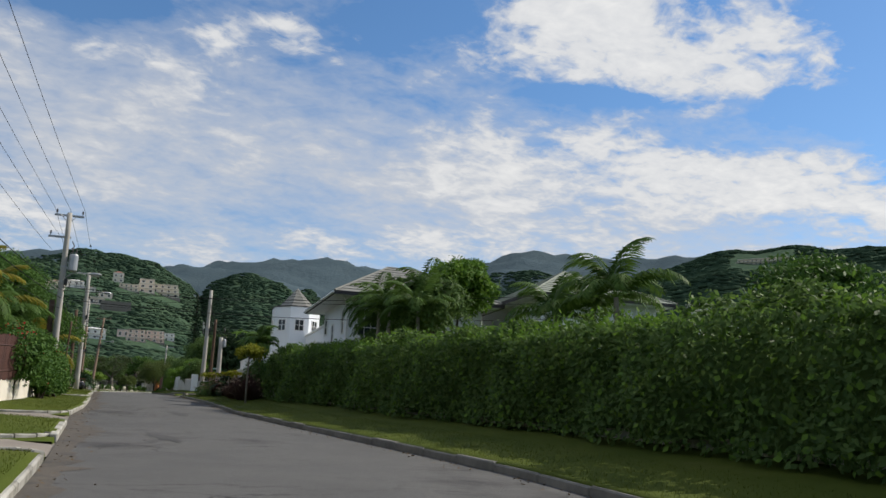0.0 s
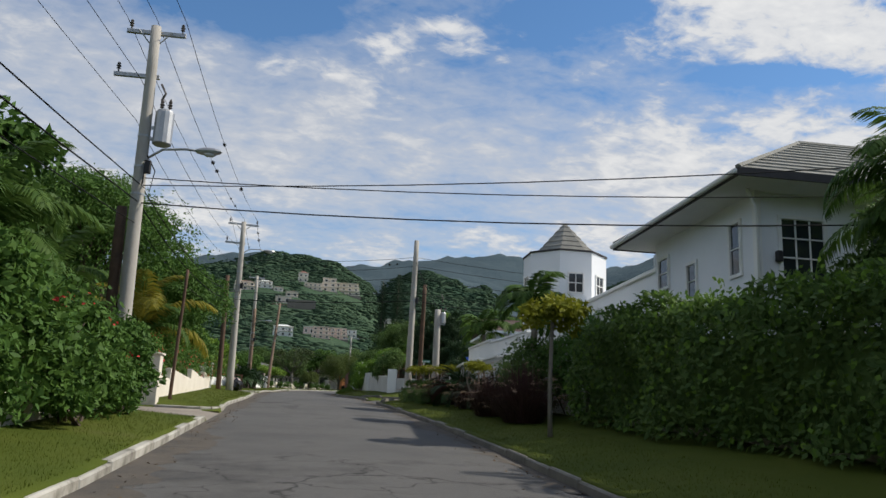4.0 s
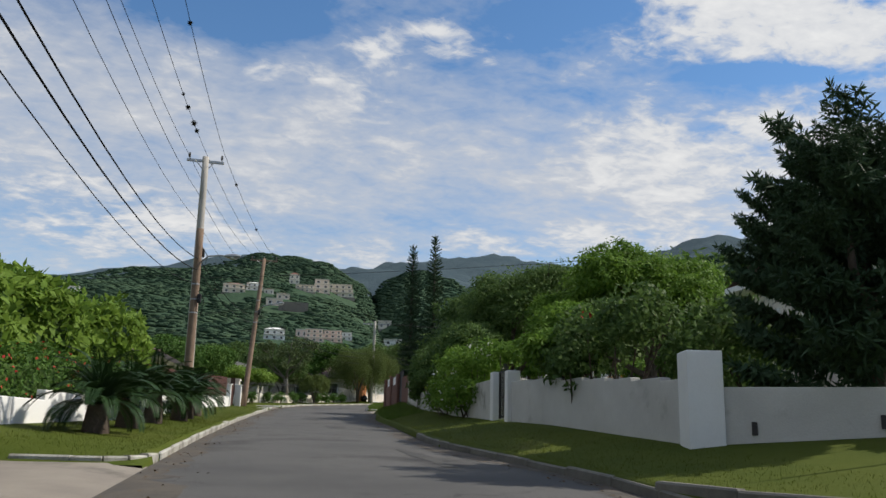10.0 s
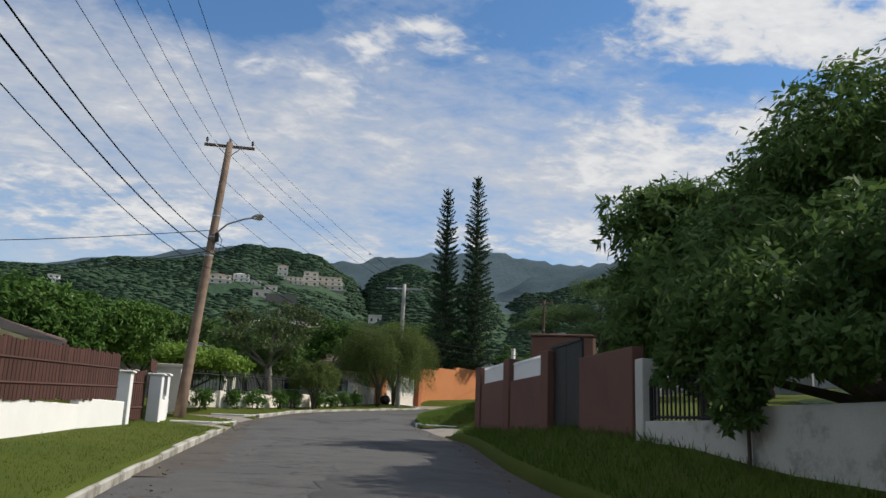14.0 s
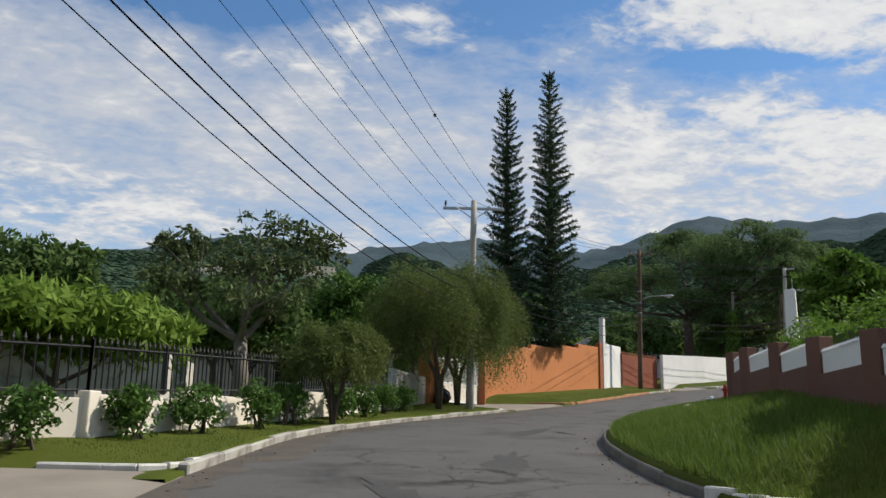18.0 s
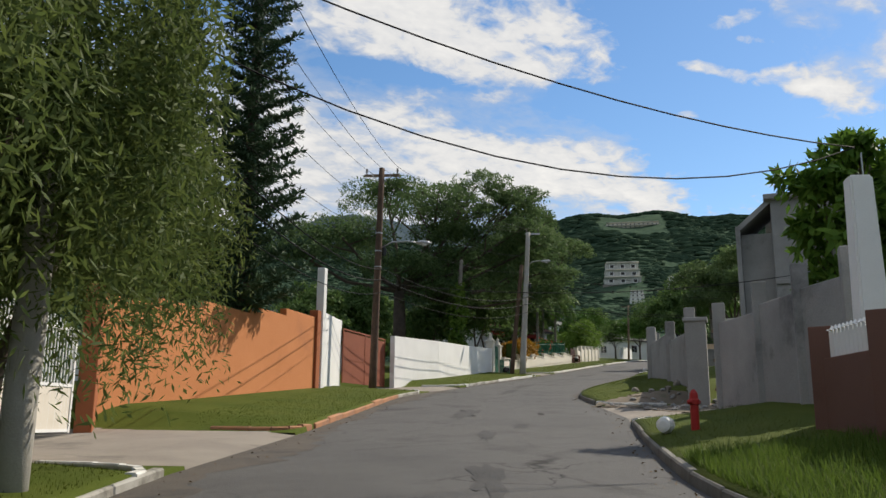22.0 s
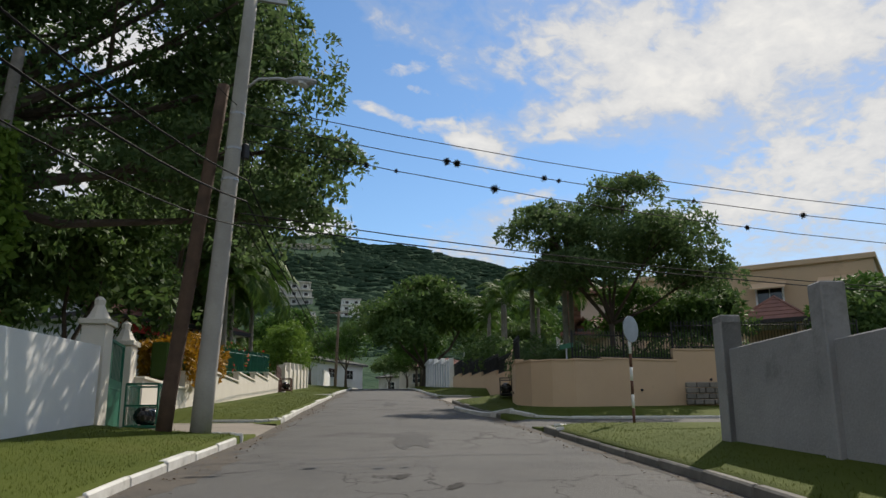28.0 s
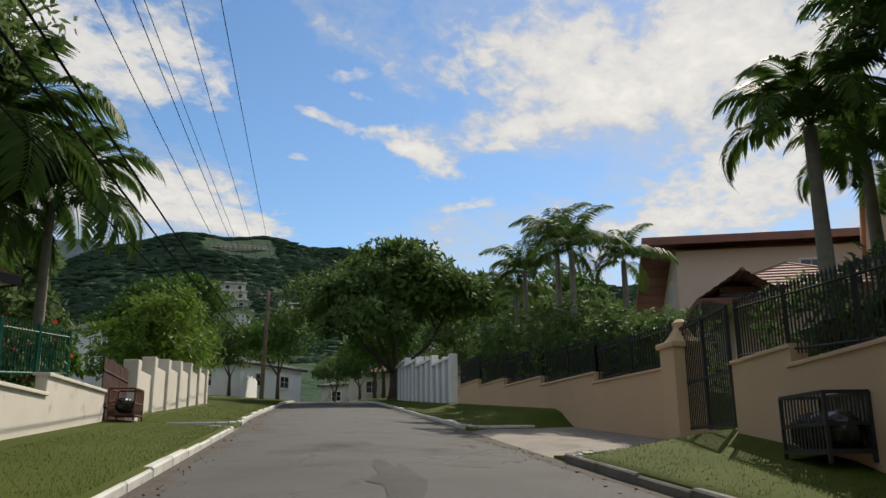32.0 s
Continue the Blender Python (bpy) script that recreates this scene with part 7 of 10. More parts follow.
def beige_house():
    ob = thing("beige_house", 82.0, 184.6, 14, 0, "large flat-roofed beige house with window awnings", "house", "houses along the street")
    part("wall", box(bmesh.new(), 0, 0, 3.6, 16, 12.4, 8.2, 0, 0.02), M_PEACH, ob)
    part("parapet", box(bmesh.new(), 0, 0, 7.75, 16.3, 12.7, 0.3, 0, 0.03), M_PEACH, ob)
    part("roof_box", box(bmesh.new(), -4.6, -0.6, 8.2, 1.3, 1.2, 0.6, 0, 0.03), M_PEACH, ob)
    for y, z in ((-4.4, 6.0), (-1.0, 6.0), (2.4, 6.0), (-4.4, 2.8), (2.4, 2.8)):
        window(ob, -8.0, y, z, 1.3, 1.0, -90, M_WHITE, (2, 1))
        bm = slab(bmesh.new(), [(-8.05, y - 0.9, z + 0.85), (-8.05, y + 0.9, z + 0.85), (-8.75, y + 0.9, z + 0.45), (-8.75, y - 0.9, z + 0.45)], 0.06)
        part("awning", bm, M_PEACH, ob)


beige_house()


def gazebo(x, y):
    z = 15.6
    ob = thing("gazebo", x, y, z, 0, "garden gazebo with a red hipped roof", "gazebo")
    for sx in (-1, 1):
        for sy in (-1, 1):
            part("post", box(bmesh.new(), sx * 1.35, sy * 1.35, 0.8, 0.22, 0.22, 3.6), M_PEACH, ob)
    hip_roof(ob, -1.8, 1.8, -1.8, 1.8, 2.75, 1.45, M_ROOFR, "x", 6)
    part("base", box(bmesh.new(), 0, 0, -0.7, 3.4, 3.4, 0.5), M_PEACH, ob)


gazebo(72.6, 183.2)


def tile_house():
    ob = thing("tile_house", 81.5, 198.8, 0, -72, "peach two-storey house with brown-red tiled roofs and a white balcony", "house", "houses along the street")
    # main block: tall front wall, ridge near the front, long slope falling to the back
    bm = bmesh.new()
    side = [(1.0, 15.5), (8.4, 15.5), (8.4, 20.9), (1.9, 23.05), (1.0, 22.75)]
    a = [bm.verts.new((1.1, y, z)) for y, z in side]
    b = [bm.verts.new((9.6, y, z)) for y, z in side]
    bm.faces.new(a)
    bm.faces.new(b[::-1])
    for k in range(5):
        bm.faces.new((a[k], b[k], b[(k + 1) % 5], a[(k + 1) % 5]))
    bmesh.ops.recalc_face_normals(bm, faces=bm.faces[:])
    part("wall", bm, M_PEACHL, ob)
    for k in range(10):
        f0, f1 = k / 10, (k + 1.1) / 10
        y0, y1, z0, z1 = 9.4 - 7.5 * f0, 9.4 - 7.5 * f1, 20.75 + 2.85 * f0, 20.75 + 2.85 * f1
        part("roof_course", slab(bmesh.new(), [(-0.2, y0, z0 + 0.05), (10.4, y0, z0 + 0.05), (10.4, y1, z1 + 0.01), (-0.2, y1, z1 + 0.01)], 0.1), M_ROOFR, ob)
    for k in range(3):
        f0, f1 = k / 3, min(1, (k + 1.1) / 3)
        part("roof_course", slab(bmesh.new(), [(-0.2, 0.2 + 1.7 * f0, 23.1 + 0.5 * f0 + 0.05), (10.4, 0.2 + 1.7 * f0, 23.1 + 0.5 * f0 + 0.05), (10.4, 0.2 + 1.7 * f1, 23.1 + 0.5 * f1 + 0.01), (-0.2, 0.2 + 1.7 * f1, 23.1 + 0.5 * f1 + 0.01)], 0.1), M_ROOFR, ob)
    part("fascia", box(bmesh.new(), 5.1, 0.17, 23.0, 10.6, 0.06, 0.26), M_ROOFR, ob)
    bm = slab(bmesh.new(), [(-0.22, 9.4, 20.68), (-0.14, 9.4, 20.68), (-0.14, 1.9, 23.5), (-0.22, 1.9, 23.5)], 0.3)
    slab(bm, [(-0.22, 1.9, 23.5), (-0.14, 1.9, 23.5), (-0.14, 0.2, 23.1), (-0.22, 0.2, 23.1)], 0.3)
    part("barge_board", bm, M_ROOFR, ob)
    # higher wing beyond
    part("wing", box(bmesh.new(), 13.4, 3.5, 19.2, 7.4, 7.0, 7.4), M_PEACHL, ob)
    hip_roof(ob, 9.3, 17.5, -0.6, 7.6, 22.9, 1.7, M_ROOFR, "x", 8, M_ROOFR)
    # entrance roofs
    part("porch_wall", box(bmesh.new(), 4.2, -4.5, 17.3, 5.0, 4.6, 4.2), M_PEACHL, ob)
    hip_roof(ob, 1.3, 7.0, -7.4, -1.6, 19.45, 1.35, M_ROOFR, "x", 8, M_ROOFR)
    hip_roof(ob, 0.4, 3.2, -8.6, -4.4, 18.9, 0.9, M_ROOFR, "y", 6, M_ROOFR, True)
    hip_roof(ob, 7.2, 14.5, -6.4, -0.9, 19.9, 1.0, M_ROOFR, "x", 6, M_ROOFR)
    part("porch_wall", box(bmesh.new(), 10.8, -3.6, 17.5, 6.4, 4.2, 4.6), M_PEACHL, ob)
    window(ob, 6.6, 1.0, 21.6, 0.85, 1.05, 0, M_WHITE, (2, 1))
    window(ob, 1.1, 3.2, 21.0, 0.7, 1.4, -90, M_WHITE, (2, 1), sill=False)
    window(ob, 1.1, 6.4, 20.2, 0.7, 1.3, -90, M_WHITE, (2, 1), sill=False)
    window(ob, 13.2, 0.0, 21.4, 1.1, 1.1, 0, M_WHITE, (2, 1))
    # balcony along the side
    part("balcony", box(bmesh.new(), 0.1, 6.0, 18.95, 2.0, 7.0, 0.22), M_WHITE, ob)
    for k in range(24):
        part("baluster", box(bmesh.new(), -0.85, 2.6 + 0.29 * k, 19.55, 0.07, 0.07, 1.0), M_WHITE, ob)
    part("balcony_rail", box(bmesh.new(), -0.85, 6.0, 20.08, 0.12, 7.0, 0.09), M_WHITE, ob)
    part("balcony_post", box(bmesh.new(), -0.85, 9.4, 18.6, 0.22, 0.22, 5.0), M_WHITE, ob)


M_PEACHL = mat("light peach wall", (0.66, 0.54, 0.42), (0.6, 0.48, 0.37), 0.5, 0.85, 0.1)
tile_house()
plain_house(112, 122, 247, 256, 18.5, 23.5, 1.6, M_WHITE, M_ROOFG, "white house far up the street", "x", 0.5, False, (("s", -2, 22, 1.4, 1.2), ("s", 2, 22, 1.4, 1.2), ("w", 0, 22, 1.4, 1.2)))
plain_house(124, 134, 232, 242, 18.0, 23.0, 1.6, M_CREAMW, M_ROOFR, "cream house far up the street", "x", 0.5, False, (("w", -2, 21.5, 1.4, 1.2), ("w", 2, 21.5, 1.4, 1.2)))
plain_house(100, 109, 254, 262, 20.5, 26.0, 1.5, M_WHITE, M_ROOFG, "white two-storey house on the rise", "x", 0.3, False, (("s", -2, 24.6, 1.6, 1.2), ("s", 2, 24.6, 1.6, 1.2), ("s", -2, 22, 1.6, 1.2), ("s", 2, 22, 1.6, 1.2)))
plain_house(140, 150, 248, 257, 17.5, 23.5, 1.5, M_OLDW, M_ROOFG, "grey house at the end of the street", "x", 0.4, False, (("w", -2, 22, 1.4, 1.2), ("w", 2, 22, 1.4, 1.2)))


def up_hill(az, el, lo=300, hi=2600):
    """Where a line of sight up the valley meets the hills."""
    r = np.arange(lo, hi, 4.0)
    x, y = 2 + r * math.sin(radians(az)), 90 + r * math.cos(radians(az))
    z = hills(x, y) + along(x, y)[2]
    a = np.degrees(np.arctan2(z - 7.5, r))
    k = int(np.argmax(a > el)) if (a > el).any() else len(r) - 1
    return float(x[k]), float(y[k]), float(z[k]), float(r[k])


CLEAR = []


def hill_house(az, el, w, h, storeys, wall_mat, label, roof=None, deep=None, lo=300):
    """A villa on the slope: storeys with slabs, bays of windows, each with its pane, and columns."""
    x, y, z, r = up_hill(az, el, lo)
    CLEAR.append((az, r, w * r / 1000.0))
    k = r / 1000.0
    w, h = w * k, h * k
    ob = thing("hillside_villa", x, y, z, -az, label, "villa", "villas on the hillside")
    deep = (deep or 0.6) * w
    fh = h / storeys
    for s in range(storeys):
        back = 0.08 * deep * s
        part("wall", box(bmesh.new(), 0, deep / 2 + back, fh * (s + 0.5), w * (1 - 0.06 * s), deep, fh), wall_mat, ob)
        part("floor_slab", box(bmesh.new(), 0, deep / 2 + back - 0.06 * deep, fh * (s + 1), w * (1 - 0.06 * s) + 0.5, deep + 0.1 * deep, 0.12 * fh), M_CREAMW, ob)
        n = max(2, int(w / (1.3 * fh)))
        for i in range(n):
            u = -w * (0.5 - 0.03 * s) + w * (1 - 0.06 * s) * (i + 0.5) / n
            win = part("window", box(bmesh.new(), u, back - 0.05, fh * (s + 0.48), w / n * 0.42, 0.3, fh * 0.5), M_WHITE, ob)
            part("pane", box(bmesh.new(), u, back - 0.2, fh * (s + 0.48), w / n * 0.3, 0.2, fh * 0.38), M_FASCIA, win)
    part("footing", box(bmesh.new(), 0, deep / 2, -h * 0.3, w * 1.1, deep, h * 0.62), M_STONE, ob)
    if roof:
        hip_roof(ob, -w * 0.5, w * 0.5, 0, deep * 1.15, h, h * 0.25, roof, "x", 4)
    return ob


M_PINK = mat("pink wall", (0.8, 0.62, 0.54), (0.74, 0.57, 0.49), 0.2, 0.85, 0.1)
# terracotta made paler to stand in for haze and sunlight on the walls
M_TERRA = mat("haze-lightened terracotta wall", (0.8, 0.69, 0.58), (0.74, 0.63, 0.52), 0.2, 0.85, 0.1)
for _az, _el, _w, _h, _s, _m, _rf in ((-6.3, 9.2, 27, 11, 2, M_TERRA, M_ROOFR), (-4.9, 9.45, 20, 9, 2, M_WHITE, M_WHITE), (-3.9, 9.3, 12, 6, 1, M_CREAMW, M_ROOFR), (-2.15, 10.1, 13, 12, 2, M_CREAMW, M_ROOFR), (-1.4, 9.6, 24, 9, 2, M_TERRA, None),
                                      (-0.2, 9.55, 20, 18, 3, M_TERRA, None), (1.1, 9.35, 34, 16, 3, M_CREAMW, None), (-3.5, 8.5, 20, 9, 1, M_TERRA, None), (-2.9, 9.0, 16, 7, 1, M_TERRA, M_ROOFR)):
    hill_house(_az, _el, _w, _h, _s, _m, "terraced hillside villa with pale walls and red roofs" if _rf else "pale terraced hillside building", _rf)
_x, _y, _z, _r = up_hill(-2.15, 8.1)
_w = thing("retaining_wall", _x, _y, _z, 2.1, "high pale retaining wall below the hillside villas", "retaining wall")
part("wall_face", box(bmesh.new(), 0, 3.0, 3.0, 36 * _r / 1000, 6.0, 20 * _r / 1000), M_STONE, _w)
for _k in range(6):
    part("buttress", box(bmesh.new(), (-15 + 6 * _k) * _r / 1000, -0.4, 3.0, 0.8, 0.9, 19.4 * _r / 1000), M_STONE, _w)
for _az, _el, _w, _h, _s, _m, _rf in ((-3.4, 6.15, 26, 13, 2, M_WHITE, M_WHITE), (-1.5, 6.4, 14, 10, 1, M_PINK, None), (-0.6, 6.15, 24, 16, 3, M_PINK, None), (0.7, 6.15, 24, 15, 3, M_PINK, None), (1.7, 6.3, 13, 10, 2, M_WHITE, None), (4.4, 7.2, 16, 10, 1, M_CREAMW, None), (5.0, 6.0, 22, 8, 1, M_WHITE, None), (-16.5, 8.3, 14, 9, 2, M_WHITE, None)):
    hill_house(_az, _el, _w, _h, _s, _m, "pale apartment block low on the hillside", _rf)
hill_house(45.8, 12.5, 64, 8, 2, M_CREAMW, "long pale building on the crest of the hill", None, 0.4)
hill_house(43.4, 8.6, 40, 26, 3, M_OLDW, "flat-roofed grey modern house on the wooded slope", None, 0.7, 250)
hill_house(46.5, 7.9, 22, 20, 3, M_WHITE, "modern white three-storey house on the slope", None, 0.7, 250)
hill_house(49.0, 7.0, 16, 14, 3, M_OLDW, "grey apartment block on the slope", None, 0.7, 250)
hill_house(43.8, 7.3, 16, 16, 4, M_WHITE, "modern white stacked apartment block", None, 0.7, 250)
for _k in range(12):
    _r = random.Random(40 + _k)
    hill_house(47.5 + 1.1 * _k, 4.6 + _r.uniform(0, 1.8), _r.uniform(12, 20), _r.uniform(8, 13), _r.choice((2, 2, 3)), _r.choice((M_WHITE, M_CREAMW, M_OLDW)), "pale house stacked on the lower slope", _r.choice((None, M_ROOFR, M_ROOFG)), 0.7, 250)

# ---- plants ----
L_TIP = leaf_mat("fresh leaves", (0.0473, 0.115, 0.0162), (0.162, 0.27, 0.0405), 0.36)
L_OLIVE = leaf_mat("olive fine leaves", (0.042, 0.07, 0.028), (0.126, 0.161, 0.063), 0.3)
L_BRUSH = leaf_mat("bottlebrush leaves", (0.052, 0.086, 0.026), (0.165, 0.205, 0.056), 0.4)
L_PURPLE = leaf_mat("purple grass", (0.035, 0.02, 0.018), (0.1, 0.055, 0.045), 0.2)
L_PLUME = leaf_mat("grass plumes", (0.3, 0.2, 0.14), (0.5, 0.36, 0.26), 0.3)
L_CROTON = leaf_mat("croton leaves", (0.16, 0.1, 0.01), (0.5, 0.25, 0.02), 0.3)
L_FLOWER_R = leaf_mat("red blossom", (0.35, 0.03, 0.03), (0.6, 0.07, 0.06), 0.3)
L_FLOWER_W = leaf_mat("white blossom", (0.6, 0.6, 0.55), (0.8, 0.8, 0.76), 0.3)
L_PINE = leaf_mat("dark needles", (0.03, 0.06, 0.034), (0.072, 0.118, 0.058), 0.12)
L_PALM = leaf_mat("palm leaflets", (0.03, 0.072, 0.016), (0.092, 0.155, 0.033), 0.3, 0.62)
L_PALMY = leaf_mat("yellowing palm leaflets", (0.09, 0.1, 0.015), (0.26, 0.22, 0.03), 0.35, 0.45)
L_CYCAD = leaf_mat("cycad leaflets", (0.012, 0.034, 0.013), (0.036, 0.07, 0.022), 0.1, 0.5)


def unit(a):
    return a / np.maximum(np.linalg.norm(a, axis=-1, keepdims=True), 1e-9)


def leaf_quads(rng, p, nrm, length, width, droop=0.25, spread=0.5):
    """Lozenge leaves at the points p, lying roughly along the surface."""
    n = len(p)
    t = unit(np.cross(nrm, rng.normal(size=(n, 3))))
    t = unit(t + spread * nrm + np.array([0, 0, -droop]))
    s = unit(np.cross(t, nrm + 0.45 * rng.normal(size=(n, 3))))
    ln = (length * rng.uniform(0.65, 1.3, n))[:, None]
    wd = (width * rng.uniform(0.7, 1.25, n))[:, None]
    v = np.stack([p, p + t * ln * 0.45 + s * wd * 0.5, p + t * ln, p + t * ln * 0.45 - s * wd * 0.5], 1).reshape(-1, 3)
    return v, np.arange(4 * n).reshape(n, 4)


def clumps(rng, blobs, count, clump=0.36, low=-0.55, per=26, inner=0.12):
    """Points and outward normals on many small tufts that fill the given ellipsoids (x, y, z, rx, ry, rz)."""
    b = np.array(blobs, float)
    # break each mass into uneven lobes
    d = unit(rng.normal(size=(len(b), 9, 3)))
    d[..., 2] = np.abs(d[..., 2]) * 1.1 - 0.35
    c = b[:, None, :3] + d * b[:, None, 3:] * rng.uniform(0.45, 0.78, (len(b), 9, 1))
    r = b[:, None, 3:] * rng.uniform(0.3, 0.58, (len(b), 9, 1))
    b = np.concatenate([np.c_[b[:, :3], b[:, 3:] * 0.8], np.concatenate([c, r], -1).reshape(-1, 6)])
    area = (b[:, 3] * b[:, 4] + b[:, 3] * b[:, 5] + b[:, 4] * b[:, 5])
    k = max(1, count // per)
    which = rng.choice(len(b), k, p=area / area.sum())
    d = unit(rng.normal(size=(k, 3)))
    d[:, 2] = np.where(d[:, 2] < low, -d[:, 2], d[:, 2])
    r = b[which, 3:]
    depth = np.where(rng.random(k) < inner, rng.uniform(0.3, 0.7, k), rng.uniform(0.72, 1.02, k))
    c = b[which, :3] + d * r * depth[:, None]
    rc = clump * 1.25 * np.cbrt(r.prod(1)) * rng.uniform(0.55, 1.25, k)
    i = np.repeat(np.arange(k), per)
    dd = unit(rng.normal(size=(k * per, 3)) + 0.75 * d[i] + np.array([0, 0, 0.35]))
    p = c[i] + dd * rc[i, None] * rng.uniform(0.55, 1.05, k * per)[:, None] * np.array([1, 1, 0.72])
    return p, dd


def leafy(name, seed, blobs, count, length, width, material, parent, clump=0.36, droop=0.25, low=-0.55, label="", per=26):
    rng = np.random.default_rng(seed)
    p, d = clumps(rng, blobs, count, clump, low, per)
    v, q = leaf_quads(rng, p, d, length, width, droop)
    ob = new(name, mesh_np(name, v, q, material))
    if parent is not None:
        ob.parent = parent
    if label:
        ob["label"] = label
    return ob


def tree(name, x, y, blobs, count, leaf, material, label, trunk=0.22, bark=None, seed=1, clump=0.36, fork=0.45, droop=0.25, group="", lean=(0, 0), z=None, low=-0.55, joined=False):
    """blobs hold heights over the ground at the trunk."""
    g = (gz(x, y) if z is None else z)
    ob = thing(name, x, y, g, 0, label, "tree", group)
    rnd = random.Random(seed)
    top = max(b[2] for b in blobs)
    fz = max(0.7, min(b[2] - b[5] * 0.6 for b in blobs) * fork * 1.6)
    bx, by = lean
    f = Vector((bx, by, fz))
    part("trunk", tube(bmesh.new(), [(0, 0, -0.3), (bx * 0.3 + rnd.uniform(-0.1, 0.1), by * 0.3, fz * 0.4), f], [trunk * 1.25, trunk * 0.95, trunk * 0.8], 9), bark or M_BARK, ob)
    whole = bmesh.new()
    for b in blobs:
        e = Vector((b[0], b[1], b[2] + b[5] * 0.25))
        m = f.lerp(e, 0.5) + Vector((rnd.uniform(-0.3, 0.3), rnd.uniform(-0.3, 0.3), -0.1 * (e - f).length))
        r = min(trunk * 0.62, 0.19) * min(1.0, 0.5 + b[3] / 6)
        bm = tube(whole if joined else bmesh.new(), [f - Vector((0, 0, 0.15)), m, e], [r, r * 0.66, r * 0.3], 6)
        for k in range(3):
            w = e + Vector((b[3] * 0.75 * rnd.uniform(-1, 1), b[4] * 0.75 * rnd.uniform(-1, 1), b[5] * rnd.uniform(-0.1, 0.6)))
            tube(bm, [m.lerp(e, 0.3 + 0.2 * k), w], [r * 0.4, r * 0.12], 5)
        if not joined:
            part("limb", bm, bark or M_BARK, ob)
    if joined:
        part("bough", whole, bark or M_BARK, ob)
    else:
        whole.free()
    leafy("crown", seed, blobs, count, leaf[0], leaf[1], material, ob, clump, droop, low)
    return ob


def shrub(name, x, y, blobs, count, leaf, material, label, seed=1, flowers=None, category="bush", group="", clump=0.4, dz=0.0):
    g = gz(x, y) + dz
    ob = thing(name, x, y, g, 0, label, category, group)
    bm = bmesh.new()
    rnd = random.Random(seed)
    for b in blobs:
        for k in range(4):
            tube(bm, [(b[0] * 0.6 + rnd.uniform(-0.2, 0.2), b[1] * 0.6 + rnd.uniform(-0.2, 0.2), -0.1 - dz), (b[0] + b[3] * rnd.uniform(-0.6, 0.6), b[1] + b[4] * rnd.uniform(-0.6, 0.6), b[2] + b[5] * 0.3)], [0.035, 0.012], 5)
    part("stem", bm, M_BARK, ob)
    leafy("foliage", seed, blobs, count, leaf[0], leaf[1], material, ob, clump, 0.2, -0.9)
    if flowers:
        m, n, s = flowers
        leafy("blossom", seed + 50, [(b[0], b[1], b[2], b[3] * 1.05, b[4] * 1.05, b[5] * 1.05) for b in blobs], n, s, s * 0.8, m, ob, clump * 0.6, 0.1, -0.4, per=6)
    return ob


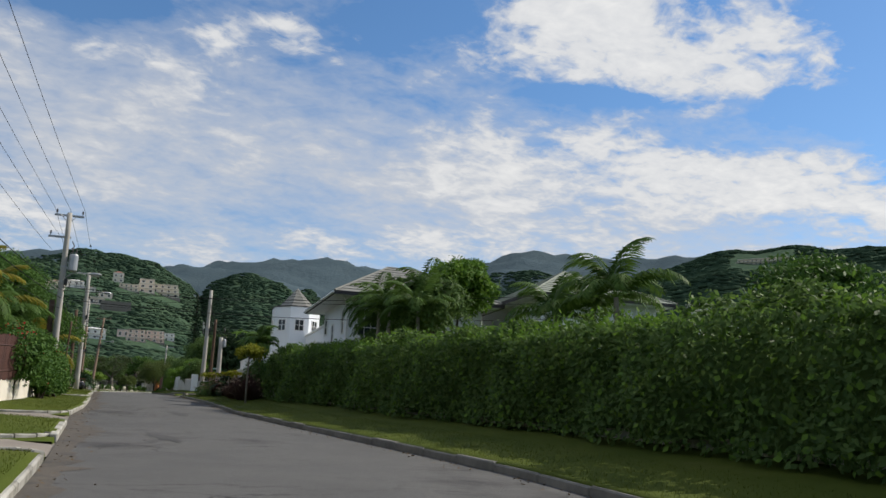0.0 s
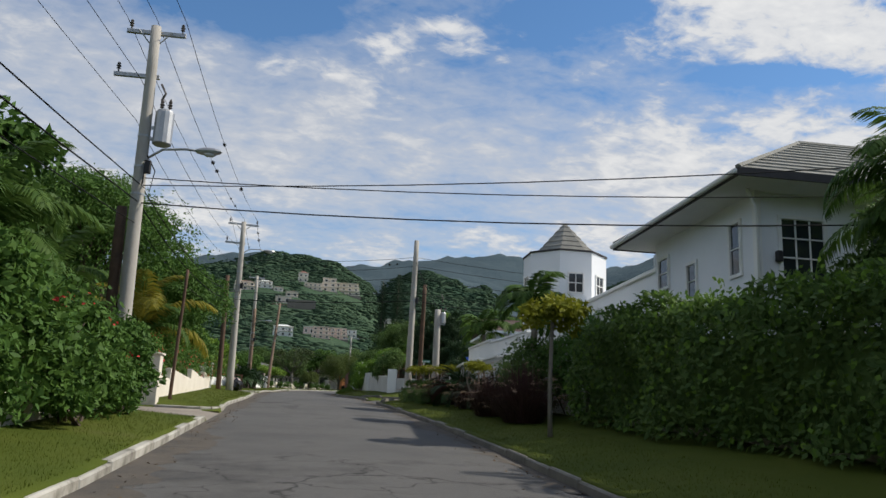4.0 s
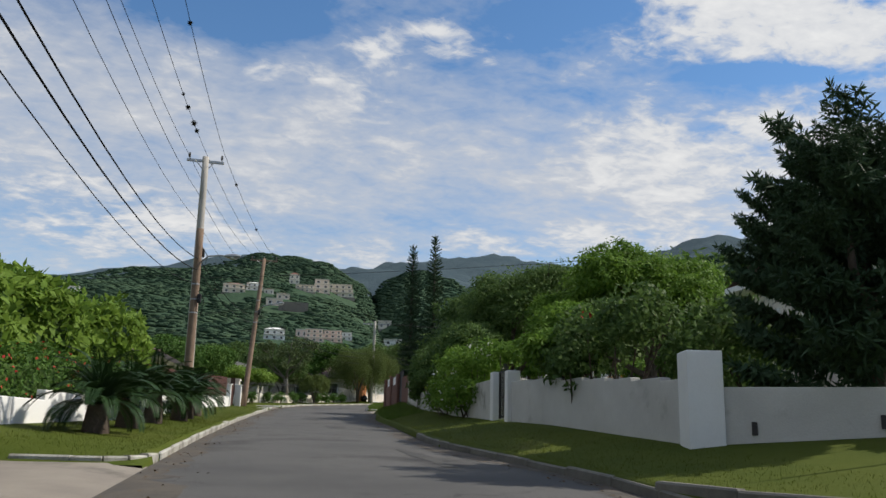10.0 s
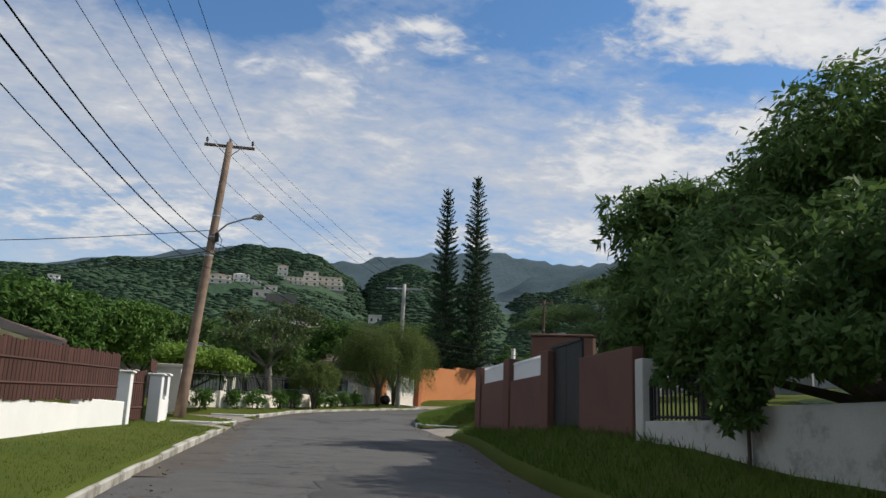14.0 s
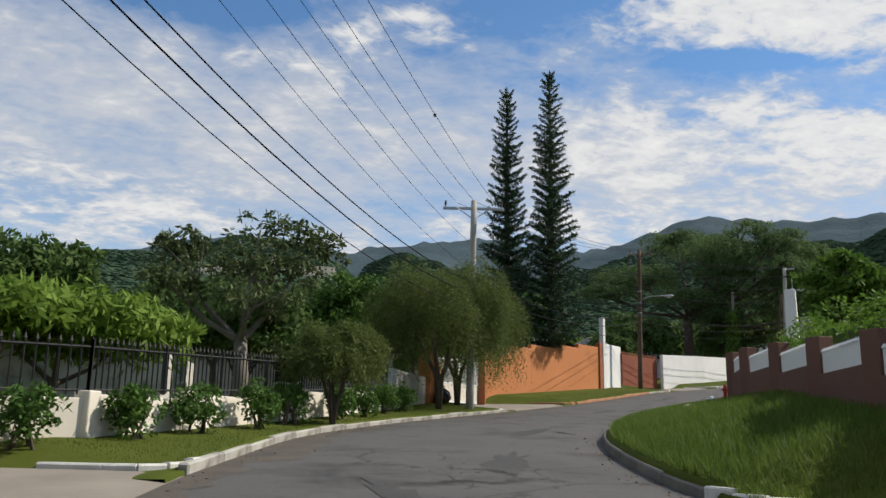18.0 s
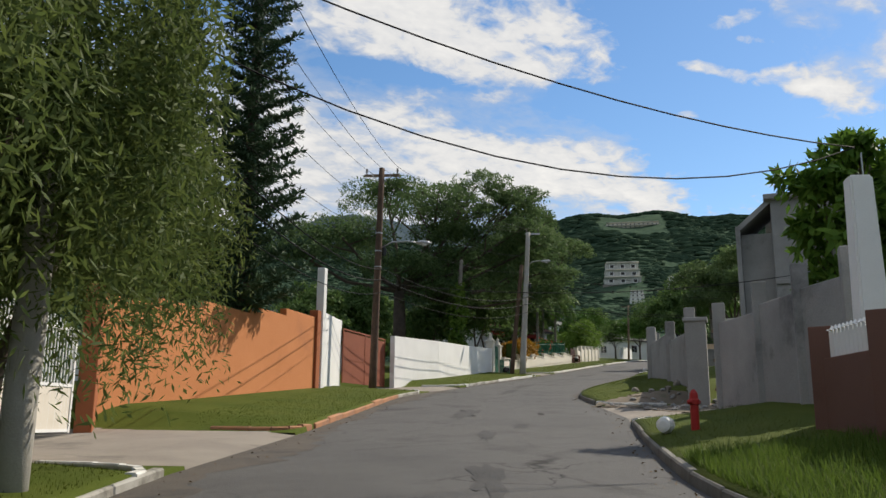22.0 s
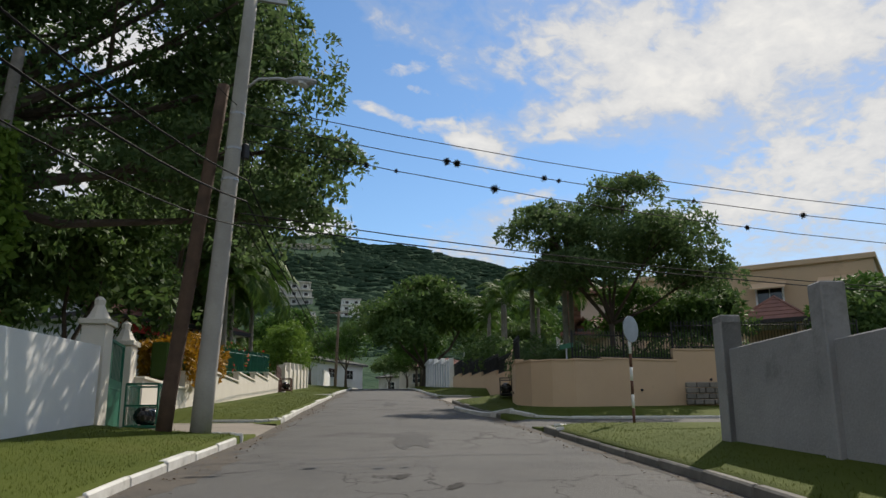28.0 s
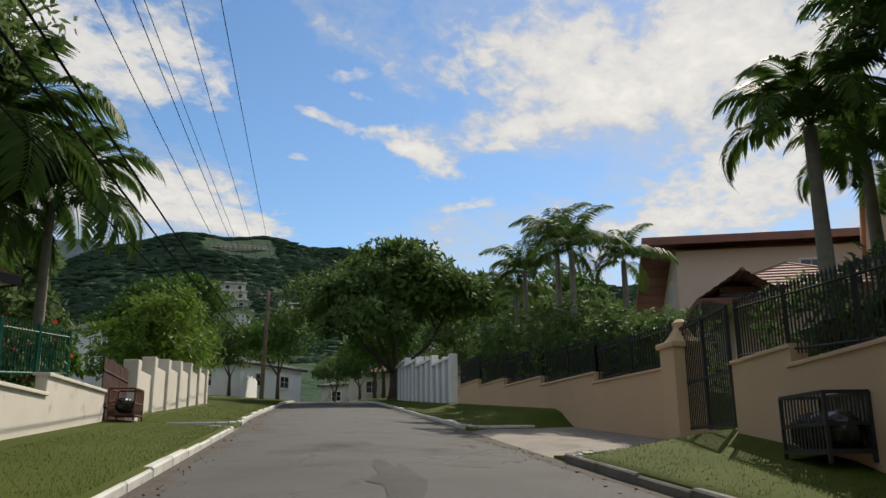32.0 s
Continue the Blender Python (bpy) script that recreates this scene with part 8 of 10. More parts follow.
def hedge(name, pts, width, height, count, leaf, material, label, seed=1, base=0.0, rough=0.28, flowers=None, shoots=0, core=True, category="hedge"):
    """A hedge along pts. Uneven leafy faces round a solid dark filler, with optional shoots and blossom."""
    x0, y0 = pts[0]
    z0 = gz(x0, y0)
    ob = thing(name, x0, y0, z0, 0, label, category)
    rng = np.random.default_rng(seed)
    p = np.array(pts, float)
    seg = np.hypot(*np.diff(p, axis=0).T)
    cum = np.r_[0, np.cumsum(seg)]
    def place(u):
        s = u * cum[-1]
        x, y = np.interp(s, cum, p[:, 0]), np.interp(s, cum, p[:, 1])
        k = np.clip(np.searchsorted(cum, s) - 1, 0, len(seg) - 1)
        d = np.diff(p, axis=0)[k] / seg[k][:, None]
        return x, y, np.stack([d[:, 1], -d[:, 0]], 1), s
    gs = np.linspace(0, 1, 60)
    gx, gy, _, _ = place(gs)
    gh = ground(gx, gy) + base
    hs = height if isinstance(height, tuple) else (height, height)
    height = max(hs)
    def cloud(n, lo_out, hi_out):
        u = rng.random(n)
        x, y, side, s = place(u)
        a = rng.random(n) * (2 * height + width)
        left, topm = a < height, (a >= height) & (a < height + width)
        v = np.where(left, -1.0, np.where(topm, 2 * (a - height) / width - 1, 1.0))
        w = np.where(left, a, np.where(topm, height, a - height - width))
        bulge = rough * (np.sin(s * 1.1 + w * 1.7 + v) * 0.5 + np.sin(s * 2.9 - w * 2.1) * 0.35 + np.sin(s * 0.37 + 2 * v) * 0.6)
        out = bulge + rng.uniform(lo_out, hi_out, n)
        z = np.interp(u, gs, gh) + w * (hs[0] + (hs[1] - hs[0]) * u) / height + np.where(topm, out, 0.0)
        off = v * width / 2 + np.where(topm, 0, v) * out
        pos = np.stack([x + side[:, 0] * off, y + side[:, 1] * off, z], 1) - np.array([x0, y0, z0])
        nrm = np.stack([side[:, 0] * np.where(topm, 0, v), side[:, 1] * np.where(topm, 0, v), np.where(topm, 1.0, 0.25)], 1)
        return pos, unit(nrm + 0.35 * rng.normal(size=(n, 3)))
    pos, nrm = cloud(count, -0.16, 0.12)
    v, q = leaf_quads(rng, pos, nrm, leaf[0], leaf[1], 0.2, 0.55)
    fo = new("foliage", mesh_np("foliage", v, q, material))
    fo.parent = ob
    if flowers:
        m, n, s = flowers
        pos, nrm = cloud(n, 0.02, 0.16)
        v, q = leaf_quads(rng, pos, nrm, s, s * 0.8, 0.0, 0.3)
        fl = new("blossom", mesh_np("blossom", v, q, m))
        fl.parent = ob
    if shoots:
        u = rng.random(shoots)
        x, y, side, s = place(u)
        off = rng.uniform(-0.5, 0.5, shoots) * width
        b = np.stack([x + side[:, 0] * off - x0, y + side[:, 1] * off - y0, np.interp(u, gs, gh) + hs[0] + (hs[1] - hs[0]) * u - z0 - 0.05], 1)
        h = rng.uniform(0.15, 0.55, shoots)
        k = 7
        i = np.repeat(np.arange(shoots), k)
        f = np.tile(np.linspace(0.1, 1, k), shoots)
        lean = rng.normal(size=(shoots, 2)) * 0.18
        pp = b[i] + np.stack([lean[i, 0] * f * h[i], lean[i, 1] * f * h[i], f * h[i]], 1)
        v, q = leaf_quads(rng, pp, unit(rng.normal(size=(len(pp), 3)) + np.array([0, 0, 0.4])), leaf[0] * 0.9, leaf[1] * 0.8, -0.3, 0.5)
        sh = new("new_growth", mesh_np("new_growth", v, q, L_TIP))
        sh.parent = ob
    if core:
        # solid dark boxes added inside so that nothing shows through the leaves
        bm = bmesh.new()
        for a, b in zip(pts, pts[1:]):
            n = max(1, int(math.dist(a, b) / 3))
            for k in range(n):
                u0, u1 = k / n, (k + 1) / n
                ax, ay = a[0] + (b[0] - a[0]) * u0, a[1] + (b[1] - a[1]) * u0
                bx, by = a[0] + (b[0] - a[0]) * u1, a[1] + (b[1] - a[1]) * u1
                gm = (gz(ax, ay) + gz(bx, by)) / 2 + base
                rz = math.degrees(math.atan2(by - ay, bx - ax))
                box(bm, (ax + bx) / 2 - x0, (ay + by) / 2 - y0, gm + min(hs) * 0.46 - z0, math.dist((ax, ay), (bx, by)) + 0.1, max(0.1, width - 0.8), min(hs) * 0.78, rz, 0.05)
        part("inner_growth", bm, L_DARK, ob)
    return ob


def frond_mesh(name, length, droop, leaflets, leaf_len, width, material, stiff=0.0, up=0.55, seed=1, hang=0.5):
    """A feathered leaf that starts at the origin along +x and arches over."""
    rng = np.random.default_rng(seed)
    n = 14
    f = np.linspace(0, 1, n)
    ang = np.radians(up * 90) - droop * f ** 1.35
    dx, dz = np.cos(ang), np.sin(ang)
    x = np.r_[0, np.cumsum(dx[:-1])] * length / (n - 1)
    z = np.r_[0, np.cumsum(dz[:-1])] * length / (n - 1)
    v, q = [], []
    for k in range(n - 1):
        w0, w1 = 0.022 * (1 - f[k]) + 0.006, 0.022 * (1 - f[k + 1]) + 0.006
        i = len(v)
        v += [(x[k], -w0, z[k]), (x[k], w0, z[k]), (x[k + 1], w1, z[k + 1]), (x[k + 1], -w1, z[k + 1])]
        q.append((i, i + 1, i + 2, i + 3))
    for k in range(leaflets):
        s = 0.14 + 0.86 * (k + 0.5) / leaflets
        px, pz = np.interp(s, f, x), np.interp(s, f, z)
        a = np.interp(s, f, ang)
        ll = leaf_len * (0.35 + 0.9 * math.sin(math.pi * min(1, 0.12 + 0.85 * s))) * rng.uniform(0.85, 1.12)
        for sg in (-1, 1):
            fwd = 0.35 + 0.5 * s
            d = np.array([math.cos(a) * fwd, sg * 1.0, math.sin(a) * fwd + 0.18 - hang * rng.uniform(0.6, 1.2) * (1 - stiff)])
            d /= np.linalg.norm(d)
            mid = np.array([px, 0, pz]) + d * ll * 0.5 + np.array([0, 0, 0.06 * ll])
            tip = np.array([px, 0, pz]) + d * ll - np.array([0, 0, 0.22 * ll * (1 - stiff)])
            wv = np.array([math.cos(a), 0, math.sin(a)]) * width / 2
            i = len(v)
            v += [(px, 0, pz), tuple(mid + wv), tuple(tip), tuple(mid - wv)]
            q.append((i, i + 1, i + 2, i + 3))
    return mesh_np(name, v, q, material)


FR_COCO = [frond_mesh("frond", 3.2, 1.9, 44, 0.62, 0.085, L_PALM, 0, 0.62, 1), frond_mesh("frond", 2.9, 2.3, 42, 0.6, 0.085, L_PALM, 0, 0.5, 2)]
FR_COCOY = [frond_mesh("frond", 3.4, 1.8, 44, 0.65, 0.085, L_PALMY, 0, 0.66, 3), frond_mesh("frond", 3.0, 2.2, 42, 0.6, 0.085, L_PALM, 0, 0.55, 4)]
FR_ROYAL = [frond_mesh("frond", 2.3, 2.4, 42, 0.55, 0.085, L_PALM, 0, 0.72, 5, 0.35), frond_mesh("frond", 2.2, 2.8, 42, 0.5, 0.085, L_PALM, 0, 0.6, 6, 0.35)]
FR_CYCAD = [frond_mesh("frond", 1.25, 1.5, 40, 0.19, 0.028, L_CYCAD, 0.9, 0.6, 7, 0.1), frond_mesh("frond", 1.2, 1.9, 40, 0.19, 0.028, L_CYCAD, 0.9, 0.4, 8, 0.1)]


def palm(name, x, y, trunk_h, fronds, meshes, scale, label, r=0.13, seed=1, lean=(0, 0), category="palm", group="palms", g=None):
    base = gz(x, y) if g is None else g
    ob = thing(name, x, y, base, 0, label, category, group)
    rnd = random.Random(seed)
    lx, ly = lean
    pts = [(lx * (k / 6) ** 1.6, ly * (k / 6) ** 1.6, trunk_h * k / 6 if k else -0.3) for k in range(7)]
    bm = tube(bmesh.new(), pts, [r * (1.25 - 0.4 * k / 6) for k in range(7)], 9)
    part("trunk", bm, M_BARK if name == "cycad" else M_PALMT, ob)
    for k in range(fronds):
        a = 137.5 * k + rnd.uniform(-12, 12)
        u = k / max(1, fronds - 1)
        tilt = -52 + 66 * u + rnd.uniform(-6, 6)
        m = Matrix.Translation((lx, ly, trunk_h - 0.05)) @ Matrix.Rotation(radians(a), 4, "Z") @ Matrix.Rotation(radians(tilt + 12), 4, "Y") @ Matrix.Scale(scale * rnd.uniform(0.85, 1.1), 4)
        share("frond", meshes[k % len(meshes)], m, ob)
    return ob


# -- left side --
shrub("flowering_bush", -4.3, 33.5, [(0, 0, 1.5, 1.0, 2.2, 1.3), (-0.3, 2.5, 1.7, 1.0, 1.6, 1.3)], 9000, (0.16, 0.08), L_MID, "broad green bush with red flowers over a low wall", 3, (L_FLOWER_R, 160, 0.1))
shrub("flowering_bush", -4.2, 41.5, [(0, 0, 1.4, 1.1, 2.4, 1.2), (-0.2, 3.2, 1.3, 0.9, 1.8, 1.1), (-0.3, -2.0, 1.9, 0.9, 1.5, 1.0)], 11000, (0.16, 0.08), L_MID, "broad green bush with red flowers by the pole", 4, (L_FLOWER_R, 220, 0.1))
for _k, (_x, _y, _l) in enumerate(((-3.75, 43.2, 2.6), (-3.85, 46.8, 1.2), (-3.8, 38.4, 0.9))):
    shrub("verge_bush", _x, _y, [(0, 0, 0.75, 0.5, _l, 0.75), (-0.3, 0.3, 1.5, 0.6, _l * 0.9, 0.7), (0.1, -_l * 0.5, 0.4, 0.4, _l * 0.45, 0.45)], int(5200 * max(1.0, _l * 0.8)), (0.15, 0.075), L_MID, "dense green bush reaching down to the grass before the low wall", 620 + _k, (L_FLOWER_R, 24, 0.1))
for _k, (_x, _y, _h, _r) in enumerate(((-11, 18, 5.6, 2.8), (-10.5, 28, 6.0, 3.0), (-9.6, 37, 6.6, 3.0), (-9.0, 45.5, 6.6, 2.8), (-10.5, 53.0, 6.4, 2.8), (-16, 33, 7, 3.6), (-15.5, 46, 7.5, 3.6))):
    tree("garden_tree", _x, _y, [(0, 0, _h * 0.62, _r, _r, _h * 0.3), (_r * 0.45, 0.8, _h * 0.78, _r * 0.6, _r * 0.6, _h * 0.2), (-_r * 0.5, -0.8, _h * 0.72, _r * 0.6, _r * 0.7, _h * 0.2), (_r * 0.5, -1.0, _h * 0.4, _r * 0.6, _r * 0.7, _h * 0.18)], 13000, (0.3, 0.14), (L_MID, L_DARK, L_MID)[_k % 3], "dense green garden tree behind the fence", 0.2, None, 10 + _k, 0.36, 0.4, 0.35, "garden trees on the left")
for _k, (_x, _y, _h, _m) in enumerate(((-6.0, 31.0, 3.2, FR_COCOY), (-6.2, 37.0, 3.0, FR_COCOY), (-6.5, 49.0, 2.6, FR_COCO), (-6.3, 44.0, 3.2, FR_COCO), (-6.4, 25.0, 3.3, FR_COCOY))):
    palm("garden_palm", _x, _y, _h, 15, _m, 0.85, "feathery palm with some yellow fronds behind the fence", 0.11, 60 + _k)
tree("mango_tree", -10.3, 67.0, [(0, 0, 5.6, 5.0, 6.0, 4.0), (0.2, 2.5, 7.2, 3.0, 3.4, 1.9), (-0.6, -2.5, 7.0, 3.2, 3.4, 2.2), (3.0, 1.0, 3.8, 2.6, 4.2, 2.2), (-3, 0, 6.6, 3.4, 4.5, 2.8), (2.2, 5.0, 4.6, 2.4, 2.6, 2.2)], 80000, (0.21, 0.075), L_MID, "huge domed mango tree with drooping leaf tufts", 0.4, None, 30, 0.24, 0.35, 0.7)
palm("coconut_palm", -6.7, 60.6, 2.2, 17, FR_COCOY, 0.95, "young coconut palm with yellowing fronds behind the wall", 0.17, 70)
hedge("flowering_hedge", [(-6.1, 57.0), (-6.3, 65.0), (-6.75, 75.5)], 1.2, 1.25, 15000, (0.13, 0.06), L_MID, "untidy flowering hedge spilling over the cream wall", 5, 0.55, 0.35, (L_FLOWER_R, 500, 0.09), 120)
tree("garden_tree", -9.0, 79.5, [(0, 0, 3.4, 2.2, 2.4, 1.9), (1.4, 1.4, 2.6, 1.5, 1.6, 1.3)], 9000, (0.24, 0.11), L_MID, "round garden tree beside the gate", 0.14, None, 33)
hedge("clipped_hedge", [(-8.1, 86.6), (-7.6, 91.0), (-7.5, 95.0), (-7.55, 105.0)], 0.8, 1.05, 14000, (0.12, 0.06), L_MID, "flowering hedge over the low white wall", 6, 0.3, 0.2, (L_FLOWER_R, 420, 0.09))
hedge("bright_hedge", [(-9.4, 87.0), (-9.0, 96.0), (-9.0, 104.0)], 2.0, 3.1, 14000, (0.3, 0.17), L_BRIGHT, "tall bright green broad-leaved hedge", 7, 0.0, 0.5, None, 60)
for _k, (_x, _y) in enumerate(((-5.55, 89.0), (-5.5, 91.5), (-5.55, 94.7), (-5.35, 97.7), (-5.5, 100.0), (-5.7, 103.4))):
    palm("cycad", _x, _y, 0.55 + 0.1 * (_k % 3), 44, FR_CYCAD, 1.1, "dark green cycad with a stout trunk in the verge", 0.22, 80 + _k, (0, 0), "cycad", "cycads in a row")
for _k, (_x, _y, _h, _r) in enumerate(((-13.5, 88.0, 7.6, 3.0), (-16.0, 97.0, 6.5, 3.4), (-17.0, 78.0, 8.0, 4.0), (-19.0, 106.0, 6.5, 3.5))):
    tree("garden_tree", _x, _y, [(0, 0, _h * 0.66, _r, _r, _h * 0.3), (_r * 0.5, 0.8, _h * 0.8, _r * 0.6, _r * 0.6, _h * 0.18), (-_r * 0.4, -0.8, _h * 0.5, _r * 0.8, _r * 0.8, _h * 0.2)], 9000, (0.34, 0.15), (L_OLIVE, L_MID)[_k % 2], "spreading garden tree behind the hedge", 0.18, None, 90 + _k)
tree("round_tree", -9.8, 134.5, [(0, 0, 2.9, 2.2, 2.3, 1.5), (1.0, 0.5, 3.5, 1.4, 1.4, 0.9)], 13000, (0.22, 0.1), L_MID, "round-headed garden tree behind the fence", 0.16, None, 100)
tree("garden_tree", -11.4, 129.5, [(0, 0, 2.7, 2.0, 2.2, 1.3), (0.8, -0.8, 2.0, 1.5, 1.6, 1.0)], 11000, (0.24, 0.1), L_MID, "leafy garden tree with reddish pods", 0.16, None, 101)
tree("flame_tree", -7.6, 143.6, [(0, 0, 1.9, 2.6, 2.4, 0.5), (1.0, 0.6, 1.5, 2.0, 1.8, 0.4), (-1.4, -0.4, 2.1, 1.8, 1.8, 0.4)], 11000, (0.3, 0.1), L_BRIGHT, "low spreading tree with bright feathery leaves", 0.13, None, 102, 0.5, 0.35, 0.1)
tree("sparse_tree", -4.2, 150.0, [(0.3, 0, 3.9, 2.0, 1.8, 0.9), (-1.9, 0.6, 4.6, 1.3, 1.2, 0.8), (1.9, 0.2, 4.9, 1.3, 1.3, 0.7), (0.6, -1.4, 3.0, 1.5, 1.4, 0.7), (0.4, -0.3, 5.2, 1.2, 1.2, 0.6), (-2.2, -0.8, 3.4, 1.3, 1.2, 0.7)], 5200, (0.24, 0.09), L_OLIVE, "tall half-bare tree with tangled branches", 0.24, M_BARKG, 103, 0.34, 0.5, 0.5)


def weeping(x, y, h, r, seed, hang=0.26, stem=1.0):
    """A bottlebrush tree: several stems and hanging strands of fine leaves."""
    ob = thing("bottlebrush_tree", x, y, gz(x, y), 0, "weeping bottlebrush tree with hanging fine-leaved branches", "tree", "bottlebrush trees on the verge")
    rng = np.random.default_rng(seed)
    bm = bmesh.new()
    for k in range(5):
        a = k * 1.26 + 0.4
        tube(bm, [(0, 0, -0.2), (0.12 * math.cos(a), 0.12 * math.sin(a), h * 0.2), (0.5 * r * math.cos(a), 0.5 * r * math.sin(a), h * 0.62), (0.72 * r * math.cos(a), 0.72 * r * math.sin(a), h * 0.8)], [0.11 * stem, 0.085 * stem, 0.045 * stem, 0.015], 7)
    part("trunk", bm, M_BARK, ob)
    n = int(1050 * r)
    d = unit(rng.normal(size=(n, 3)))
    d[:, 2] = np.abs(d[:, 2]) * 0.9 - 0.1
    lump = 1 + 0.22 * np.sin(d[:, 0] * 5.1 + seed) * np.cos(d[:, 1] * 4.3 + 2 * seed) + 0.16 * np.sin(d[:, 2] * 7 + d[:, 0] * 6)
    s = np.stack([d[:, 0] * r * lump, d[:, 1] * r * lump, h * 0.6 + d[:, 2] * h * 0.4 * lump], 1) * rng.uniform(0.75, 1.03, n)[:, None] ** np.array([1, 1, 0.4])
    k = 26
    i = np.repeat(np.arange(n), k)
    f = np.tile(np.linspace(0, 1, k), n)
    ln = rng.uniform(0.3, 1.7, n) * h * hang
    p = s[i] + np.stack([d[i, 0] * 0.35 * f, d[i, 1] * 0.35 * f, -ln[i] * f ** 1.4], 1) + rng.normal(size=(n * k, 3)) * 0.05
    v, q = leaf_quads(rng, p, unit(rng.normal(size=p.shape)), 0.13, 0.028, 0.7, 0.2)
    cr = new("crown", mesh_np("crown", v, q, L_BRUSH))
    cr.parent = ob


weeping(-1.5, 145.6, 2.75, 1.0, 1, 0.13, 0.45)
weeping(2.8, 155.0, 6.0, 2.5, 2)
weeping(4.2, 158.6, 5.8, 2.4, 3)
for _k, (_x, _y) in enumerate(((-5.4, 139.2), (-4.6, 141.0), (-3.6, 143.0), (-2.9, 144.8), (-1.6, 147.6), (-0.9, 149.2), (0.0, 151.2), (0.9, 153.0), (-6.6, 137.6))):
    shrub("low_shrub", _x + 0.35, _y - 0.15, [(0, 0, 0.45, 0.45, 0.55, 0.5)], 1400, (0.12, 0.05), L_MID, "small leafy shrub at the foot of the low wall", 120 + _k, None, "shrub", "shrubs at the low wall", 0.5)


def norfolk(x, y, top, seed):
    """A columnar pine: a straight trunk with whorls of upswept, needle-covered branches."""
    g = gz(x, y)
    h = top - g
    ob = thing("norfolk_pine", x, y, g, 0, "very tall narrow Norfolk pine with tiered dark branches", "tree", "pair of Norfolk pines")
    part("trunk", tube(bmesh.new(), [(0, 0, -0.3), (0, 0, h * 0.5), (0, 0, h)], [0.3, 0.19, 0.03], 10), M_BARK, ob)
    rng = np.random.default_rng(seed)
    v, q = [], []
    k = 9
    for j in range(k):
        f = (j + 0.6) / k
        zz = 0.1 * math.sin(f * 3) + 0.42 * f * f
        for a in (-1, 1, 0.25, -0.25):
            n = 5
            c = np.stack([f + 0.1 * np.arange(n) / n + 0 * f, a * 0.2 * (1 - 0.55 * f) * np.arange(1, n + 1) / n, zz + 0.05 * np.arange(n) / n + rng.normal(size=n) * 0.01], 1)
            vv, qq = leaf_quads(rng, c, unit(rng.normal(size=(n, 3)) + np.array([0.3, 0, 0.6])), 0.16, 0.05, -0.3, 0.6)
            q += [tuple(t + len(v)) for t in qq]
            v += [tuple(t) for t in vv]
    me = mesh_np("branch", v, q, L_PINE)
    z, t = h * 0.12, 0
    rnd = random.Random(seed)
    while z < h - 0.5:
        u = (z / h)
        reach = 1.75 * (1 - u) ** 0.55 * (0.6 + 0.4 * min(1, u / 0.12)) + 0.22
        n = 7 if u < 0.75 else 5
        for b in range(n):
            s = reach * rnd.uniform(0.8, 1.1)
            m = Matrix.Translation((0, 0, z + rnd.uniform(-0.12, 0.12))) @ Matrix.Rotation(radians(360 / n * b + 25 * t + rnd.uniform(-9, 9)), 4, "Z") @ Matrix.Rotation(radians(rnd.uniform(-6, 10) - 10 * u), 4, "Y") @ Matrix.Diagonal((s, max(0.8, s), max(0.8, s * 0.9), 1))
            share("branch", me, m, ob)
        z += 0.52 if u < 0.7 else 0.42
        t += 1
    return ob


norfolk(9.85, 172.3, 29.5, 5)
norfolk(12.6, 172.0, 30.8, 6)
for _k, (_x, _y, _h, _r) in enumerate(((4.0, 170.5, 6.4, 2.6), (-0.5, 168.5, 6.6, 3.0), (-6.5, 166.0, 6.4, 3.2), (-11.5, 151.0, 5.0, 2.8), (-15.0, 143.0, 5.2, 3.0), (12.2, 179.6, 6.0, 2.3), (7.5, 178.0, 7.0, 3.3), (13.0, 183.6, 7.0, 2.6), (-4.5, 158.5, 4.6, 2.2))):
    tree("garden_tree", _x, _y, [(0, 0, _h * 0.62, _r, _r, _h * 0.32), (_r * 0.5, -0.6, _h * 0.78, _r * 0.6, _r * 0.6, _h * 0.2), (-_r * 0.5, 0.3, _h * 0.5, _r * 0.7, _r * 0.7, _h * 0.22)], 9000, (0.28, 0.13), (L_DARK, L_MID, L_DARK)[_k % 3], "dense dark green tree behind the garden walls", 0.18, None, 140 + _k, 0.34, 0.4, 0.3, "garden trees behind the walls")
tree("rain_tree", 33.5, 196.0, [(-4.5, 1.0, 9.0, 5.0, 4.6, 1.2), (2.5, -1.5, 11.2, 5.2, 4.6, 1.6), (7.2, -4.2, 9.6, 3.6, 3.4, 1.4), (0.5, 3.0, 13.0, 4.2, 4.2, 1.3), (-7.2, 2.0, 7.6, 3.2, 3.0, 0.9), (9.0, -5.0, 6.8, 2.8, 2.6, 1.2), (4.5, -1.0, 7.4, 4.0, 3.6, 1.4), (-1.5, -1.8, 6.6, 4.2, 3.4, 1.2), (5.0, -2.6, 13.4, 2.6, 2.4, 1.0), (9.6, -3.0, 11.2, 2.4, 2.2, 1.2), (8.6, -3.8, 12.7, 2.4, 2.2, 1.0), (7.0, -3.5, 11.8, 3.0, 2.8, 1.4), (8.0, -4.5, 8.2, 3.2, 3.0, 1.6), (6.0, -3.0, 5.6, 3.2, 2.8, 1.5), (2.0, -2.0, 5.0, 3.4, 2.8, 1.4), (10.0, -4.5, 5.2, 2.4, 2.2, 1.3), (3.0, -1.5, 9.2, 3.4, 3.0, 1.5)], 92000, (0.22, 0.1), L_STREET, "broad umbrella-shaped rain tree with tiers of dark leaves", 0.5, M_BARK, 170, 0.3, 0.85, 0.15)
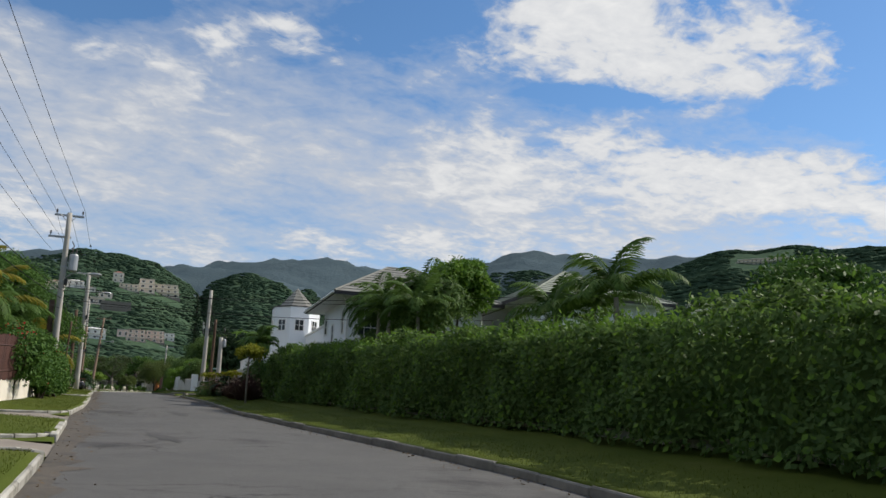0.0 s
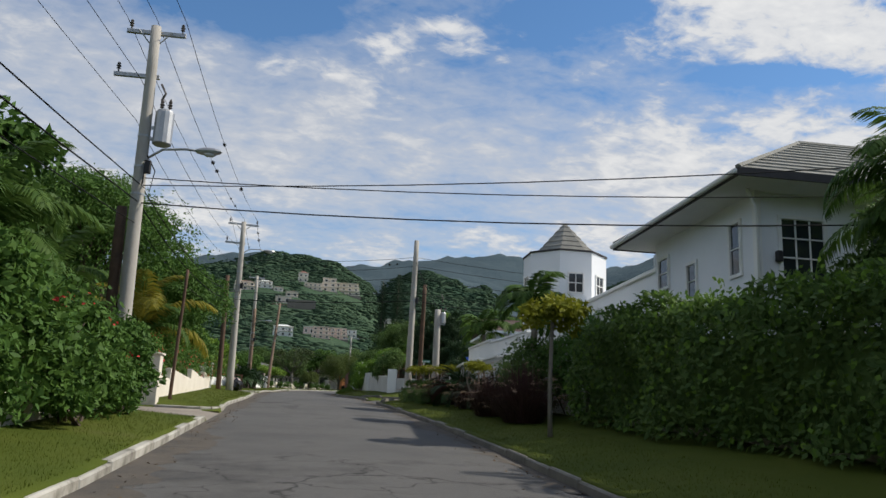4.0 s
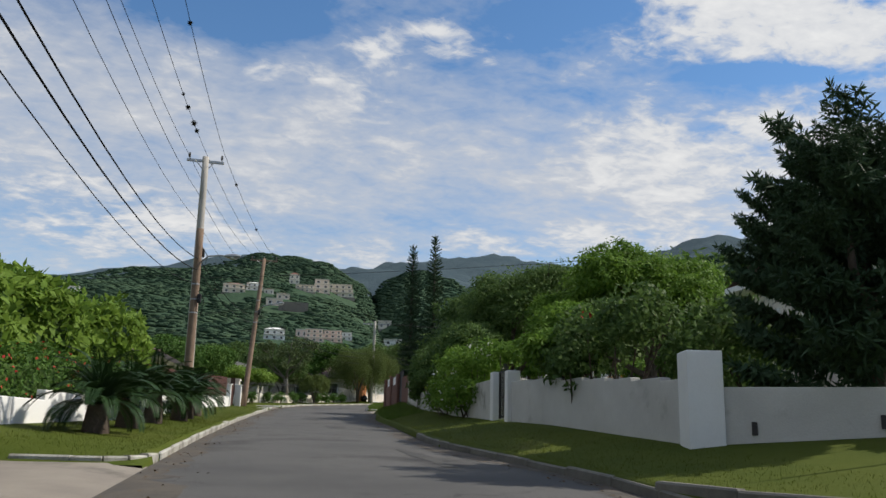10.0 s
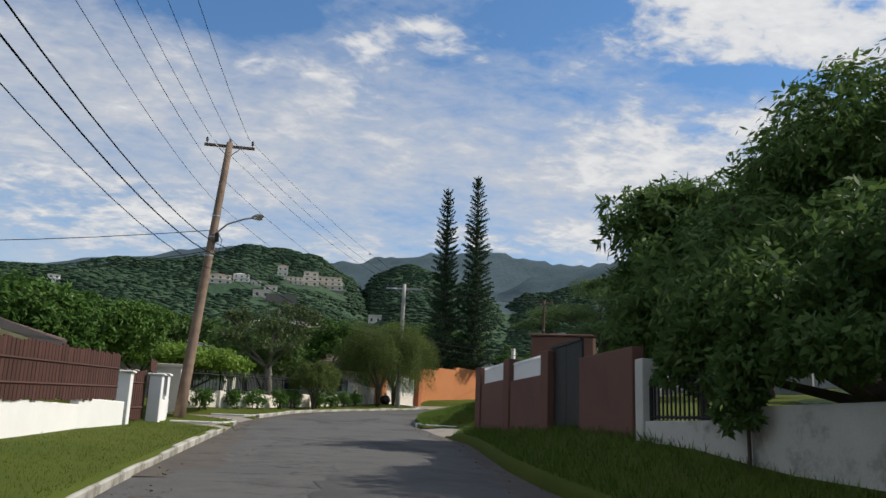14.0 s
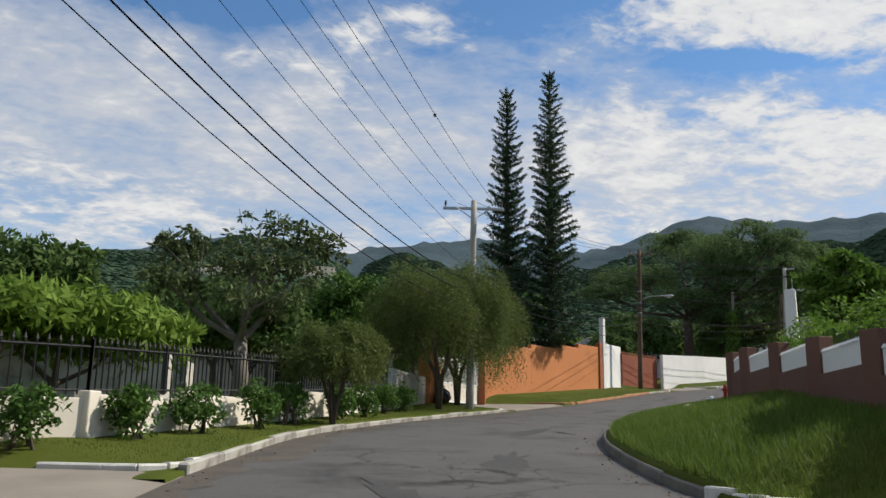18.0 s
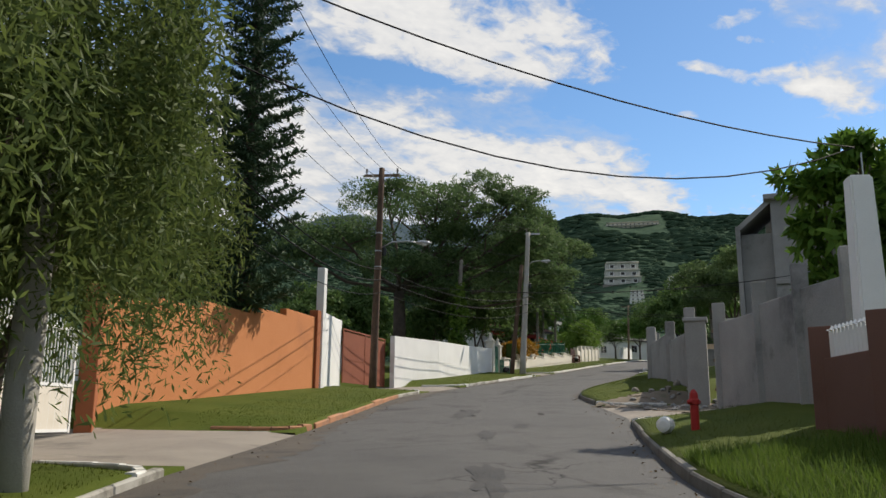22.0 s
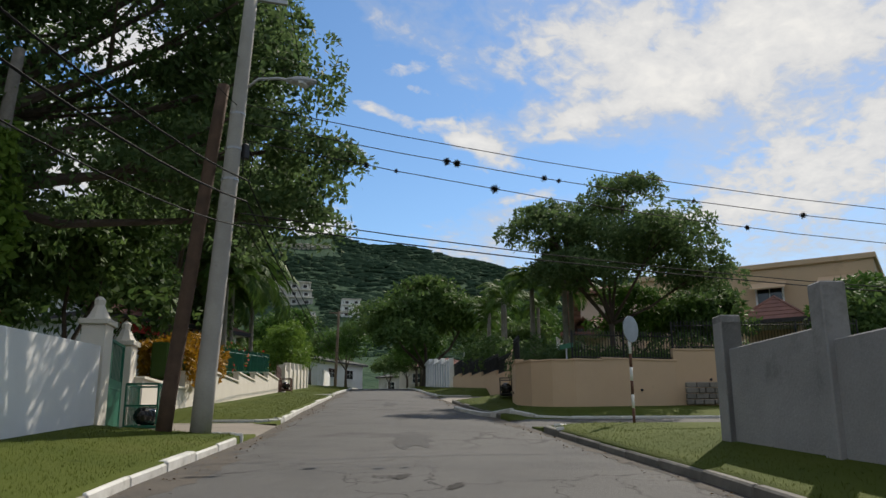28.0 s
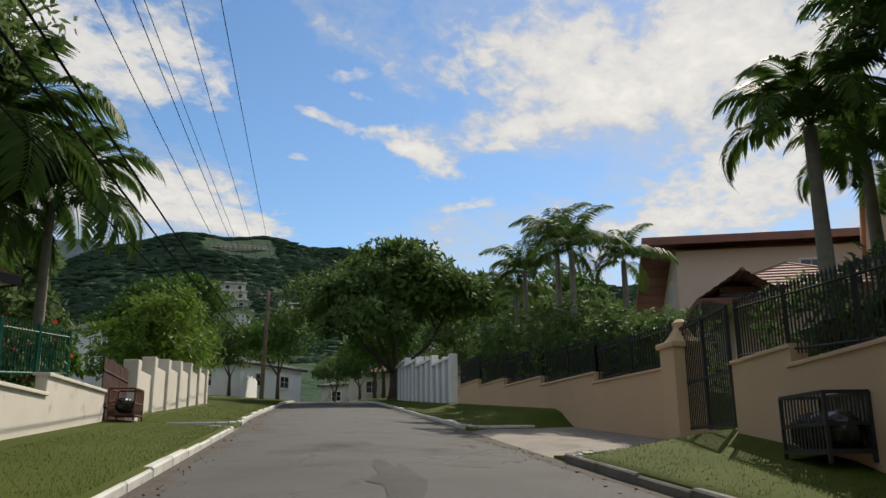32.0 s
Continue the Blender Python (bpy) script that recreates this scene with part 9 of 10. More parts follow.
tree("rain_tree", 53.0, 207.0, [(0, 0, 8.0, 5.0, 4.4, 1.6), (1.9, -2.8, 9.6, 2.9, 2.8, 1.3), (-3.5, -3.5, 8.8, 3.8, 3.4, 1.4), (-6.0, -6.5, 9.2, 3.0, 3.0, 1.2), (-1.0, -5.5, 7.2, 2.4, 2.4, 1.0), (-2.0, -4.5, 10.8, 3.4, 3.2, 1.5), (0, -2.5, 6.4, 3.2, 3.0, 1.6), (-5.0, -7.0, 7.0, 2.8, 2.4, 1.4), (-4.0, -6.0, 11.6, 2.8, 2.6, 1.3), (3.6, -4.6, 10.6, 2.0, 1.8, 0.9)], 62000, (0.22, 0.1), L_STREET, "tall spreading tree overhanging the green fence", 0.4, M_BARK, 171, 0.32, 0.45, 0.2)
for _k, (_x, _y, _h, _r) in enumerate(((57.6, 211.6, 6.0, 2.4), (61.8, 213.6, 5.0, 2.2), (54.4, 208.8, 6.4, 2.4))):
    tree("garden_tree", _x, _y, [(0, 0, _h * 0.55, _r, _r, _h * 0.36), (_r * 0.4, -0.5, _h * 0.8, _r * 0.6, _r * 0.6, _h * 0.2)], 8000, (0.26, 0.11), L_STREET, "dark green tree in the garden behind the green fence", 0.14, None, 186 + _k, group="garden trees behind the walls")
for _k, (_x, _y, _h, _r) in enumerate(((28.0, 193.5, 5.5, 2.4), (41.5, 197.5, 6.5, 2.6), (45.5, 201.5, 6.0, 2.6), (24.5, 192.0, 5.0, 2.2), (37.5, 197.0, 5.5, 2.6))):
    tree("garden_tree", _x, _y, [(0, 0, _h * 0.55, _r, _r, _h * 0.38), (_r * 0.4, -0.5, _h * 0.8, _r * 0.6, _r * 0.6, _h * 0.2)], 8000, (0.32, 0.14), L_DARK, "dark shaded undergrowth tree behind the white wall", 0.15, None, 180 + _k, group="garden trees behind the walls")
_v = thing("vine_trunk", 35.6, 191.9, gz(35.6, 191.9), 0, "dead trunk wrapped in bright green vine", "tree")
part("trunk", tube(bmesh.new(), [(0, 0, -0.3), (0.1, 0, 4.0), (0.3, -0.1, 7.6)], [0.22, 0.16, 0.12], 8), M_BARKG, _v)
leafy("vine", 190, [(0, 0, 1.4, 0.5, 0.5, 1.5), (0.1, 0, 3.6, 0.55, 0.55, 1.6), (0.2, 0, 5.2, 0.4, 0.4, 0.9)], 5000, 0.24, 0.17, L_BRIGHT, _v, 0.5, 0.5, -1)
hedge("croton_hedge", [(43.6, 196.0), (47.5, 198.8), (50.2, 200.8)], 1.3, 1.35, 9000, (0.2, 0.08), L_CROTON, "orange and yellow croton hedge over the cream wall", 9, 0.55, 0.3)
hedge("garden_hedge", [(50.5, 201.4), (56.0, 205.2), (59.4, 207.6)], 1.2, 1.6, 7000, (0.2, 0.1), L_MID, "green hedge with red blossom behind the green fence", 10, 0.2, 0.35, (L_FLOWER_R, 700, 0.14))
shrub("bamboo_bush", 71.6, 217.0, [(0, 0, 2.2, 2.2, 2.0, 2.0), (2.8, 2.2, 2.8, 2.2, 2.0, 2.2), (5.8, 4.4, 3.0, 2.2, 2.2, 2.2), (1.0, 0.0, 3.6, 1.6, 1.4, 1.2)], 15000, (0.34, 0.09), L_BRIGHT, "tall arching yellow-green bamboo-like shrubs by the wall", 195)
for _k, (_x, _y, _h) in enumerate(((52.8, 203.0, 5.0), (57.0, 206.9, 5.6), (60.3, 208.7, 5.2), (58.4, 209.6, 4.4))):
    palm("garden_palm", _x, _y, _h, 17, FR_ROYAL, 1.1 if _k == 0 else 1.65, "drooping garden palm behind the green fence", 0.12, 200 + _k)

# -- right side --
_o = thing("old_stone_wall", 8.75, 32.6, gz(8.75, 32.6), 93, "crumbling pale rubble wall showing through the hedge foot", "wall")
for _k in range(26):
    _r = random.Random(900 + _k)
    _a, _b, _c = _r.uniform(0.18, 0.42), _r.uniform(0.16, 0.26), _r.uniform(0.12, 0.24)
    bm = bmesh.new()
    bmesh.ops.create_icosphere(bm, subdivisions=1, radius=1.0, matrix=pose(-2.6 + 0.21 * _k + _r.uniform(-0.1, 0.1), _r.uniform(-0.05, 0.05), _r.uniform(0.05, 0.42 if 5 < _k < 20 else 0.2), _r.uniform(-20, 20), 0, _r.uniform(0, 90)) @ Matrix.Diagonal((_a, _b, _c, 1)))
    for v in bm.verts:
        v.co += Vector((_r.uniform(-0.03, 0.03), _r.uniform(-0.03, 0.03), _r.uniform(-0.03, 0.03)))
    part("stone", bm, M_STONE, _o)
hedge("tall_hedge", [(10.75, 1.0), (10.0, 18.0), (9.1, 33.0), (8.25, 48.6)], 2.2, (2.15, 2.45), 95000, (0.15, 0.085), L_DARK, "tall overgrown dark green hedge swallowing an old wall", 20, 0.0, 0.38, (L_TIP, 9000, 0.13), 1500)
shrub("leafy_bush", 8.3, 50.5, [(0, 0, 1.6, 1.2, 2.0, 1.5), (0, 3.0, 1.4, 1.0, 1.8, 1.3)], 8000, (0.15, 0.08), L_MID, "rounded hedge bush in front of the terrace", 21)
shrub("leafy_bush", 7.2, 53.0, [(0, 0, 1.2, 0.9, 2.2, 1.2), (0.1, 3.2, 1.0, 0.8, 1.6, 1.0)], 8000, (0.13, 0.07), L_DARK, "dark hedge bush behind the fountain grass", 22)
for _k, (_x, _y, _h, _s) in enumerate(((11.0, 37.4, 4.4, 0.8), (11.4, 34.2, 4.1, 0.75), (11.2, 40.0, 4.7, 0.8), (12.0, 41.0, 4.0, 0.8), (12.8, 37.0, 5.2, 0.7), (13.4, 41.6, 4.6, 0.65), (14.0, 39.6, 5.0, 0.75), (12.8, 24.0, 3.2, 0.75), (13.4, 21.2, 3.6, 0.8), (14.6, 24.6, 3.4, 0.75))):
    palm("garden_palm", _x, _y, _h, 15, FR_COCO, _s, "feathery areca palm rising behind the hedge", 0.09, 210 + _k)
tree("garden_tree", 15.5, 40.5, [(0, 0, 5.6, 2.0, 2.0, 1.9), (0.6, 0.4, 6.9, 1.4, 1.4, 0.8), (-1.0, -0.6, 4.8, 1.6, 1.6, 1.3), (-2.6, 0.4, 4.3, 1.2, 1.2, 1.3)], 15000, (0.3, 0.14), L_TIP, "dense round tree beside the white house", 0.2, None, 220)
tree("garden_tree", 24.0, 24.0, [(0, 0, 4.2, 2.6, 2.6, 2.0), (1.0, 1.0, 5.2, 1.8, 1.8, 1.2)], 9000, (0.28, 0.12), L_MID, "garden tree behind the tall hedge", 0.2, None, 221)
tree("garden_tree", 12.6, 36.0, [(0, 0, 4.4, 1.7, 2.0, 1.6), (0.5, 1.6, 4.9, 1.3, 1.6, 1.1), (-0.6, -1.2, 3.6, 1.2, 1.6, 1.2)], 9000, (0.24, 0.1), L_DARK, "dark garden tree among the palms behind the hedge", 0.16, None, 226)
shrub("wall_bush", 5.35, 90.6, [(0, 0, 1.9, 1.0, 1.7, 1.0), (-0.65, 0.3, 1.25, 0.55, 1.2, 0.6), (0.4, -1.6, 2.2, 0.9, 1.2, 0.8), (-0.4, 1.2, 1.6, 0.6, 1.0, 0.7)], 8000, (0.16, 0.08), L_DARK, "dark red-flowered bush spilling over the white wall", 227, (L_FLOWER_R, 30, 0.1))
tree("small_tree", 5.5, 45.0, [(0, 0, 2.5, 0.85, 0.85, 0.45), (0.4, 0.5, 2.8, 0.6, 0.6, 0.4)], 1700, (0.16, 0.08), L_YELLOW, "thin young tree with a sparse yellow-green top", 0.05, M_BARKG, 223, 0.45, 0.7)
tree("garden_tree", 12.4, 43.6, [(-0.3, 0, 2.6, 0.8, 0.7, 1.5), (1.0, -0.2, 3.2, 1.2, 0.9, 1.5), (2.6, 0, 2.9, 1.3, 0.9, 1.5), (0.6, 0, 4.4, 0.9, 0.8, 0.7)], 11000, (0.2, 0.085), L_DARK, "dark garden growth in front of the white house", 0.09, None, 229)
palm("royal_palm", 7.1, 53.0, 3.3, 16, FR_ROYAL, 0.85, "green palm with arching fronds before the white turret", 0.11, 230, (0.08, 0.0))
palm("royal_palm", 8.7, 69.5, 3.3, 15, FR_ROYAL, 0.9, "small palm in the corner garden", 0.12, 231)
palm("royal_palm", 10.9, 66.5, 3.2, 14, FR_COCO, 0.7, "bushy palm in the corner garden", 0.12, 232)
palm("royal_palm", 13.0, 68.5, 3.0, 14, FR_COCO, 0.7, "bushy palm in the corner garden", 0.12, 233)


def fountain_grass(x, y, r, h, seed):
    ob = thing("fountain_grass", x, y, gz(x, y), 0, "clump of purple fountain grass with pale plumes", "ornamental grass", "fountain grass clumps")
    rng = np.random.default_rng(seed)
    n = 1100
    a, lean = rng.uniform(0, 2 * math.pi, n), rng.uniform(0.02, 1.15, n)
    hh = h * rng.uniform(0.5, 1.05, n) * (1 - 0.3 * lean)
    d = np.stack([np.cos(a), np.sin(a)], 1)
    b = np.c_[d * 0.5 * r * rng.random((n, 1)), np.zeros(n)]
    v, q = [], []
    steps = 4
    side = np.c_[-d[:, 1], d[:, 0], np.zeros(n)] * 0.012
    pts = []
    for k in range(steps + 1):
        f = k / steps
        pts.append(b + np.c_[d * (r * lean * f ** 1.25)[:, None], hh * (f - 0.42 * lean * f ** 2.4)])
    for k in range(steps):
        w0, w1 = 1 - k / steps * 0.8, 1 - (k + 1) / steps * 0.8
        v.append(np.stack([pts[k] - side * w0, pts[k] + side * w0, pts[k + 1] + side * w1, pts[k + 1] - side * w1], 1))
    v = np.concatenate(v).reshape(-1, 3)
    fo = new("leaf_tuft", mesh_np("leaf_tuft", v, np.arange(len(v)).reshape(-1, 4), L_PURPLE))
    fo.parent = ob
    m = 26
    i = rng.choice(n, m)
    tip = pts[-1][i] * 1.05
    k = 14
    j = np.repeat(np.arange(m), k)
    f = np.tile(np.linspace(0, 1, k), m)
    pp = tip[j] + np.c_[d[i][j] * (0.28 * f)[:, None], 0.12 * f - 0.12 * f * f]
    vv, qq = leaf_quads(rng, pp, unit(rng.normal(size=pp.shape)), 0.07, 0.018, 0.0, 0.5)
    pl = new("plume_spray", mesh_np("plume_spray", vv, qq, L_PLUME))
    pl.parent = ob


for _k, (_x, _y, _r, _h) in enumerate(((6.0, 49.6, 1.1, 1.7), (6.4, 51.4, 1.2, 1.8), (5.9, 53.2, 1.1, 1.6), (6.3, 55.0, 1.0, 1.5), (6.2, 58.8, 0.9, 1.3), (5.9, 63.6, 1.1, 1.7), (6.1, 65.4, 1.1, 1.6), (5.9, 69.4, 1.0, 1.4))):
    fountain_grass(_x, _y, _r, _h, 240 + _k)
for _k, (_x, _y, _h) in enumerate(((6.2, 61.2, 0.6), (6.5, 58.3, 0.5))):
    palm("cycad", _x, _y, _h * 0.7, 46, FR_CYCAD, 1.35 if _k == 0 else 1.0, "large dark green cycad at the foot of the retaining wall", 0.2, 250 + _k, (0, 0), "cycad", "cycads by the wall")


def topiary(x, y, seed, two=False):
    ob = thing("topiary_tree", x, y, gz(x, y), 0, "small clipped tree with a flat-topped yellow-green head", "topiary tree", "topiary trees")
    rnd = random.Random(seed)
    bm = bmesh.new()
    for k in range(3):
        a = 2.1 * k + seed
        tube(bm, [(0, 0, -0.1), (0.15 * math.cos(a), 0.15 * math.sin(a), 0.5), (0.38 * math.cos(a), 0.38 * math.sin(a), 1.05), (0.3 * math.cos(a), 0.3 * math.sin(a), 1.5)], [0.06, 0.045, 0.035, 0.02], 6)
    part("trunk", bm, M_BARKG, ob)
    leafy("head", seed, [(0, 0, 1.55, 0.6, 0.6, 0.15)], 2000, 0.08, 0.045, L_YELLOW, ob, 0.55, 0.0, -0.8)
    if two:
        leafy("lower_tier", seed + 1, [(0.1, -0.1, 0.8, 0.7, 0.7, 0.2)], 2000, 0.08, 0.045, L_MID, ob, 0.5, 0.0, -0.8)


topiary(6.0, 56.6, 300)
topiary(5.5, 66.2, 301, True)
topiary(5.35, 70.6, 302, True)
topiary(6.7, 68.2, 303)
for _k, (_a, _b) in enumerate((((5.0, 67.4), (5.0, 71.3)), ((5.3, 64.0), (5.2, 66.4)))):
    hedge("box_hedge", [_a, _b], 0.8, 0.55, 3000, (0.07, 0.04), L_DARK, "low clipped dark box hedge", 310 + _k, 0.0, 0.06)
for _k, (_x, _y) in enumerate(((9.6, 54.6),)):
    shrub("terrace_shrub", _x, _y, [(0, 0, 2.6, 0.9, 1.1, 0.7)], 2600, (0.14, 0.07), L_MID, "green shrub on the garden terrace", 320 + _k)


def araucaria(x, y, h, r, seed):
    """A broad dark pine: several leaders and tiers of upswept, needle-covered branches."""
    ob = thing("dark_pine", x, y, gz(x, y), 0, "broad dark araucaria with upswept needle-covered branches", "tree")
    rng, rnd = np.random.default_rng(seed), random.Random(seed)
    v, q = [], []
    for arm in range(7):
        # one main stem and forked side fingers, all curving up
        f0 = 0.0 if arm == 0 else 0.25 + 0.1 * arm
        turn = 0.0 if arm == 0 else (0.5 if arm % 2 else -0.5)
        ln = 1.0 if arm == 0 else 0.55 - 0.05 * arm
        k = 34 if arm == 0 else 18
        f = np.linspace(0.05, 1, k)
        base = np.array([f0, 0, 0.08 * f0 + 0.3 * f0 * f0])
        c = base + np.stack([f * ln * math.cos(turn), f * ln * math.sin(turn), 0.06 * f * ln + 0.36 * (f * ln) ** 2 + (0.1 * f if arm else 0)], 1)
        for ring in range(5):
            a = rng.uniform(0, 2 * math.pi, k)
            nrm = np.stack([0.35 + 0 * a, np.cos(a), np.sin(a)], 1)
            vv, qq = leaf_quads(rng, c, unit(nrm), 0.11, 0.028, -0.1, 0.9)
            q += [tuple(t + len(v)) for t in qq]
            v += [tuple(t) for t in vv]
    me = mesh_np("branch", v, q, L_PINE)
    leaders = [(0, 0, h)] + [(0.62 * r * math.cos(a), 0.62 * r * math.sin(a), h * hf) for a, hf in ((0.4, 0.97), (2.3, 0.94), (3.9, 0.98), (5.3, 0.95))]
    for n, (lx, ly, lz) in enumerate(leaders):
        pts = [(0, 0, -0.3), (0, 0, h * 0.4), (0, 0, h)] if n == 0 else [(0, 0, h * 0.35), (lx * 0.9, ly * 0.9, h * 0.55), (lx, ly, lz)]
        part("trunk", tube(bmesh.new(), pts, [0.17, 0.13, 0.02] if n == 0 else [0.09, 0.07, 0.015], 8), M_BARK, ob)
        z, t = h * (0.1 if n == 0 else 0.5), 0
        while z < lz - 0.25:
            u = z / lz
            reach = (r * (1.02 - 0.3 * u) if n == 0 else r * 0.62 * (1.3 - 0.75 * u))
            for b in range(7 if n == 0 else 5):
                sc = reach * rnd.uniform(0.8, 1.12)
                m = Matrix.Translation((lx if n else 0, ly if n else 0, z + rnd.uniform(-0.1, 0.1))) @ Matrix.Rotation(radians(45 * b + 22 * t + rnd.uniform(-10, 10)), 4, "Z") @ Matrix.Rotation(radians(rnd.uniform(-12, 10) - 14 * u), 4, "Y") @ Matrix.Diagonal((sc, max(0.9, sc), max(0.9, sc), 1))
                share("branch", me, m, ob)
            z += 0.5
            t += 1
    return ob


araucaria(8.6, 85.2, 4.9, 2.25, 330)
shrub("garden_bush", 8.0, 88.5, [(0, 0, 1.4, 1.2, 1.6, 1.2), (0.5, 3, 1.5, 1.2, 1.6, 1.3)], 6000, (0.2, 0.1), L_DARK, "dark bush behind the corner wall", 331)
tree("garden_tree", 5.3, 93.3, [(0.4, 0.4, 2.3, 1.3, 1.5, 0.8), (-0.7, -0.6, 1.6, 1.0, 1.1, 0.7), (0.8, 1.4, 2.9, 0.9, 1.0, 0.5)], 9000, (0.18, 0.08), L_TIP, "bushy bright green tree leaning over the white wall", 0.12, None, 332, 0.36, 0.4, 0.45)
for _k, (_x, _y, _b) in enumerate(((4.3, 100.2, [(0, 0, 1.7, 1.0, 1.5, 1.1), (-0.5, 0.3, 0.6, 0.8, 2.0, 0.7), (0.3, 1.6, 1.4, 0.9, 1.2, 1.0)]), (4.0, 103.8, [(0.2, 0, 1.5, 1.1, 1.6, 1.1), (-0.4, 0.4, 0.6, 0.8, 2.0, 0.65), (0.5, 1.8, 1.3, 0.9, 1.4, 0.9)]), (4.7, 97.3, [(0, 0, 2.0, 0.6, 1.3, 0.35)]))):
    shrub("bougainvillea", _x, _y, _b, 8000 if _k < 2 else 1800, (0.14, 0.07), L_TIP, "sprawling bougainvillea with white blossom over the wall", 340 + _k, (L_FLOWER_W, 150 if _k < 2 else 30, 0.09))
tree("mango_tree", 8.3, 114.0, [(0.6, 0, 4.8, 3.2, 4.2, 2.5), (-1.8, 1.2, 3.0, 2.4, 2.8, 1.7), (2.8, -1.0, 5.9, 3.0, 3.2, 1.7), (-1.8, -2.6, 2.4, 1.9, 2.2, 1.5), (0.5, 3.4, 3.7, 2.4, 2.4, 1.7), (-3.2, -0.8, 1.8, 1.4, 2.4, 1.3), (2.2, 0.8, 6.6, 1.8, 1.8, 0.9), (-3.4, 2.0, 1.9, 1.2, 1.8, 1.2)], 62000, (0.23, 0.075), L_DARK, "large dark mango tree overhanging the white wall", 0.36, None, 350, 0.26, 0.35, 0.6)
_c = thing("wall_creeper", 3.3, 110.4, gz(3.3, 110.4), 0, "dark creeper hanging down the face of the stained wall", "creeper")
leafy("foliage", 231, [(0, 0, 0.75, 0.28, 0.45, 0.5), (0.15, 0.2, 1.3, 0.45, 0.8, 0.45), (0.15, -1.6, 1.35, 0.4, 1.3, 0.3), (0.15, -3.4, 1.35, 0.4, 1.2, 0.25)], 6000, 0.15, 0.075, L_DARK, _c, 0.4, 0.3, -1)
part("stem", tube(bmesh.new(), [(0.12, 0, -0.1), (0.14, 0.05, 0.8), (0.2, 0.1, 1.4)], [0.03, 0.02, 0.012], 5), M_BARK, _c)
shrub("wall_bush", 4.7, 108.2, [(0, 0, 2.3, 0.9, 2.4, 0.95), (0.2, -1.6, 2.6, 0.9, 1.4, 0.9)], 9000, (0.18, 0.08), L_DARK, "dark leafy growth spilling over the stained white wall", 229)
shrub("wall_bush", 4.0, 111.6, [(0.0, 0, 1.7, 0.8, 2.0, 0.8), (-0.45, 0.6, 1.1, 0.4, 1.0, 0.6), (-0.4, -1.2, 1.3, 0.5, 0.8, 0.6)], 7000, (0.17, 0.08), L_DARK, "dark leafy growth hanging over the stained white wall", 228)
tree("mango_tree", 14.0, 108.0, [(0, 0, 4.9, 4.2, 4.4, 2.7), (-1.8, -1.5, 5.6, 2.6, 2.8, 1.7), (1.5, 1.5, 6.2, 2.8, 2.8, 1.4), (-3.6, 0.5, 3.9, 2.2, 2.4, 1.8)], 44000, (0.23, 0.08), L_TIP, "domed mango tree with fresh green leaves", 0.34, None, 351, 0.26, 0.35, 0.6)
tree("mango_tree", 9.5, 121.5, [(0, 0, 4.6, 3.0, 2.8, 2.4), (-1.4, 0.8, 5.4, 2.0, 2.0, 1.6), (-2.2, -0.4, 3.4, 1.6, 1.8, 1.4)], 18000, (0.32, 0.09), L_DARK, "dark mango tree behind the brown wall", 0.3, None, 352, 0.28, 0.35, 0.6)
tree("fig_tree", 20.9, 156.6, [(0, 0, 3.6, 1.2, 1.1, 0.9), (0.3, -0.2, 5.3, 0.9, 0.9, 0.6), (-0.5, 0.3, 4.5, 1.0, 1.0, 0.5), (0.8, -0.8, 4.4, 1.1, 1.1, 0.7), (-0.2, 0.2, 2.4, 1.0, 0.9, 0.8), (0.9, -1.2, 2.8, 1.2, 1.2, 1.0)], 7000, (0.34, 0.14), L_TIP, "leafy tree with large drooping leaves beside the pylon", 0.16, None, 353, 0.4, 0.4, 0.6)
hedge("garden_hedge", [(8.6, 136.6), (11.2, 143.6), (14.2, 149.4), (16.8, 152.6)], 1.0, 1.5, 6500, (0.16, 0.08), L_TIP, "leafy shrubs showing over the brown wall", 354, 0.3, 0.35)
tree("street_tree", 61.0, 188.1, [(0, 0, 6.0, 3.6, 3.4, 1.6), (-2.2, 1.8, 6.9, 2.0, 2.0, 1.0), (-1.4, -2.8, 6.2, 2.6, 2.4, 1.2), (1.8, 1.2, 8.2, 2.4, 2.2, 1.0), (0.3, -0.8, 9.0, 1.9, 1.9, 0.9), (-2.6, 0.2, 4.9, 2.2, 2.2, 1.0), (0.5, -3.8, 4.8, 2.4, 2.0, 1.2), (-1.5, 2.4, 7.9, 1.4, 1.4, 0.7)], 34000, (0.21, 0.095), L_STREET, "layered tree with dark leaves behind the peach wall", 0.15, None, 360, 0.32, 0.5, 0.2)
tree("garden_tree", 64.6, 188.3, [(0, 0, 3.9, 1.7, 1.7, 1.0), (0.2, -1.0, 2.8, 1.6, 1.6, 0.9), (-0.3, 0.9, 2.9, 1.3, 1.3, 0.8), (0.8, -2.2, 3.4, 1.5, 1.5, 1.0)], 11000, (0.2, 0.09), L_MID, "light green small tree behind the black fence", 0.09, None, 363, 0.34, 0.4, 0.3)
hedge("garden_hedge", [(61.6, 179.6), (57.6, 185.4), (55.0, 187.6), (56.9, 190.2), (61.6, 192.4)], 1.0, 1.05, 8000, (0.18, 0.08), L_STREET, "dark garden shrubs behind the black fence", 361, 1.0, 0.4)
hedge("garden_hedge", [(67.0, 195.0), (72.5, 199.6), (79.8, 205.8)], 1.2, 1.9, 9000, (0.2, 0.09), L_DARK, "dark hedge behind the stepped peach wall", 362, 0.9, 0.35)
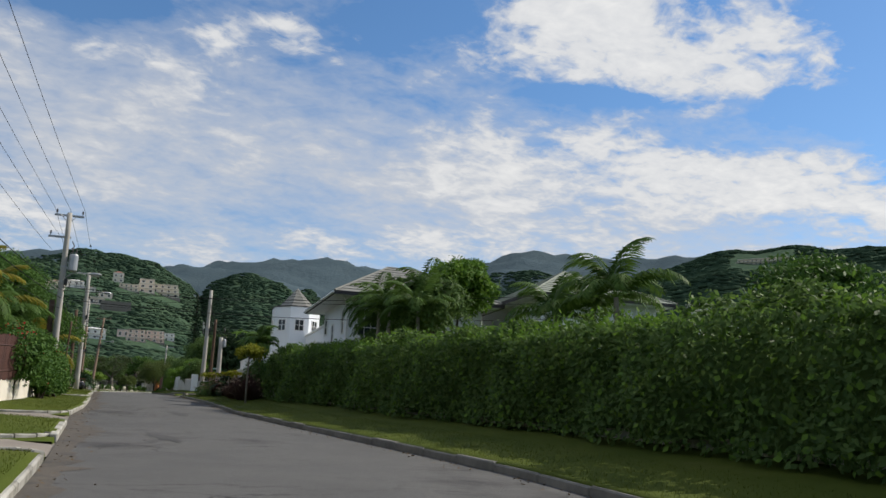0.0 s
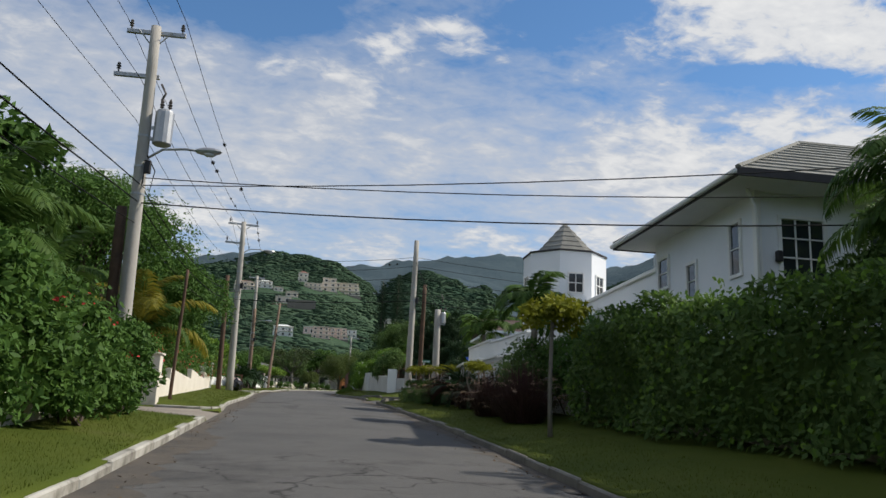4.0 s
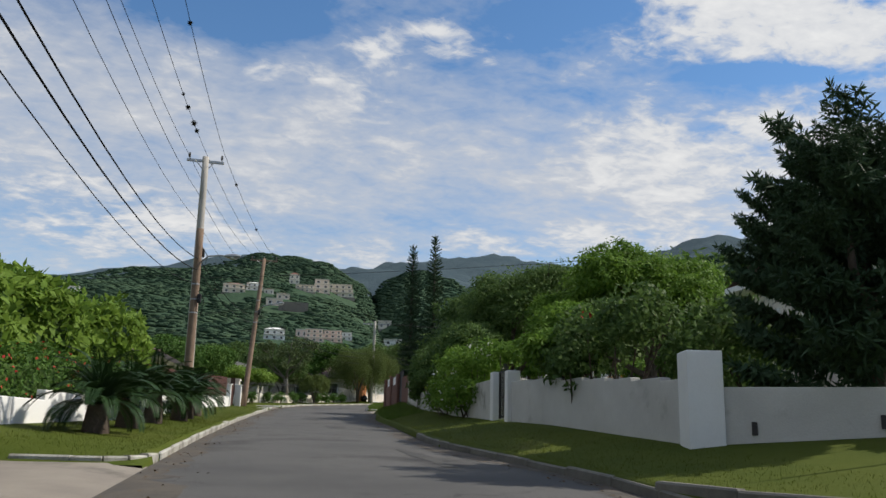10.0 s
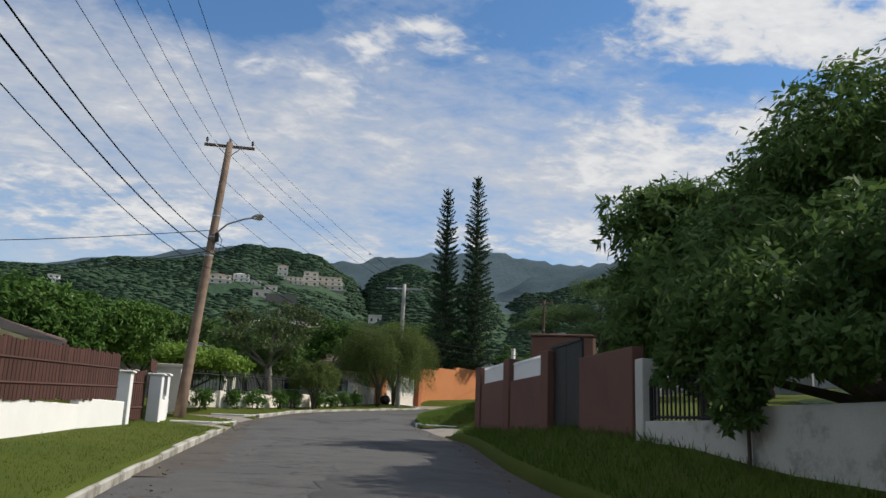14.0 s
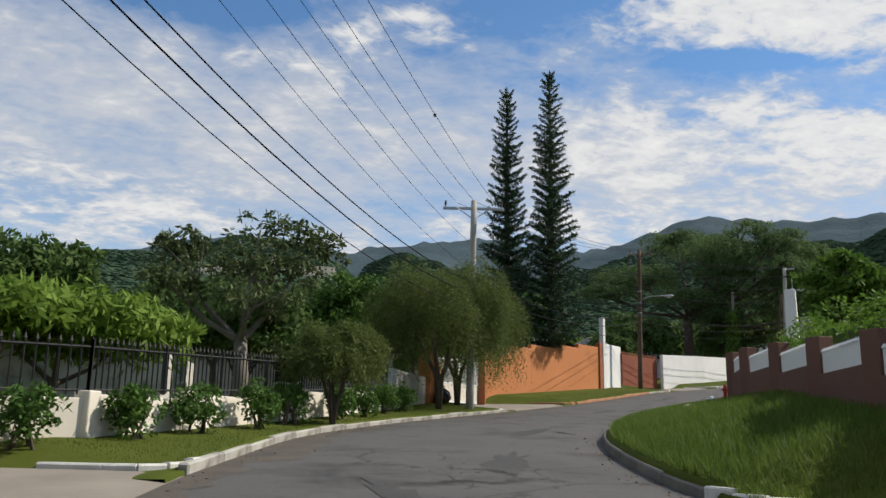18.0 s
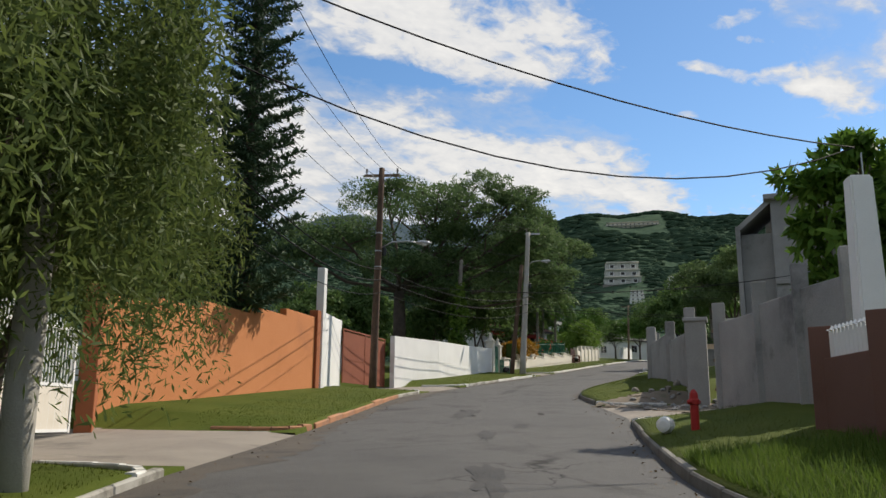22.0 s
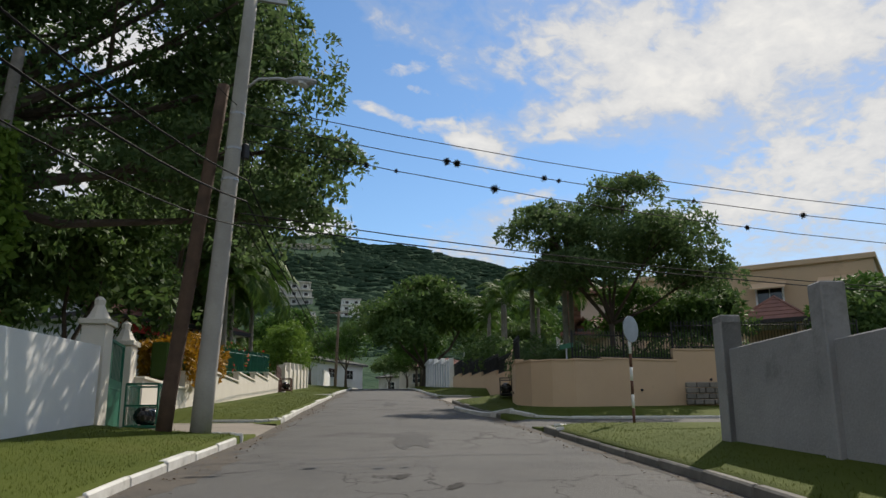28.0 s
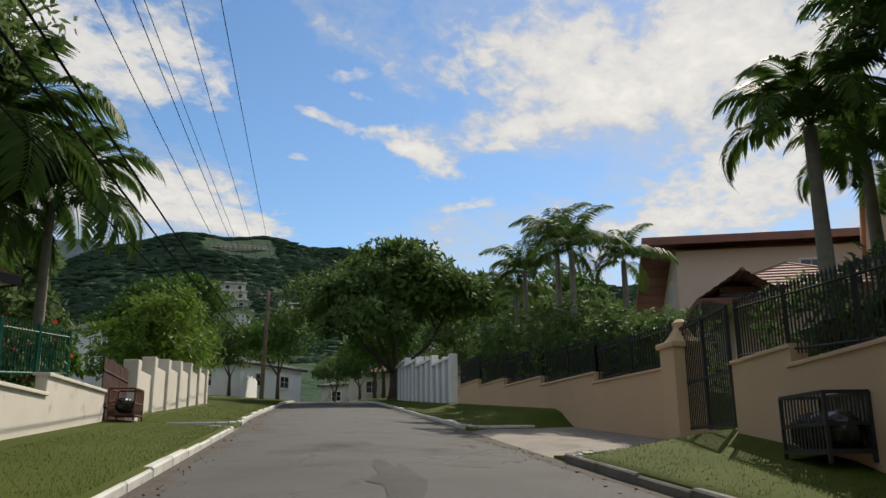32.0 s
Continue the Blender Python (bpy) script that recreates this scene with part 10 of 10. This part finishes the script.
for _k, (_x, _y, _h, _m, _s) in enumerate(((60.9, 191.8, 4.7, FR_ROYAL, 0.85), (60.9, 190.2, 5.9, FR_ROYAL, 1.0), (63.6, 191.0, 4.5, FR_ROYAL, 0.85), (74.8, 200.2, 5.2, FR_COCO, 0.75), (76.8, 201.4, 5.9, FR_COCO, 0.75), (79.0, 203.6, 5.2, FR_COCO, 0.75), (77.4, 199.0, 4.9, FR_COCO, 0.7), (81.5, 205.0, 4.6, FR_COCO, 0.7))):
    palm("garden_palm", _x, _y, _h, 14, _m, _s, "tall palm in the garden behind the peach wall", 0.12, 370 + _k)
tree("great_tree", 95.8, 219.6, [(0, 0, 7.0, 6.0, 6.0, 2.4), (-3.5, 3.0, 6.0, 4.0, 4.0, 2.2), (3.0, -3.0, 6.4, 4.0, 4.0, 2.2), (0.5, 0.5, 9.2, 4.4, 4.4, 1.6), (-5.0, -1.0, 4.2, 3.0, 3.0, 1.8)], 26000, (0.5, 0.2), L_DARK, "great dark spreading tree at the top of the street", 0.5, None, 380, 0.3, 0.35, 0.2)
for _k, (_x, _y, _h, _r) in enumerate(((66.0, 185.5, 5.2, 2.2), (70.0, 179.0, 5.5, 2.4), (64.0, 178.0, 5.0, 2.2), (90.0, 206.0, 7.0, 3.0), (84.5, 203.6, 5.0, 2.2), (104, 236, 8, 3.5), (82.0, 226.0, 7.0, 3.0), (76, 221, 6, 2.6), (118, 226, 9, 4), (124, 256, 9, 4), (107, 244, 7, 3), (97, 240, 7, 3.2), (90, 235, 6.5, 3), (110, 230, 7, 3.2), (128, 246.5, 7, 3), (117, 250, 6, 3), (133, 262, 8, 4), (104, 225.5, 7, 3), (120, 238, 6, 2.6), (135, 270, 9, 4), (140, 236, 9, 4), (47.0, 171.0, 5.5, 2.4), (52, 168, 6, 2.6))):
    tree("garden_tree", _x, _y, [(0, 0, _h * 0.6, _r, _r, _h * 0.34), (_r * 0.5, -0.6, _h * 0.8, _r * 0.6, _r * 0.6, _h * 0.18), (-_r * 0.5, 0.3, _h * 0.5, _r * 0.7, _r * 0.7, _h * 0.22)], 6500, (0.32, 0.14), (L_DARK, L_MID)[_k % 2], "garden tree among the upper houses", 0.16, None, 390 + _k, group="garden trees up the hill")


# -- the belt of trees behind the gardens --
def background_trees():
    rnd = random.Random(77)
    protos = []
    for k, (m, h, r, n) in enumerate(((L_MID, 7.5, 3.4, 4200), (L_DARK, 8.5, 3.8, 4200), (L_OLIVE, 6.8, 3.6, 3600), (L_TIP, 6.2, 3.0, 3600), (L_DARK, 7.0, 4.4, 4200))):
        x, y = -60.0 - 10 * k, 40.0 + 9 * k
        protos.append((tree("garden_tree", x, y, [(0, 0, h * 0.58, r, r, h * 0.36), (r * 0.5, -0.8, h * 0.76, r * 0.62, r * 0.62, h * 0.2), (-r * 0.5, 0.8, h * 0.64, r * 0.7, r * 0.66, h * 0.24), (0.4, r * 0.5, h * 0.42, r * 0.8, r * 0.7, h * 0.2)], n, (0.55, 0.26), m, "leafy tree in the gardens behind the street", 0.2, None, 500 + k, 0.34, 0.3, 0.3, "background trees", joined=True), x, y))
    near, far = [], []
    for s in np.arange(30, 380, 5.2):
        for side in (-1, 1):
            for off in (22, 33, 46, 62, 82, 105):
                if rnd.random() < 0.3:
                    continue
                o = side * (off + rnd.uniform(-5, 5))
                x, y = (float(v) for v in at_station(s + rnd.uniform(-3, 3), o))
                if abs(float(along(x, y)[1][0])) < 17 or any(a < x < b and c < y < d for a, b, c, d in BUILT):
                    continue
                (near if off < 40 else far).append((x, y))
    for x, y in near:
        src, _, _ = protos[rnd.randrange(5)]
        s = rnd.uniform(0.65, 1.05)
        copy_thing(src, pose(x, y, gz(x, y) - 0.1, 0, 0, rnd.uniform(0, 360)) @ Matrix.Diagonal((s, s, s * rnd.uniform(0.85, 1.1), 1)))
    blobs = []
    for x, y in far:
        h, r, g = rnd.uniform(5, 8), rnd.uniform(2.6, 4.2), gz(x, y)
        blobs += [(x, y, g + h * 0.55, r, r, h * 0.4), (x + rnd.uniform(-1, 1), y + rnd.uniform(-1, 1), g + h * 0.8, r * 0.6, r * 0.6, h * 0.2)]
    ob = leafy("tree_belt", 5, blobs, 150000, 0.7, 0.34, L_MID, None, 0.3)
    tagged(ob, "belt of leafy trees among the gardens further back", "woods", kind="stuff")


BUILT = ((9, 22, 43, 66), (10, 46, -40, 62), (11, 25, 84, 101), (-21, -8, 111, 126), (35, 56, 150, 180), (70, 93, 174, 202), (20, 34, 194, 206), (10, 22, 184, 196), (48, 60, 206, 217), (-15, -6, 152, 165), (-10, 4, 170, 182), (5, 45, 70, 83), (45, 74, 155, 192), (110, 124, 245, 258), (122, 136, 230, 244), (98, 111, 252, 264), (138, 152, 246, 259))
background_trees()


def hill_woods():
    """Tree crowns over the hills and the valley sides."""
    rng = np.random.default_rng(9)
    bm = bmesh.new()
    bmesh.ops.create_icosphere(bm, subdivisions=1, radius=1.0)
    base = np.array([v.co[:] for v in bm.verts])
    tri = np.array([[v.index for v in f.verts] for f in bm.faces])
    bm.free()
    for name, lo, hi, n, size, m in (("hill_woods", 125, 620, 26000, (1.4, 2.8), M_WOODS), ("hill_woods", 620, 1500, 46000, (2.6, 5.6), M_WOODS)):
        az = rng.uniform(-24, 84, n)
        r = np.sqrt(rng.uniform(lo ** 2, hi ** 2, n))
        x, y = 2 + r * np.sin(np.radians(az)), 90 + r * np.cos(np.radians(az))
        s, o, z = along(x, y)
        drop = np.abs(o) < 75
        # crowns left out where they would hide the villas from the camera
        for ca, cr, cw in CLEAR:
            drop |= (np.abs(np.radians(az - ca)) * r < cw * 0.62) & (r > cr - 12 - 0.9 * cw) & (r < cr + cw)
        z = ground(x, y) + hills(x, y)
        x, y, z = x[~drop], y[~drop], z[~drop]
        k = len(x)
        sz = rng.uniform(*size, k)
        v = base[None] * (1 + 0.14 * rng.normal(size=(k, len(base), 1)))
        v = v * (sz[:, None, None] * np.array([1.4, 1.4, 0.4]) * rng.uniform(0.75, 1.3, (k, 1, 3)))
        v += np.stack([x, y, z - sz * 0.05], 1)[:, None]
        q = (tri[None] + (np.arange(k) * len(base))[:, None, None]).reshape(-1, 3)
        me = mesh_np(name, v.reshape(-1, 3), q, m)
        me.polygons.foreach_set("use_smooth", np.ones(len(me.polygons), bool))
        tagged(new(name, me), "dense woods covering the hillsides", "woods", kind="stuff")


hill_woods()
_b = thing("rubbish_bag", -4.55, 77.25, gz(-4.55, 77.25), 0, "full black plastic rubbish bag beside the pole", "rubbish bag")
bm = bmesh.new()
bmesh.ops.create_icosphere(bm, subdivisions=3, radius=0.42, matrix=Matrix.Translation((0, 0, 0.33)) @ Matrix.Diagonal((1, 1, 0.82, 1)))
for v in bm.verts:
    v.co += v.normal * 0.05 * math.sin(v.co.x * 17 + v.co.z * 11) * math.cos(v.co.y * 15)
part("bag_body", bm, M_BAG, _b)
part("knot", lathe(bmesh.new(), [(0.05, 0.62), (0.04, 0.7), (0.1, 0.8)], 8), M_BAG, _b)


# ---- grass ----
def grass(name, n, s0, s1, side, reach, height, width, label, seed, material=M_BLADE, bend=0.5):
    rng = np.random.default_rng(seed)
    s = rng.uniform(s0, s1, n)
    e = edge_r(s) if side > 0 else edge_l(s)
    x, y = at_station(s, e + side * (0.18 + reach * rng.random(n) ** 1.3))
    keep = in_cut(x, y) > 0.25
    x, y = x[keep], y[keep]
    k = len(x)
    z = ground(x, y) - 0.01
    h = height * rng.uniform(0.5, 1.2, k)
    a = rng.uniform(0, 2 * math.pi, k)
    d = np.stack([np.cos(a), np.sin(a), 0 * a], 1)
    w = np.stack([-np.sin(a), np.cos(a), 0 * a], 1) * width
    b = np.stack([x, y, z], 1)
    tip = b + d * (h * bend * rng.uniform(0.2, 1.2, k))[:, None] + np.stack([0 * h, 0 * h, h], 1)
    v = np.stack([b - w, b + w, tip], 1).reshape(-1, 3)
    tagged(new(name, mesh_np(name, v, np.arange(3 * k).reshape(k, 3), material)), label, "grass", kind="stuff")


grass("verge_grass", 100000, 60, 275, -1, 2.6, 0.045, 0.006, "short mown grass blades on the verge", 1)
grass("verge_grass", 60000, 60, 190, 1, 2.2, 0.045, 0.006, "short mown grass blades on the verge", 2)
grass("verge_grass", 30000, 275, 330, -1, 2.2, 0.04, 0.006, "short mown grass blades on the verge", 3)
grass("verge_grass", 42000, 222, 330, 1, 2.4, 0.04, 0.006, "short mown grass blades on the verge", 4)
L_LONG = leaf_mat("long grass", (0.05, 0.1, 0.012), (0.14, 0.2, 0.04), 0.4, 0.6)
grass("long_grass", 70000, 193, 222, 1, 5.0, 0.19, 0.008, "long unmown bright green grass on the inside of the bend", 5, L_LONG, 0.8)
grass("long_grass", 9000, 170, 190, 1, 1.6, 0.16, 0.01, "rough grass creeping over the road edge", 6, L_LONG, 0.8)


# ---- worn patches and litter on the road ----
def road_z(x, y):
    s, o, z = along(x, y)
    u = (o - edge_l(s)) / (edge_r(s) - edge_l(s))
    return z + 0.05 * (1 - (2 * u - 1) ** 2) - 0.03


def patch(x, y, rx, ry, turn, seed, material=M_PATCH, label="dark worn patch in the asphalt"):
    rnd = random.Random(seed)
    n = 22
    ring = []
    for k in range(n):
        a = 2 * math.pi * k / n
        f = rnd.uniform(0.5, 1.15)
        p, q = rx * f * math.cos(a), ry * f * math.sin(a)
        c, s = math.cos(radians(turn)), math.sin(radians(turn))
        ring.append((x + p * c - q * s, y + p * s + q * c))
    bm = bmesh.new()
    mid = bm.verts.new((x, y, float(road_z(x, y)[0]) + 0.011))
    inner = [bm.verts.new(((x + px) / 2, (y + py) / 2, float(road_z((x + px) / 2, (y + py) / 2)[0]) + 0.011)) for px, py in ring]
    outer = [bm.verts.new((px, py, float(road_z(px, py)[0]) + 0.006)) for px, py in ring]
    for k in range(n):
        j = (k + 1) % n
        bm.faces.new((mid, inner[k], inner[j]))
        bm.faces.new((inner[k], outer[k], outer[j], inner[j]))
    ob = part("road_patch", bm, material)
    tagged(ob, label, "road patch", "patches in the road", "structure")


M_HOLE = mat("pothole", (0.022, 0.021, 0.02), (0.035, 0.033, 0.031), 2.0, 0.95, 0.8, 40.0)
PATCHES = ((0.6, 18.9, 0.4, 1.3, 10), (-0.4, 31.2, 0.9, 0.4, 0), (1.6, 33.0, 0.7, 1.8, 5), (-0.6, 60.0, 0.6, 1.6, 0), (0.8, 88.0, 0.5, 2.0, 5), (-0.6, 101.0, 0.7, 1.6, 0), (-1.4, 112.0, 0.9, 2.6, 0), (0.2, 121.5, 1.2, 2.0, 10), (-1.2, 134.0, 0.5, 1.4, 10), (0.9, 137.5, 0.7, 1.6, -20), (3.2, 144.0, 0.5, 1.5, -30),
           (9.5, 155.5, 0.5, 1.4, -35), (13.2, 160.2, 0.35, 1.1, -40), (15.2, 161.5, 0.3, 0.8, -45), (16.4, 165.2, 0.6, 1.6, -45), (24.6, 173.2, 0.5, 1.6, -50), (29.0, 177.2, 0.6, 2.0, -53), (33.6, 180.6, 0.4, 0.9, -55), (41.5, 185.6, 0.8, 2.2, -55), (48.5, 190.6, 0.5, 1.6, -55), (57.0, 197.0, 0.6, 2.4, -55))
for _k, (_x, _y, _rx, _ry, _t) in enumerate(PATCHES):
    patch(_x, _y, _rx * 0.6, _ry * 1.15, _t, _k)
for _k, (_x, _y, _rx, _ry, _t) in enumerate(((18.05, 164.0, 0.12, 0.45, -40), (17.0, 166.1, 0.1, 0.45, -20), (16.2, 164.6, 0.08, 0.4, -30), (36.2, 182.3, 0.1, 0.35, -70), (35.7, 181.2, 0.1, 0.4, -70), (3.9, 143.7, 0.12, 0.5, 10), (52.5, 192.4, 0.09, 0.3, -80), (0.0, 8.3, 0.08, 0.5, 25))):
    patch(_x, _y, _rx, _ry, _t, 60 + _k, M_HOLE, "small dark pothole in the asphalt")


def litter():
    rng = np.random.default_rng(8)
    n = 5200
    s = rng.uniform(62, 335, n)
    side = rng.choice((-1, 1), n)
    inset = np.abs(rng.normal(size=n)) * 0.28 + 0.04
    o = np.where(side > 0, edge_r(s) - inset, edge_l(s) + inset)
    x, y = at_station(s, o)
    p = np.stack([x, y, road_z(x, y) + 0.012], 1)
    v, q = leaf_quads(rng, p, unit(np.array([[0, 0, 1.0]]) + 0.2 * rng.normal(size=(n, 3))), 0.055, 0.03, 0.0, 0.0)
    tagged(new("fallen_leaves", mesh_np("fallen_leaves", v, q, L_LITTER)), "dry brown leaves gathered along the kerbs", "leaf litter", kind="stuff")


L_LITTER = leaf_mat("dry leaves", (0.06, 0.04, 0.02), (0.2, 0.13, 0.06), 0.1, 0.8)
litter()
_b = thing("rubbish_bag", 3.7, 159.3, gz(3.7, 159.3), 0, "black rubbish bag standing beside the slatted gate", "rubbish bag")
bm = bmesh.new()
bmesh.ops.create_icosphere(bm, subdivisions=3, radius=0.36, matrix=Matrix.Translation((0, 0, 0.3)) @ Matrix.Diagonal((1, 1, 0.95, 1)))
for v in bm.verts:
    v.co += v.normal * 0.05 * math.sin(v.co.x * 15 + v.co.z * 12) * math.cos(v.co.y * 17)
part("bag_body", bm, M_BAG, _b)
part("knot", lathe(bmesh.new(), [(0.05, 0.6), (0.04, 0.67), (0.09, 0.76)], 8), M_BAG, _b)



# ---- dirt washed into the gutters ----
def gutter_dirt(s0, s1, side, width, seed):
    rng = np.random.default_rng(seed)
    s = np.arange(s0, s1, 0.35)
    n = len(s)
    reach = width * (0.35 + 0.65 * np.clip(0.5 + 0.5 * np.sin(s * 0.31 + seed) + 0.35 * np.sin(s * 0.83 + 2 * seed) + 0.35 * rng.normal(size=n), 0.05, 1.4))
    rows = []
    for f in (0.0, 0.55, 1.0):
        o = edge_r(s) - reach * f if side > 0 else edge_l(s) + reach * f
        x, y = at_station(s, o)
        rows.append(np.stack([x, y, road_z(x, y) + (0.016, 0.012, 0.003)[(0.0, 0.55, 1.0).index(f)]], 1))
    v = np.concatenate(rows)
    i = np.arange(n - 1)
    q = np.concatenate([np.stack([i + k * n, i + 1 + k * n, i + 1 + (k + 1) * n, i + (k + 1) * n], 1) for k in (0, 1)])
    if side > 0:
        q = q[:, ::-1]
    tagged(new("gutter_dirt", mesh_np("gutter_dirt", v, q, M_DIRT)), "brown grit and dirt washed along the kerb", "dirt", kind="structure")


M_DIRT = mat("gutter grit", (0.105, 0.09, 0.074), (0.075, 0.067, 0.058), 1.6, 0.95, 0.6, 45.0, grain=0.3, stain=(0.055, 0.053, 0.05), stain_scale=1.2, stain_cut=0.52)
gutter_dirt(2.0, 170.0, -1, 0.7, 1)
gutter_dirt(176.0, 246.0, -1, 0.9, 2)
gutter_dirt(252.0, 330.0, -1, 0.55, 3)
gutter_dirt(100.0, 190.0, 1, 0.6, 4)
gutter_dirt(240.0, 330.0, 1, 0.4, 5)

# ---- bare earth and rubble before the unfinished wall ----
M_EARTH = mat("trodden earth", (0.2, 0.165, 0.125), (0.125, 0.105, 0.08), 0.8, 0.95, 0.7, 26.0, grain=0.22, stain=(0.075, 0.085, 0.04), stain_scale=0.9, stain_cut=0.56)


def bare_earth(a, b, c, d, n=18):
    a, b, c, d = (np.array(p) for p in (a, b, c, d))
    u, w = np.meshgrid(np.linspace(0, 1, n), np.linspace(0, 1, n))
    u, w = u.ravel()[:, None], w.ravel()[:, None]
    p = (a * (1 - u) + b * u) * (1 - w) + (d * (1 - u) + c * u) * w
    rim = np.minimum(np.minimum(u, 1 - u), np.minimum(w, 1 - w)).ravel()
    p = p + np.random.default_rng(3).normal(size=p.shape) * 0.09
    z = ground(p[:, 0], p[:, 1]) + np.where(rim > 0.01, 0.03, -0.06)
    i = (np.arange(n - 1)[:, None] * n + np.arange(n - 1)[None]).ravel()
    me = mesh_np("bare_earth", np.c_[p, z], np.stack([i, i + 1, i + n + 1, i + n], 1), M_EARTH)
    me.polygons.foreach_set("use_smooth", np.ones(len(me.polygons), bool))
    tagged(new("bare_earth", me), "trodden bare earth before the unfinished wall", "bare ground", kind="structure")
    rng = np.random.default_rng(4)
    bm = bmesh.new()
    for _ in range(90):
        s, f = rng.random(), 0.1 + 0.8 * rng.random()
        q = (a * (1 - s) + b * s) * (1 - f) + (d * (1 - s) + c * s) * f
        r = 0.03 + 0.08 * rng.random() ** 3
        g = float(ground(np.array([q[0]]), np.array([q[1]]))[0]) + 0.03
        bmesh.ops.create_icosphere(bm, subdivisions=1, radius=r, matrix=Matrix.Translation((q[0], q[1], g + r * 0.3)) @ Matrix.Rotation(rng.random() * 6, 4, "Z") @ Matrix.Diagonal((1.4, 1.0, 0.6, 1)))
    tagged(part("rubble", bm, M_RAW), "loose rubble and stones on the bare earth", "rubble", kind="stuff")


bare_earth((21.6, 165.8), (23.9, 165.5), (25.4, 162.6), (21.0, 161.6))
